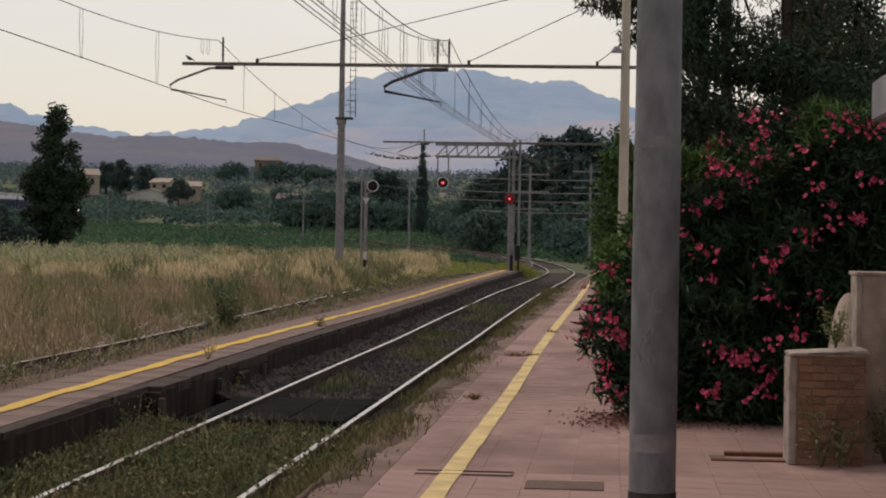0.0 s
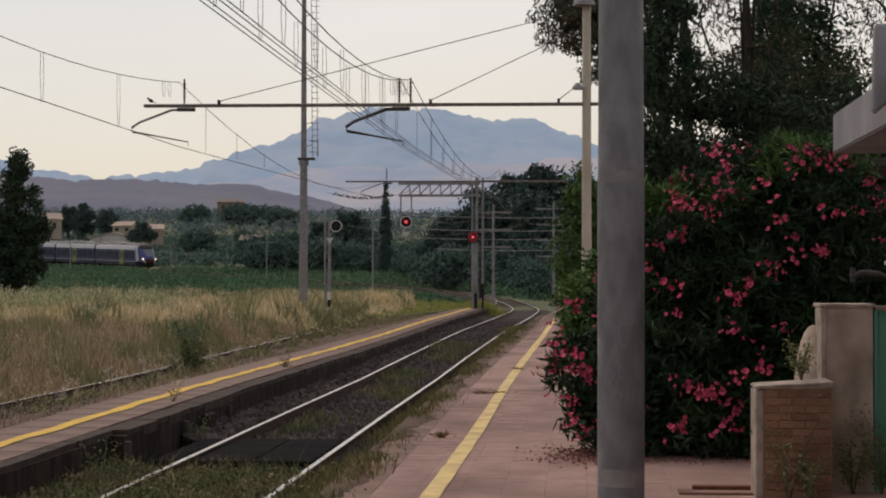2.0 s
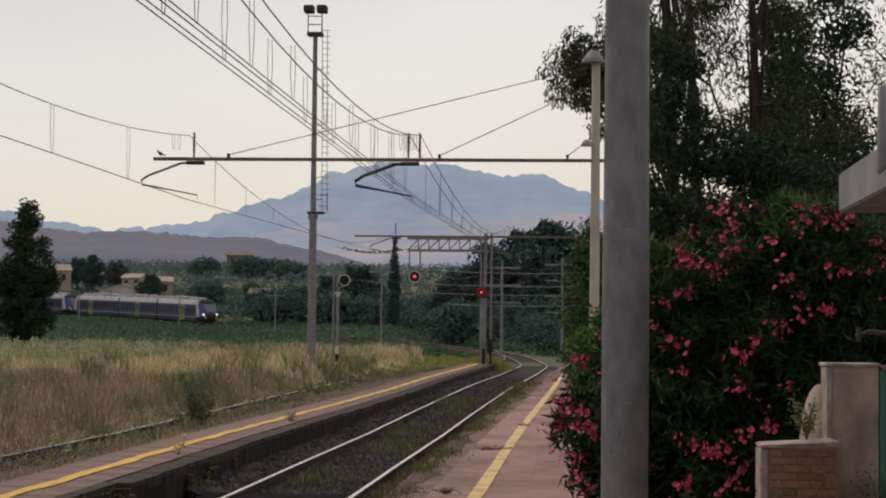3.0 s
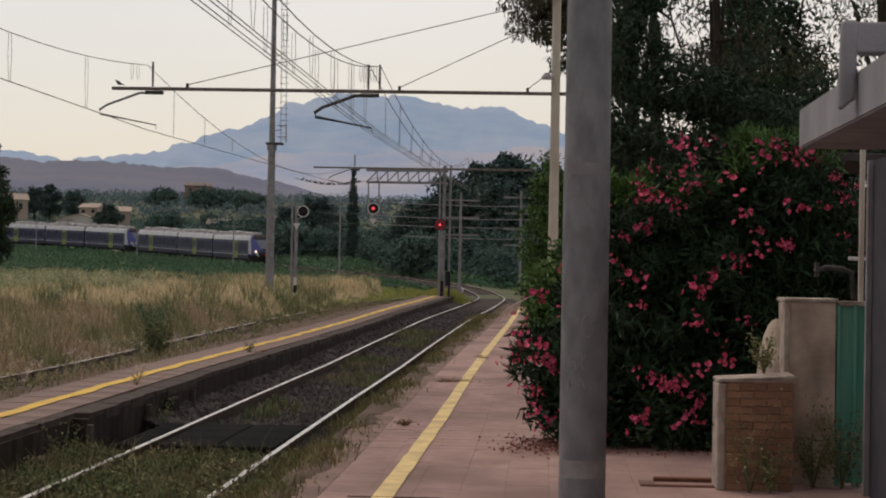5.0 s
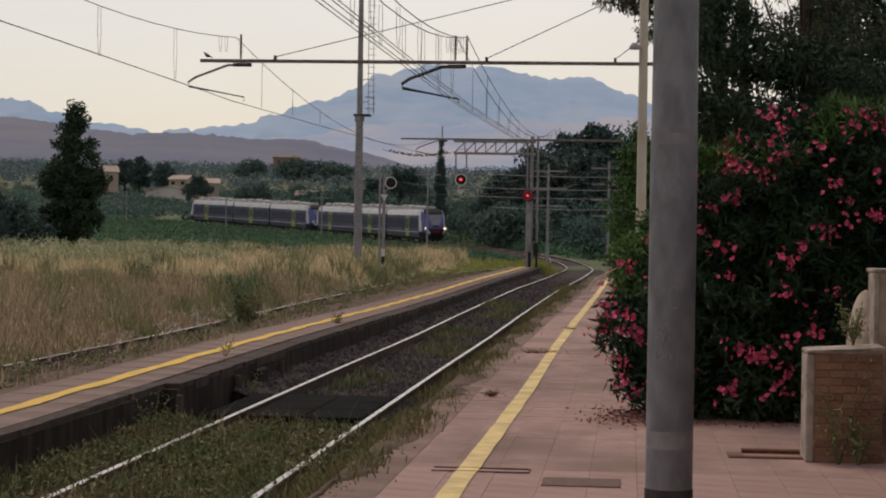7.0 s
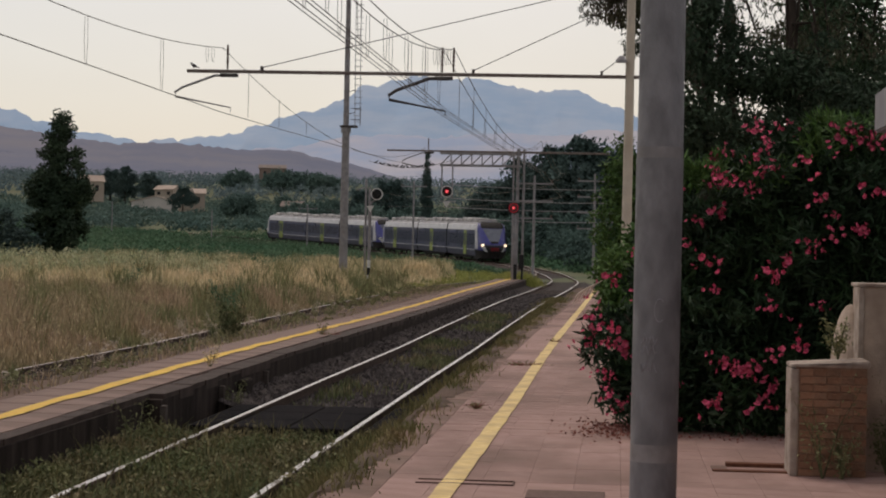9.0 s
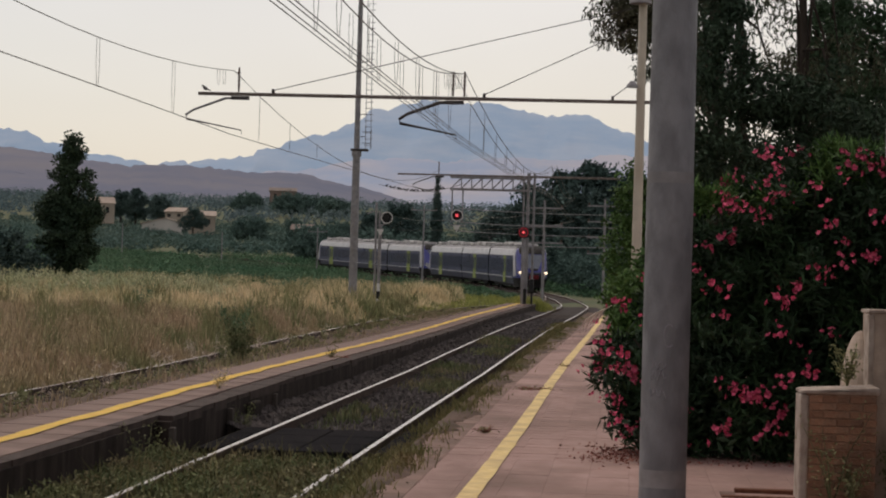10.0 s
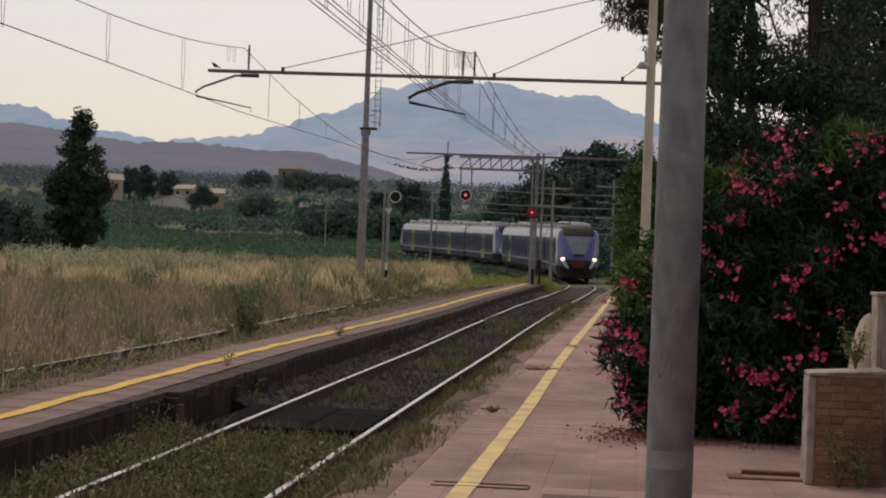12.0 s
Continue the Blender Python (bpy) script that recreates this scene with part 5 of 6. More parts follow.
def make_oleander():
    rng = np.random.default_rng(21)
    o = thing("oleander_bush", "large dark oleander bush covered in pink blossoms", "shrub", (0.9, 19.2, 0.3))
    blobs = [(-0.45, 0.3, 0.75, 0.72, 0.8, 0.78), (0.45, 0.0, 0.9, 0.95, 0.85, 0.95), (1.4, 0.0, 1.1, 0.95, 0.85, 1.15), (0.35, 0.1, 1.75, 0.9, 0.8, 0.8), (1.1, 0.1, 2.15, 0.95, 0.8, 0.75),
             (-0.2, 0.4, 1.5, 0.65, 0.7, 0.7), (1.75, 0.3, 2.0, 0.5, 0.7, 0.6), (0.5, -0.35, 0.3, 1.0, 0.5, 0.36), (1.5, -0.35, 0.3, 0.8, 0.5, 0.36), (-0.5, 0.1, 0.3, 0.55, 0.7, 0.34)]
    bm = bmesh.new()
    for k in range(16):
        b = blobs[k % len(blobs)]
        e = np.array(b[:3]) + rng.uniform(-0.5, 0.5, 3) * b[3:]
        s = (b[0] * 0.6 + rng.uniform(-0.1, 0.1), b[1] * 0.6, 0)
        tube(bm, [s, tuple((np.array(s) + e) / 2 + [0, 0, 0.15]), tuple(e)], [0.03, 0.02, 0.008], 5)
    tagged(part("stem", bm, M["bark"], o), kind="stuff")
    pts = crown_points(blobs, 0.17, 700, 100, rng)
    pts = pts[pts[:, 2] > 0.03]
    v, f = leaf_cards(pts, 0.13, 0.024, rng, droop=-0.2)
    array_mesh("leaves", v, f, M["leaf_ole"], o)
    inner = crown_points([(b[0], b[1] + 0.15, b[2], b[3] * 0.8, b[4] * 0.75, b[5] * 0.85) for b in blobs], 0.25, 200, 70, rng)
    inner = inner[inner[:, 2] > 0.05]
    v, f = leaf_cards(inner, 0.13, 0.04, rng)
    array_mesh("inner_leaves", v, f, M["leaf_dark"], o)
    top = crown_points([(1.1, 0.0, 2.72, 0.8, 0.4, 0.24), (0.2, 0.1, 2.4, 0.6, 0.4, 0.22)], 0.12, 48, 60, rng)
    v, f = leaf_cards(top, 0.13, 0.024, rng, droop=-0.6)
    array_mesh("new_growth", v, f, M["leaf_bright"], o)
    metas = []
    r = random.Random(5)

    def front(x, z):
        """The nearest face of the bush at x, z."""
        ys = [c[1] - c[4] * math.sqrt(max(0.0, 1 - ((x - c[0]) / c[3]) ** 2 - ((z - c[2]) / c[5]) ** 2)) for c in blobs if ((x - c[0]) / c[3]) ** 2 + ((z - c[2]) / c[5]) ** 2 < 1.15]
        return min(ys) if ys else 0.1

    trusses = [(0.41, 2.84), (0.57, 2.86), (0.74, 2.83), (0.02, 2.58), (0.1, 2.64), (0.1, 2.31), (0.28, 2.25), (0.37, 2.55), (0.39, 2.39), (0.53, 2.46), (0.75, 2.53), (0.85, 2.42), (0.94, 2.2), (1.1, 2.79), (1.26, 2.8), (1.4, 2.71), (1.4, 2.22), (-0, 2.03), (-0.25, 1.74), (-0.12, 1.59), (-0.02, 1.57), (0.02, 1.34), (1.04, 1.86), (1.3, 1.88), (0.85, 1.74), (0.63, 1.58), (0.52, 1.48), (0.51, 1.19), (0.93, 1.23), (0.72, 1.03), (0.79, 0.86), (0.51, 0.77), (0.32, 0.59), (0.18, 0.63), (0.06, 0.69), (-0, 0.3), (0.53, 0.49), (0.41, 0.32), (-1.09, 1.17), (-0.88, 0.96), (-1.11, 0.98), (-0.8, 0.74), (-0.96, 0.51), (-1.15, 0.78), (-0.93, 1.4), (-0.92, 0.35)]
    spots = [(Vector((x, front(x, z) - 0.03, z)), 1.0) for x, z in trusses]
    tries = 0
    while len(spots) < 82 and tries < 9000:  # lesser trusses between the large ones
        tries += 1
        b = blobs[r.randrange(len(blobs))]
        th, ph = r.uniform(math.pi, 2 * math.pi), r.uniform(-0.7, 1.2)
        p = Vector(b[:3]) + Vector((math.cos(th) * math.cos(ph) * b[3], math.sin(th) * math.cos(ph) * b[4], math.sin(ph) * b[5]))
        inside = any(((p.x - c[0]) / c[3]) ** 2 + ((p.y - c[1]) / c[4]) ** 2 + ((p.z - c[2]) / c[5]) ** 2 < 0.9 for c in blobs)
        thin = 1.0 if p.z > 1.95 else (0.55 if p.x < -0.3 else 0.3 if p.z > 1.55 else 0.1 if p.z > 0.85 else 0.22)
        if inside or p.z < 0.12 or r.random() > thin or any((p - q).length < 0.16 for q, _ in spots):
            continue
        spots.append((p, 0.62))
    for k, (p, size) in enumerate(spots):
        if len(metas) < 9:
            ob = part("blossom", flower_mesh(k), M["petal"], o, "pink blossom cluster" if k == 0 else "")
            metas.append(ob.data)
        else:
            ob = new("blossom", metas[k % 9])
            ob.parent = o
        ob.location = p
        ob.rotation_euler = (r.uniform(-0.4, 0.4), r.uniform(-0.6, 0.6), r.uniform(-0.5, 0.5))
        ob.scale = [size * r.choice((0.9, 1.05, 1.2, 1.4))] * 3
    bm = bmesh.new()
    for k in range(5):  # a bleached dead spray on its flank
        q = 0.035 * k
        tube(bm, [(-1.28 + q, -0.12, 1.16 + 0.5 * q), (-1.24 + q, -0.16, 1.25 + 0.6 * q), (-1.15 + q, -0.17, 1.32 + 0.5 * q)], [0.004, 0.009, 0.003], 5)
    part("dead_spray", bm, M["dead"], o, "bleached dead spray of leaves")
    # fallen petals and leaves at its foot
    n = 950
    px = np.stack([rng.uniform(-0.35, 2.6, n), rng.normal(18.4, 0.22, n), np.full(n, 0.312)], -1)
    px[:500] = np.stack([rng.normal(0.05, 0.2, 500), rng.normal(18.9, 0.5, 500), 0.312 + rng.uniform(0, 0.03, 500)], -1)
    v, f = leaf_cards(px, 0.03, 0.02, rng, droop=0.0)
    v[:, 2] = np.maximum(v[:, 2], 0.308)
    tagged(array_mesh("fallen_petals", v, f, M["litter"]), "brown and pink fallen petals on the tiles", "litter", kind="stuff")


def make_near_trees():
    rng = random.Random(4)
    # eucalyptus row behind the shrub
    for k, (x, y, h, r) in enumerate(((2.3, 53.0, 12.5, 0.2), (1.1, 26.8, 10.5, 0.075), (2.2, 26.5, 11.5, 0.075), (4.6, 28.0, 11, 0.1), (6.4, 30.0, 12, 0.12), (1.45, 27.2, 11.0, 0.06))):
        blobs = [(0.0, 0, h * 0.45, 1.0, 0.9, 1.3), (0.4, 0.2, h * 0.6, 1.1, 0.9, 1.3), (-0.5, 0.0, h * 0.52, 0.9, 0.8, 1.0), (0.2, 0, h * 0.78, 1.4, 1.3, 1.5), (0.7, 0, h * 0.38, 0.9, 0.8, 0.9), (0.1, 0, h * 0.32, 0.8, 0.8, 0.7)]
        if k == 0:
            blobs = [(-2.2, 0, 9.0, 1.5, 1.1, 0.95), (-2.0, 0, 8.5, 1.3, 1.1, 0.8), (-1.15, 0, 7.5, 0.9, 0.9, 1.0), (-0.9, 0, 9.6, 1.3, 1.2, 1.5), (-0.5, 0, 7.4, 0.7, 0.8, 1.6), (-0.2, 0, 5.0, 0.9, 0.9, 1.2), (0.4, 0, 11.5, 1.6, 1.5, 1.2), (0.0, 0, 3.6, 1.0, 0.9, 1.1)]
        if k == 1:
            blobs = [(b[0] + 0.5, b[1], b[2], b[3] * 0.8, b[4], b[5]) for b in blobs]
        tree("eucalyptus_tree", (x, y, 0.0), "tall eucalyptus with drooping grey-green leaves", blobs, h * 0.85, r, 0.34 if k else 0.42, (66 if k in (1, 2) else 36 if k == 5 else 105) if k else 300, 90 if k else 85, (0.1, 0.022) if k else (0.17, 0.045), M["leaf_euc"], 30 + k, droop=1.4, group="eucalyptus row", limbs=9)
    tree("broadleaf_tree", (2.75, 29.5, 0.0), "dense dark broadleaf tree behind the station wall", [(0, 0, 4.6, 0.55, 0.6, 1.3), (0.1, 0, 5.8, 0.5, 0.6, 0.8), (0.3, 0, 3.7, 0.9, 0.7, 0.8), (-0.6, 0, 3.3, 0.8, 0.7, 0.55), (0.9, 0, 3.6, 0.7, 0.7, 0.9)],
         5.6, 0.09, 0.26, 135, 90, (0.1, 0.045), M["leaf_deep"], 71)
    tree("broadleaf_tree", (3.55, 32.0, 0.0), "dense dark broadleaf tree behind the station wall", [(0, 0, 5.1, 0.9, 0.8, 1.25), (-0.4, 0, 4.3, 0.65, 0.7, 0.9), (0.45, 0, 4.8, 0.6, 0.7, 0.9), (0.0, 0, 6.1, 0.6, 0.6, 0.65), (0.3, 0, 3.5, 0.9, 0.8, 0.8), (-0.5, 0, 3.2, 0.8, 0.8, 0.7), (0.3, 0, 7.0, 0.8, 0.6, 0.7), (-0.5, 0, 6.5, 0.6, 0.6, 0.7)],
         5.9, 0.1, 0.28, 195, 100, (0.11, 0.05), M["leaf_deep"], 70)
    # leafy hedge behind shrub and along the platform
    for k, (x, y, blobs, m) in enumerate((((0.1, 56.0, [(-0.1, 0, 1.6, 0.85, 1.2, 1.6), (0.0, 0, 3.2, 0.7, 1.0, 1.3), (0.15, 0, 4.3, 0.5, 0.8, 0.9), (0.6, 0.5, 2.5, 0.7, 1.0, 1.8)], "leaf_bright")),
                                          ((0.35, 38.0, [(0, 0, 1.1, 0.75, 1.2, 1.1), (0.3, 1.0, 1.5, 0.6, 1.0, 0.9)], "leaf_bright")),
                                          ((2.2, 24.0, [(0, 0, 1.6, 1.2, 0.9, 1.6), (0.6, 0, 3.3, 1.2, 0.8, 0.95), (-0.9, 0, 3.0, 0.8, 0.7, 0.8), (-1.15, 0, 3.9, 0.45, 0.6, 0.8), (-1.2, 0, 4.8, 0.3, 0.5, 0.6), (-0.25, 0, 3.75, 0.95, 0.7, 0.55), (1.8, 0, 2.9, 1.0, 0.9, 1.3)], "leaf_dark")),
                                          ((5.2, 23.0, [(0, 0, 1.8, 2.0, 1.0, 1.8), (0.6, 0, 3.4, 1.6, 1.0, 1.2)], "leaf_dark")))):
        tree("hedge_shrub", (x, y, 0.25), "dense green hedge shrub beside the platform" if m == "leaf_bright" else "dark leafy shrub behind the oleander", blobs, 1.6, 0.06, 0.28 if m == "leaf_bright" else 0.24, 150 if m == "leaf_bright" else 370, 70 if m == "leaf_bright" else 95, (0.13, 0.06) if m == "leaf_bright" else (0.1, 0.034), M[m], 50 + k, group="hedge shrubs", category="shrub")


def weed_plant(at, h, n, seed, m="grass", label="green weed sprouting from the paving", leafy=True):
    rng = np.random.default_rng(seed)
    root = thing("weed", label, "plant", at, "weeds")
    bm = bmesh.new()
    tips = []
    for k in range(n):
        a, l = rng.uniform(0, 6.28), h * rng.uniform(0.5, 1.0)
        e = np.array((math.cos(a) * l * 0.4, math.sin(a) * l * 0.4, l))
        tube(bm, [(0, 0, -0.02), tuple(e * [0.4, 0.4, 0.55]), tuple(e)], [0.006, 0.004, 0.002], 4)
        tips.append(e)
    tagged(part("stem", bm, M["grass"], root), kind="stuff")
    pts = np.concatenate([np.outer(rng.uniform(0.25, 1, 40), e) + rng.normal(size=(40, 3)) * 0.035 * min(h, 1.2) / 0.5 for e in tips])
    pts[:, 2] = np.maximum(pts[:, 2], 0.01)
    big = h > 0.9  # coarse plants of the field
    v, f = leaf_cards(pts, 0.1 if big else 0.04, 0.03 if big else 0.013, rng, droop=-0.1)
    array_mesh("leaves", v, f, M[m], root)
    return root


def make_grass():
    rng = np.random.default_rng(77)

    def spread(n, x0, x1, y0, y1, near=1.0):
        y = y0 + (y1 - y0) * rng.uniform(0, 1, n) ** near
        x = rng.uniform(x0, x1, n)
        return np.stack([x, y, ground_z(x, y)], -1)

    # tall dry field, denser in drifts
    n = 210000
    p = spread(n, 0, 1, 22, 165, 1.0)
    left, right = -9.9 - 0.30 * (p[:, 1] - 22) * 1.0 - 2.5, np.interp(p[:, 1], [95, 112, 130, 165], [-9.7, -8.9, -10.2, -14.5])
    p[:, 0] = right + (left - right) * p[:, 0]
    drift = np.sin(p[:, 0] * 0.7 + 2 + np.sin(p[:, 1] * 0.13) * 2) * np.sin(p[:, 1] * 0.23 + p[:, 0] * 0.1) + 0.6 * np.sin(p[:, 0] * 2.1) * np.sin(p[:, 1] * 0.7) + rng.normal(size=n) * 0.5
    p[:, 2] = ground_z(p[:, 0], p[:, 1])
    far = p[:, 1] > 78
    h = rng.uniform(0.25, 0.75, n) * (1 + 0.35 * drift) * np.where(far, 1.35, 1.0)
    h = np.clip(h, 0.12, 1.4) * np.clip((-9.6 - p[:, 0]) / 1.6, 0.25, 1)
    w = np.where(far, 0.05, 0.026)
    lush = np.sin(p[:, 0] * 1.3 + np.sin(p[:, 1] * 0.31) * 3) * np.sin(p[:, 1] * 0.45 + 1.3) + 0.5 * np.sin(p[:, 0] * 3.7 + p[:, 1] * 1.1) + rng.normal(size=n) * 0.25 > np.interp(p[:, 1], [28, 45, 70, 78, 79], [0.35, 0.75, 0.85, 0.75, 0.7]) - 0.7 * np.clip((p[:, 0] + 15) / 4, 0, 1) * (p[:, 1] > 50) * (p[:, 1] < 112)
    h = np.where(lush, h * 1.25, h)
    for name, pick, m, label in (("dry_field_grass", ~far & ~lush, "straw_near", "tall brown and pale dry field grass"), ("pale_straw_grass", far & ~lush, "straw", "pale straw-coloured grass at the field's far edge"),
                                 ("green_field_tufts", lush, "tuft", "taller green tufts among the dry grass")):
        blades(name, p[pick], h[pick], w[pick], M[m], 0.4, rng, label=label, category="grass")
    # feathery seed heads over the far edge
    k = np.flatnonzero(~lush & (rng.uniform(size=n) < np.where(far, 0.25, 0.1)))
    q = p[k] + np.stack([rng.normal(0, 0.05, len(k)), rng.normal(0, 0.05, len(k)), h[k] * 0.85], -1)
    v, f = leaf_cards(q, 0.1, 0.018, rng, droop=-2.0)
    tagged(array_mesh("seed_heads", v, f, M["straw"]), "feathery pale seed heads of dry grass", "grass", kind="stuff")
    # tall grey-green seed plants along the far edge
    y = rng.uniform(92, 128, 640)
    x = -y * (0.195 + 0.12 * rng.uniform(0, 1, 640))
    hh = rng.uniform(0.6, 1.3, 640) * (0.7 + 0.5 * np.abs(np.sin(x * 0.9)))
    c = np.stack([x, y, ground_z(x, y) + hh * 0.6], -1)
    v, f = leaf_cards(clumps(c, np.stack([hh * 0.3, hh * 0.3, hh * 0.6], -1), 60, rng), 0.17, 0.05, rng, -1.0)
    tagged(array_mesh("seed_plants", v, f, M["sage"]), "tall grey-green seeding plants at the field's edge", "plant", kind="stuff")
    # bleached dead stems beside the disused rail
    y = rng.uniform(20, 62, 60)
    x = -8.6 + rng.normal(0, 0.2, 60) + np.where(rng.uniform(size=60) < 0.3, -0.9, 0)
    hh = rng.uniform(0.08, 0.24, 60)
    c = np.stack([x, y, hh * 0.6 - 0.05 + np.interp(y, [40, 70], [0, 0.2])], -1)
    v, f = leaf_cards(clumps(c, np.stack([hh * 0.8, hh, hh * 0.9], -1), 22, rng), 0.11, 0.014, rng, -0.4)
    tagged(array_mesh("dead_stems", v, f, M["dead"]), "bleached tangles of dead stems beside the rail", "plant", kind="stuff")
    # low scrub between the disused rails and by the island
    p = spread(7000, -8.95, -6.6, 18, 100)
    p[:, 2] = -0.18 + np.interp(p[:, 1], [40, 70, 100], [0, 0.3, 0.35])
    blades("scrub_grass", p, rng.uniform(0.05, 0.2, len(p)) * np.interp(p[:, 1], [38, 60], [1, 0.4]), np.full(len(p), 0.018), M["straw_near"], 0.6, rng, label="low dry weeds over the disused track", category="grass")
    p = spread(2600, -8.1, -6.25, 18, 95)
    p[:, 2] = 0.0 + np.interp(p[:, 1], [40, 70, 100], [0, 0.3, 0.3])
    keep = (np.sin(p[:, 1] * 0.8) + np.sin(p[:, 0] * 3 + p[:, 1] * 0.3) + rng.normal(size=len(p)) * 0.6) > -0.8
    blades("verge_weeds", p[keep], rng.uniform(0.06, 0.32, keep.sum()) * np.interp(p[keep, 1], [38, 60], [1, 0.35]), np.full(keep.sum(), 0.018), M["straw_near"], 0.5, rng, label="dry weeds beside the island platform", category="grass")
    # green weeds in the main track
    p = spread(21000, -4.85, -2.0, 11.5, 21.6)
    bed = np.abs(np.abs(p[:, 0] + 3.49) - 0.747) > 0.06
    p = p[bed]
    p[:, 2] = -0.17
    patch = np.sin(p[:, 0] * 3.1) + np.sin(p[:, 1] * 1.7 + 1) + rng.normal(size=len(p)) * 0.7
    p = p[patch > -0.9]
    blades("track_weeds", p, np.clip(rng.gamma(2.5, 0.04, len(p)), 0.03, 0.4), np.full(len(p), 0.011), M["grass"], 0.6, rng, label="green weeds growing between the rails", category="grass")
    c = spread(620, -4.85, -2.1, 11.5, 21.5)
    c[:150, 0] = -4.95 + np.abs(rng.normal(0, 0.18, 150))
    c[:, 2] = -0.1
    r = rng.uniform(0.05, 0.2, 620)
    v, f = leaf_cards(clumps(c, np.stack([r * 1.3, r * 1.3, r], -1), 70, rng), 0.05, 0.022, rng, -0.3)
    tagged(array_mesh("broadleaf_weeds", v, f, M["grass"]), "low broadleaf weeds between the rails", "plant", kind="stuff")
    c = spread(330, -8.9, -6.6, 18, 90)
    c[:, 2] = -0.05 + np.interp(c[:, 1], [40, 70, 100], [0, 0.3, 0.35])
    r = rng.uniform(0.05, 0.19, 330) * np.interp(c[:, 1], [38, 60], [1, 0.4])
    v, f = leaf_cards(clumps(c, np.stack([r * 1.3, r * 1.3, r], -1), 60, rng), 0.07, 0.03, rng, -0.3)
    tagged(array_mesh("scrub_weeds", v, f, M["tuft"]), "low bushy weeds over the disused track", "plant", kind="stuff")
    p = spread(9000, -4.1, -2.9, 25, 60)
    p[:, 2] = -0.17 + np.interp(p[:, 1], [40, 70], [0, 0.34])
    keep = (np.sin(p[:, 0] * 2.3 + p[:, 1] * 0.4) + np.sin(p[:, 1] * 0.9) + rng.normal(size=len(p)) * 0.5) > 0.5
    blades("sparse_track_weeds", p[keep], rng.uniform(0.05, 0.2, keep.sum()), np.full(keep.sum(), 0.016), M["grass"], 0.6, rng, label="sparse weeds in the ballast", category="grass")
    p = spread(36000, -2.62, -1.96, 11.5, 75, 1.4)
    p[:, 0] = -1.97 - np.abs(rng.normal(0, 0.25, len(p)))
    p[:, 2] = -0.18 + np.interp(p[:, 1], [40, 70], [0, 0.34])
    keep = (np.sin(p[:, 1] * 1.3) + rng.normal(size=len(p)) * 0.8) > -0.5
    blades("edge_weeds", p[keep], rng.uniform(0.2, 0.52, keep.sum()) * np.clip(1.0 - (-1.97 - p[keep, 0]) * 0.7, 0.35, 1) * np.interp(p[keep, 1], [30, 50, 75], [1, 0.7, 0.35]), np.full(keep.sum(), 0.016), M["edge_weed"], 0.5, rng, label="weeds along the platform edge", category="grass")
    # low tufts rooted in the soil on the platform's edge
    p = spread(7000, 0, 1, 10.5, 70, 1.5)
    p[:, 0] = -1.93 + np.abs(rng.normal(0, 0.13, len(p))) + np.array([bend(y) for y in p[:, 1]])
    p[:, 2] = 0.31 + np.array([lift(y) for y in p[:, 1]])
    keep = (np.sin(p[:, 1] * 1.9) + np.sin(p[:, 1] * 0.7 + 2) + rng.normal(size=len(p)) * 0.7) > 0.25
    blades("platform_edge_tufts", p[keep], rng.uniform(0.02, 0.12, keep.sum()), np.full(keep.sum(), 0.01), M["edge_weed"], 0.9, rng, label="low dry tufts on the platform edge", category="grass")
    # tall weeds against the foot of the island wall
    p = spread(2600, -4.95, -4.4, 11.5, 21.4)
    p[:, 0] = -4.95 + np.abs(rng.normal(0, 0.25, len(p)))
    p[:, 2] = -0.2
    keep = (np.sin(p[:, 1] * 2.1) + np.sin(p[:, 1] * 0.8 + 1) + rng.normal(size=len(p)) * 0.6) > -0.4
    blades("wall_foot_weeds", p[keep], rng.uniform(0.08, 0.34, keep.sum()), np.full(keep.sum(), 0.011), M["grass"], 0.8, rng, label="tall weeds along the island wall", category="grass")
    # dry stalks among the green weeds of the track
    p = spread(5200, -4.8, -2.05, 11.5, 21.6)
    p = p[np.abs(np.abs(p[:, 0] + 3.49) - 0.747) > 0.06]
    p[:, 2] = -0.17
    blades("dry_track_stalks", p, np.clip(rng.gamma(2.2, 0.07, len(p)), 0.05, 0.5), np.full(len(p), 0.008), M["edge_weed"], 0.7, rng, label="dry brown stalks between the rails", category="grass")
    # yellow-green verge between the turnout and the field
    p = spread(15000, 0, 1, 96, 178)
    edge = np.interp(p[:, 1], [96, 112, 130, 150, 178], [-9.6, -8.9, -10.4, -12.8, -17.5])
    p[:, 0] = edge + rng.uniform(-3.0, 3.4, len(p))
    p[:, 2] = ground_z(p[:, 0], p[:, 1]) + 0.05
    keep = (np.sin(p[:, 0] * 2.3 + p[:, 1] * 0.2) + np.sin(p[:, 1] * 0.7) + rng.normal(size=len(p)) * 0.7) > -0.3
    blades("verge_grass", p[keep], rng.uniform(0.08, 0.42, keep.sum()), np.full(keep.sum(), 0.035), M["yellow_grass"], 0.6, rng, label="yellow-green grass beside the turnout", category="grass")
    a, q = rng.uniform(0, 6.28, 1500), 1.1 * np.sqrt(rng.uniform(0, 1, 1500))
    p = np.stack([-11.5 + q * np.cos(a), 118 + q * np.sin(a), np.full(1500, 0.05)], -1)
    blades("straw_mound", p, rng.uniform(0.6, 1.0, 1500) * np.sqrt(np.clip(1.35 - q * q, 0.1, 1)) * 1.35, np.full(1500, 0.045), M["straw"], 0.5, rng, label="pale rounded mound of dry grass", category="grass")
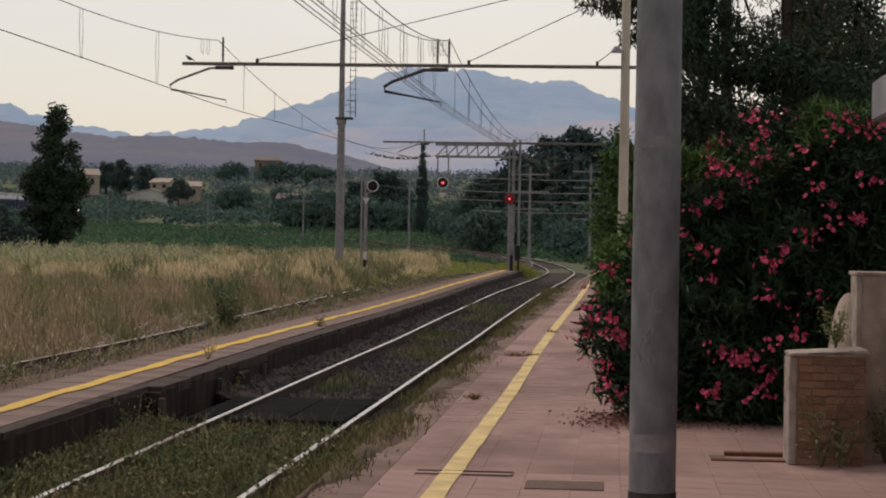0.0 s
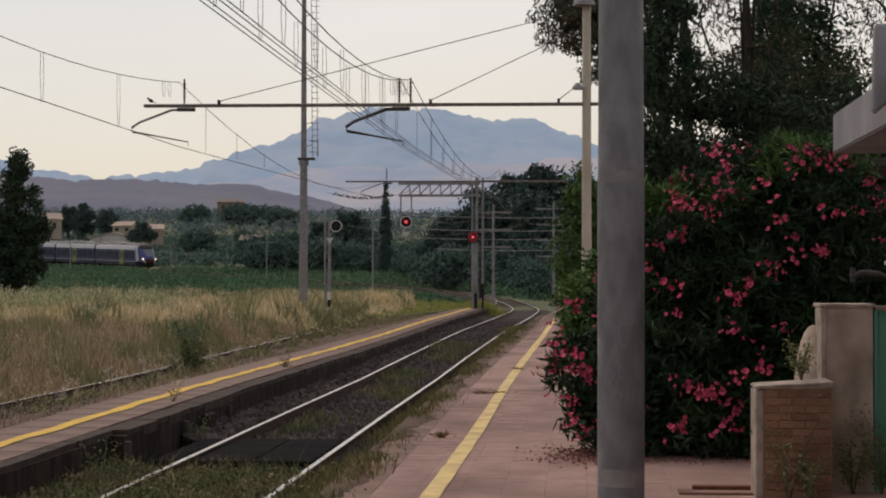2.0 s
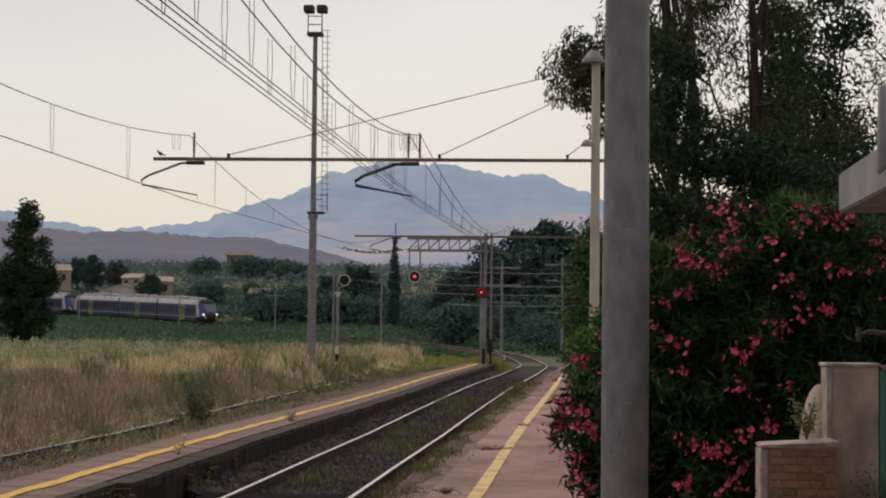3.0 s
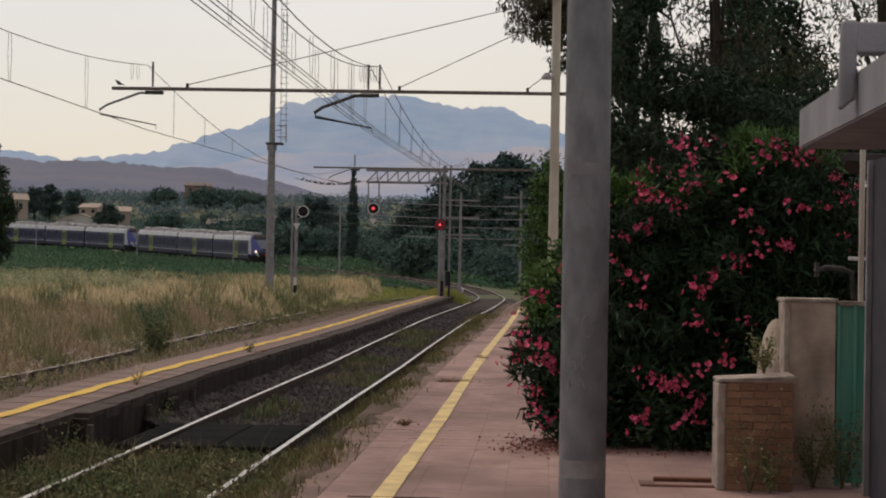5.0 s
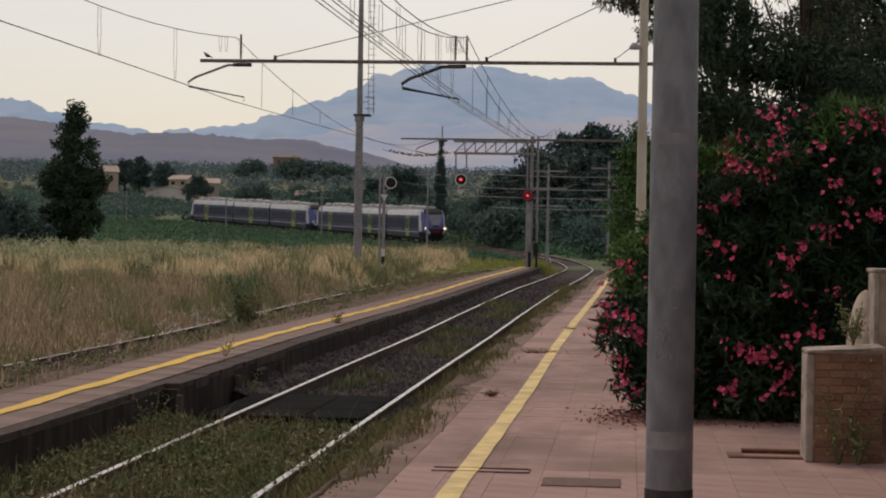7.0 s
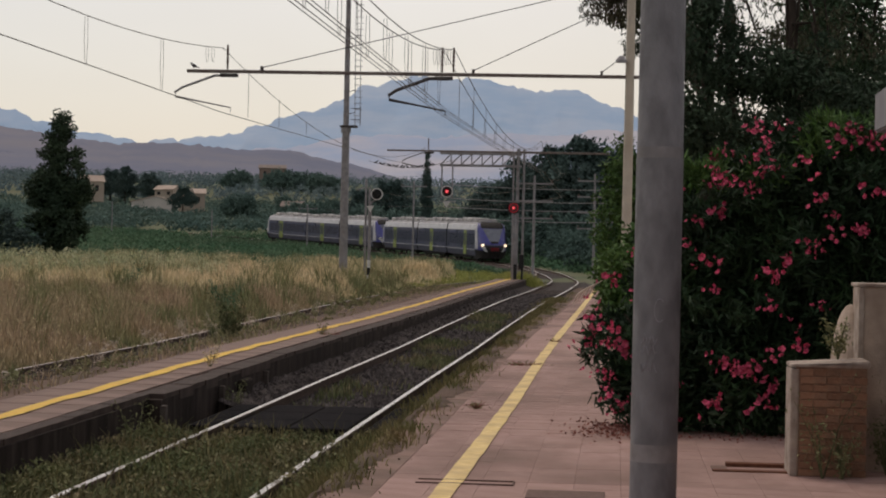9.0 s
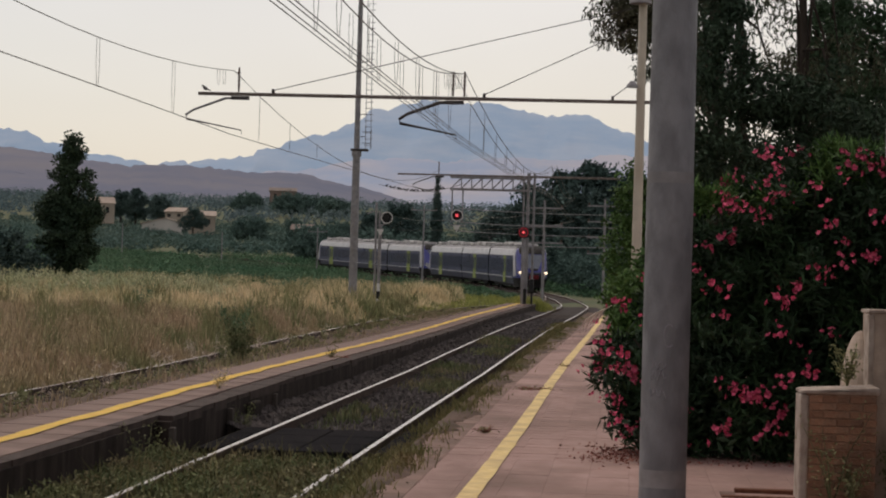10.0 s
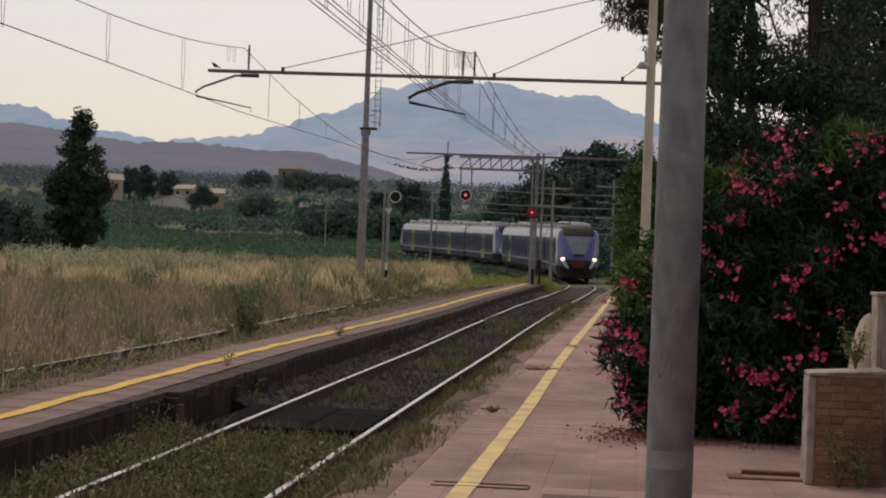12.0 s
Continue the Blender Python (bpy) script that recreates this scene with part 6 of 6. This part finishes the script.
    # tufts by the island's end
    p = spread(4200, -5.7, -3.95, 94.6, 101)
    p[:, 0] += rng.normal(0, 0.25, len(p))
    p[:, 2] = 0.25
    blades("island_end_grass", p, rng.uniform(0.15, 0.85, len(p)) * np.clip(1.25 - np.abs(p[:, 0] + 4.9) * 0.6, 0.3, 1), np.full(len(p), 0.03), M["yellow_grass"], 0.5, rng, label="yellow-green grass at the island's end", category="grass")
    # soil and dry bits along the platform edge
    n = 1100
    y = 11 + 50 * rng.uniform(0, 1, n) ** 1.5
    q = np.stack([-1.93 + np.abs(rng.normal(0, 0.09, n)) * (1 + 0.8 * np.sin(y * 1.7)), y, np.full(n, 0.312)], -1)
    v, f = leaf_cards(q, 0.028, 0.01, rng, 0.0)
    v[:, 2] = np.maximum(v[:, 2], 0.307)
    tagged(array_mesh("edge_litter", v, f, M["soil"]), "dry bits and soil along the platform edge", "litter", kind="stuff")
    # loose ballast stones
    n = 15000
    y = 24.6 + 60 * rng.uniform(0, 1, n) ** 1.6
    x = rng.uniform(-4.8, -2.05, n)
    c = np.stack([x + np.array([bend(q) for q in y]), y, np.interp(x, [-4.85, -4.3], [0.05, -0.165]) + np.interp(y, [40, 70], [0, 0.3])], -1)
    oct_v = np.array([(1, 0, 0), (0, 1, 0), (-1, 0, 0), (0, -1, 0), (0, 0, 1), (0, 0, -1)], float)
    oct_f = np.array([(0, 1, 4), (1, 2, 4), (2, 3, 4), (3, 0, 4), (1, 0, 5), (2, 1, 5), (3, 2, 5), (0, 3, 5)])
    s = rng.uniform(0.02, 0.05, (n, 1, 3)) * rng.uniform(0.7, 1.3, (n, 6, 1))
    v = c[:, None] + oct_v * s
    f = (np.arange(n)[:, None, None] * 6 + oct_f).reshape(-1, 3)
    tagged(array_mesh("ballast_stones", v.reshape(-1, 3), [f], M["stone"]), "loose grey ballast stones between the rails", "gravel", kind="stuff")
    # single weeds
    for at, h, k, seed, m in (((-11.0, 57, -0.3), 1.2, 20, 1, "scrub"), ((-8.15, 42.9, -0.1), 1.0, 30, 2, "grass"), ((-8.3, 41.7, -0.1), 0.75, 10, 3, "grass"), ((-5.3, 36.7, 0.31), 0.3, 4, 4, "edge_weed"), ((-5.3, 26.5, 0.31), 0.3, 5, 5, "straw"),
                              ((1.58, 15.36, 0.3), 0.85, 5, 6, "tuft"), ((1.72, 15.33, 0.3), 0.4, 7, 7, "tuft"), ((2.32, 15.75, 0.3), 0.75, 14, 8, "grass"), ((2.1, 15.75, 0.3), 0.45, 12, 9, "grass"), ((1.72, 15.8, 1.18), 0.3, 9, 10, "tuft"),
                              ((-4.7, 24.9, -0.2), 0.5, 7, 11, "grass"), ((-4.6, 19.5, -0.2), 0.6, 9, 12, "grass"), ((-18.9, 78, -0.2), 1.4, 20, 13, "scrub"), ((-17.7, 113, -0.1), 1.5, 26, 14, "scrub"), ((-26.5, 118, -0.1), 1.6, 30, 15, "scrub"), ((-25.0, 119, -0.1), 1.7, 30, 16, "scrub"), ((-28.2, 118, -0.1), 1.5, 30, 17, "scrub"), ((-12.2, 62, -0.25), 1.0, 14, 18, "tuft")):
        weed_plant(at, h, k, seed, m)
    for at, w, seed in (((-1.39, 20.9, 0.301), 0.15, 1), ((-1.36, 28.45, 0.301), 0.16, 2), ((-1.2, 28.6, 0.309), 0.28, 3), ((-1.05, 36.0, 0.31), 0.14, 4), ((-5.2, 36.9, 0.3), 0.3, 5)):
        dead_twig(at, w, seed)


def dead_twig(at, w, seed):
    """A dried plant lying flat on the paving."""
    r = random.Random(seed)
    root = thing("dead_twig", "dried brown plant lying flat on the paving", "twig", at, "dead twigs")
    bm = bmesh.new()
    for k in range(14):
        a, l = r.uniform(0, 6.28), w * r.uniform(0.4, 1.0)
        e = (math.cos(a) * l, math.sin(a) * l * 0.7, r.uniform(0.01, 0.1))
        tube(bm, [(0, 0, 0.01), (e[0] * 0.5, e[1] * 0.5, 0.05), e], [0.007, 0.005, 0.002], 4)
    part("stems", bm, M["litter"], root)
    g = np.random.default_rng(seed)
    v, f = leaf_cards(np.stack([g.normal(0, w * 0.4, 60), g.normal(0, w * 0.25, 60), g.uniform(0.01, 0.07, 60)], -1), 0.05, 0.012, g, 0.0)
    v[:, 2] = np.maximum(v[:, 2], 0.006)
    array_mesh("dry_leaves", v, f, M["edge_weed"], root)


def make_trees():
    # tall ragged tree in the field
    tree("field_tree", (-36.3, 130, 0.2), "tall ragged dark tree in the field", [(0, 0, 3.0, 2.1, 1.8, 2.2), (-0.6, 0, 5.2, 1.5, 1.4, 1.6), (0.9, 0, 5.0, 1.2, 1.2, 1.5), (-0.3, 0, 7.4, 1.05, 1.0, 1.5), (0.1, 0, 9.1, 0.6, 0.6, 1.0), (1.1, 0, 7.0, 0.5, 0.5, 0.8)],
         8.5, 0.22, 0.42, 380, 55, (0.3, 0.12), M["leaf_dark"], 90)
    tree("field_bush", (-40.2, 128, 0.2), "rounded green bush beside the tall tree", [(0, 0, 1.9, 2.2, 1.5, 2.1), (-2.4, 0, 2.1, 2.2, 1.5, 2.3), (1.7, 0, 1.3, 1.6, 1.2, 1.4), (-1.0, 0, 3.2, 1.4, 1.2, 1.1)], 2.2, 0.12, 0.42, 260, 50, (0.3, 0.14), M["leaf_hazed"], 91, category="bush")
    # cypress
    tree("cypress_tree", (-26.4, 280, 2.0), "slim dark pointed cypress tree", [(0, 0, 3.5, 0.95, 0.95, 3.0), (0, 0, 6.5, 0.85, 0.85, 2.6), (0, 0, 9.2, 0.62, 0.62, 2.0), (0, 0, 11.2, 0.36, 0.36, 1.5), (0, 0, 12.6, 0.14, 0.14, 0.9)], 11.5, 0.2, 0.27, 380, 45, (0.26, 0.1), M["leaf_hazed"], 92, droop=-1.0)
    # dark trees beyond the curve
    proto = {}
    shapes = [[(0, 0, 4.6, 3.0, 2.6, 2.2), (-1.8, 0, 3.6, 2.0, 1.8, 1.8), (1.9, 0, 4.0, 2.1, 1.9, 1.8), (0.3, 0, 6.2, 1.8, 1.6, 1.2)],
              [(0, 0, 3.6, 2.6, 2.4, 2.4), (0.6, 0, 5.8, 2.0, 1.8, 1.8), (-1.2, 0, 5.0, 1.6, 1.5, 1.5), (0.2, 0, 7.2, 1.1, 1.0, 1.0)],
              [(0, 0, 2.2, 2.8, 2.4, 1.8), (1.6, 0, 1.8, 2.0, 1.8, 1.4), (-1.7, 0, 2.0, 1.8, 1.6, 1.5)]]
    rr = random.Random(12)
    spots = [(-10.2, 216, 1, 1.38), (-6.6, 208, 1, 1.52), (-3.6, 203, 1, 1.62), (-0.8, 202, 0, 1.66), (-11, 206, 2, 1.3), (-6, 199, 2, 1.4), (-2.5, 197, 2, 1.4), (2, 196, 2, 1.4), (-13.6, 213, 2, 1.2), (-13.6, 226, 0, 1.15), (2.8, 205, 1, 1.4), (6.3, 205, 0, 1.4), (-8.4, 206, 2, 1.0), (-2.4, 172, 2, 0.9), (0.8, 160, 2, 0.85), (3.6, 158, 2, 1.0),
             (-16, 240, 2, 1.1), (-19, 250, 2, 1.0), (6.5, 170, 0, 1.1), (9, 180, 1, 1.3), (-5.0, 190, 2, 0.95), (-0.5, 166, 2, 0.8),
             (-43.5, 306, 2, 1.3), (-38.5, 304, 0, 1.1), (-34.2, 302, 0, 1.32), (-30.5, 300, 2, 1.5), (-26.5, 292, 2, 1.3), (-40.5, 300, 2, 1.2), (-24, 285, 2, 1.2), (-21, 270, 2, 1.1), (-49, 318, 2, 1.2), (-46, 300, 2, 1.5), (-36.5, 297, 2, 1.5), (-33, 295, 2, 1.3), (-52, 330, 2, 1.5),
             (-146, 594, 1, 1.5), (-138, 592, 0, 1.4), (-103, 476, 0, 1.0), (-152, 600, 0, 1.5), (-92, 560, 2, 1.3), (-84, 446, 2, 1.6), (-62, 430, 2, 1.5), (-130, 780, 2, 2.6), (-121, 790, 2, 2.4), (-150, 790, 2, 2.4), (-112, 770, 2, 2.2)]
    for x, y, k, s in spots:
        m = Matrix.Translation((x, y, float(ground_z(x, y)))) @ Matrix.Rotation(rr.uniform(0, 6.28), 4, "Z") @ Matrix.Scale(s, 4)
        if k not in proto:
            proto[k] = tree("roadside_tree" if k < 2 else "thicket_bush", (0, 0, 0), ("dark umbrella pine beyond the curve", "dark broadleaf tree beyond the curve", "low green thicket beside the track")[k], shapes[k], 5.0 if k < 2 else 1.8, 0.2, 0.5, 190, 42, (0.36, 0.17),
                            M["leaf_hazed"] if k < 2 else M["orchard"], 100 + k, group="trees beyond the curve", category="tree" if k < 2 else "bush")
            proto[k].matrix_basis = m
        else:
            c = proto[k]
            keep = c.matrix_basis.copy()
            c.matrix_basis = Matrix.Identity(4)
            copy_thing(c, m)
            c.matrix_basis = keep
    # green verge before the train and far orchards
    rng = np.random.default_rng(15)

    def mass(name, label, n, y0, y1, u0, u1, hmin, hmax, size, per, leaf, m, near=1.0):
        y = y0 + (y1 - y0) * rng.uniform(0, 1, n) ** near
        x = rng.uniform(u0, u1, n) * y
        h = rng.uniform(hmin, hmax, n)
        c = np.stack([x, y, ground_z(x, y) + h * 0.5], -1)
        r = np.stack([size * h, size * h, h * 0.55], -1)
        v, f = leaf_cards(clumps(c, r, per, rng), leaf, leaf * 0.55, rng, 0.0)
        tagged(array_mesh(name, v, f, m), label, "woodland", kind="stuff")

    s = rng.uniform(150, 430, 3600)
    side = -2.8 - 34 * rng.uniform(0, 1, 3600) ** 1.5
    pts = np.array([on_track(a, b) for a, b in zip(s, side)])
    h = rng.uniform(0.35, 1.0, 3600) * np.where(s < 215, 0.45, np.where((side > -9) & (s < 245), 0.6, 1.0))
    c = np.stack([pts[:, 0], pts[:, 1], ground_z(pts[:, 0], pts[:, 1]) + h * 0.4], -1)
    v, f = leaf_cards(clumps(c, np.stack([h * 1.3, h * 1.3, h * 0.6], -1), 40, rng), 0.3, 0.14, rng, 0.0)
    tagged(array_mesh("trackside_scrub", v, f, M["scrub"]), "dark green scrub below the railway bank", "scrub", kind="stuff")
    s = rng.uniform(165, 330, 900)
    side = 3.6 + 20 * rng.uniform(0, 1, 900) ** 1.4
    pts = np.array([on_track(a, b) for a, b in zip(s, side)])
    h = rng.uniform(0.5, 1.5, 900)
    c = np.stack([pts[:, 0], pts[:, 1], ground_z(pts[:, 0], pts[:, 1]) + h * 0.4], -1)
    v, f = leaf_cards(clumps(c, np.stack([h * 1.2, h * 1.2, h * 0.6], -1), 42, rng), 0.32, 0.15, rng, 0.0)
    tagged(array_mesh("verge_thicket", v, f, M["scrub"]), "tangled green thicket beyond the railway curve", "scrub", kind="stuff")
    mass("field_hedge", "low green hedge behind the straw field", 1500, 130, 215, -0.42, -0.13, 0.4, 1.0, 1.1, 44, 0.26, M["scrub"])
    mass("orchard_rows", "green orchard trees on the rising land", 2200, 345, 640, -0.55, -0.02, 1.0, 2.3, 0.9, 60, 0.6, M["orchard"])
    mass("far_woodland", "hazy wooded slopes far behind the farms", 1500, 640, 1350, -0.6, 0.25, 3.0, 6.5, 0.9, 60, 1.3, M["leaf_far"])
    mass("right_woodland", "wooded land behind the station trees", 250, 200, 420, -0.02, 0.45, 3.0, 7.0, 0.5, 60, 0.7, M["leaf_dark"])


def house(at, w, d, h, roof_h, wall, label, windows, rz=0, gable=False):
    x, y, z = at
    root = thing("farmhouse", label, "house", at, "farmhouses")
    root.rotation_euler[2] = radians(rz)
    bm = boxed(-w / 2, w / 2, -d / 2, d / 2, -1.5, h)
    g = [[bm.verts.new((s * w / 2, u, v)) for u, v in ((-d / 2, h), (d / 2, h), (0, h + roof_h))] for s in (-1, 1)]
    for fc in ((g[0][0], g[0][2], g[0][1]), (g[1][0], g[1][1], g[1][2]), (g[0][0], g[1][0], g[1][2], g[0][2]), (g[0][1], g[0][2], g[1][2], g[1][1])):
        bm.faces.new(fc)
    part("wall", bm, wall, root)
    bm = bmesh.new()
    e, k = 0.35, roof_h / (d / 2)
    for s in (-1, 1):  # two tiled slopes with thickness
        lo = [bm.verts.new((x, s * (d / 2 + e), h - e * k + 0.05)) for x in (-w / 2 - e, w / 2 + e)]
        hi = [bm.verts.new((x, 0, h + roof_h + 0.05)) for x in (w / 2 + e, -w / 2 - e)]
        up = bmesh.ops.extrude_face_region(bm, geom=[bm.faces.new(lo + hi)])
        bmesh.ops.translate(bm, verts=[v for v in up["geom"] if isinstance(v, bmesh.types.BMVert)], vec=(0, 0, 0.18))
    bmesh.ops.recalc_face_normals(bm, faces=bm.faces)
    part("roof", bm, M["old_roof"] if wall is M["wall_brown"] else M["roof"], root, "clay tiled roof")
    for u in (-d * 0.2, d * 0.08) if gable else ():
        part("gable_window", boxed(-w / 2 - 0.04, -w / 2 + 0.1, u - 0.45, u + 0.45, h * 0.45, h * 1.0), M["window"], root)
    for u in windows:
        win = part("window", boxed(u - 0.5, u + 0.5, -d / 2 - 0.04, -d / 2 + 0.1, h * 0.35, h * 0.75), M["window"], root)
        part("sill", boxed(u - 0.6, u + 0.6, -d / 2 - 0.12, -d / 2, h * 0.3, h * 0.35), wall, win)


def make_houses():
    house((-116.0, 505, 10.3), 6, 11.6, 1.7, 1.5, M["wall_white"], "low whitewashed gabled farmhouse with clay roof", (-2.2, 0.5, 2.4), -86, gable=True)
    house((-103.0, 486, 10.9), 6.2, 6, 3.0, 1.1, M["wall_tan"], "tan stone farmhouse with shallow roof", (-1.6, 1.4), 14)
    house((-126.5, 565, 14.6), 5.5, 6, 2.2, 1.1, M["wall_tan"], "low tan farmhouse behind trees", (-1.5, 1.5), -12)
    house((-149, 566, 14.6), 6.5, 6, 4.2, 1.6, M["wall_tan"], "tall tan farmhouse partly behind a tree", (-1, 1.2), 24)
    house((-138.2, 806, 27.9), 10.5, 8, 4.6, 1.3, M["wall_brown"], "brown stone house on the slope", (-3, 0, 3), 10)
    house((-83.5, 520, 9.7), 5.5, 5, 2.2, 1.2, M["wall_brown"], "small brown shed among the orchards", (0,))


def bird(at, s, rz, label):
    root = thing("bird", label, "bird", at, "perched birds")
    root.rotation_euler[2] = radians(rz)
    root.scale = (s, s, s)
    bm = bmesh.new()
    bmesh.ops.create_uvsphere(bm, u_segments=10, v_segments=8, radius=1, matrix=Matrix.Translation((0, 0, 0.1)) @ Matrix.Rotation(radians(-28), 4, "Y") @ Matrix.Diagonal((0.13, 0.065, 0.07, 1)))
    part("body", bm, M["feather"], root)
    bm = bmesh.new()
    bmesh.ops.create_uvsphere(bm, u_segments=8, v_segments=6, radius=0.042, matrix=Matrix.Translation((0.11, 0, 0.2)))
    part("head", bm, M["feather"], root)
    part("beak", tubed([(0.14, 0, 0.2), (0.185, 0, 0.19)], [0.014, 0.002], 5), M["black"], root)
    part("tail", tubed([(-0.09, 0, 0.06), (-0.23, 0, 0.0)], [0.03, 0.022], 6), M["feather"], root)
    for d in (-0.03, 0.03):
        part("leg", tubed([(0.02, d, 0.06), (0.02, d, 0.0)], 0.006, 4), M["black"], root)
    return root


def make_birds():
    bird((-9.87, 46.6, 6.025), 0.55, 180, "small dark bird perched on the cantilever beam")
    wire = thing("perch_wire", "thin wire with a row of perched birds", "overhead wire")
    pts = sag_wire((-13.8, 112, 6.75), (-8.8, 108, 6.7), 0.42, 14)
    part("wire", tubed(pts, 0.012, 5), M["wire"], wire)
    first = None
    rr = random.Random(3)
    for k in range(17):
        f = 0.1 + 0.72 * k / 17 + rr.uniform(-0.012, 0.012)
        i = int(f * 14)
        p = pts[i].lerp(pts[i + 1], f * 14 - i)
        if first is None:
            first = bird(tuple(p), 0.62, 0, "small dark bird perched on a wire")
        else:
            copy_thing(first, Matrix.Translation(p) @ Matrix.Rotation(rr.choice((0.0, 3.1)) + rr.uniform(-0.5, 0.5), 4, "Z"))


make_ground()
make_distance()
make_tracks()
make_catenary()
make_signals()
make_mast()
make_train()
make_column()
make_pier()
make_oleander()
make_near_trees()
make_trees()
make_houses()
make_birds()
make_grass()
make_platforms()


def motions():
    """The six cars follow the track's curve one behind the other."""
    for car, back, length in CARS:
        rows = []
        for k in range(25):
            t = k * 0.5
            s = head_of_train(t) + back
            a, b = on_track(s - length * 0.33), on_track(s + length * 0.33)
            d = a - b
            m = Matrix.Translation((a + b) / 2) @ Matrix.Rotation(math.atan2(d.y, d.x) - math.pi / 2, 4, "Z") @ Matrix.Rotation(math.atan2(d.z, math.hypot(d.x, d.y)), 4, "X")
            rows.append((t, m))
        walk(car, rows)


motions()
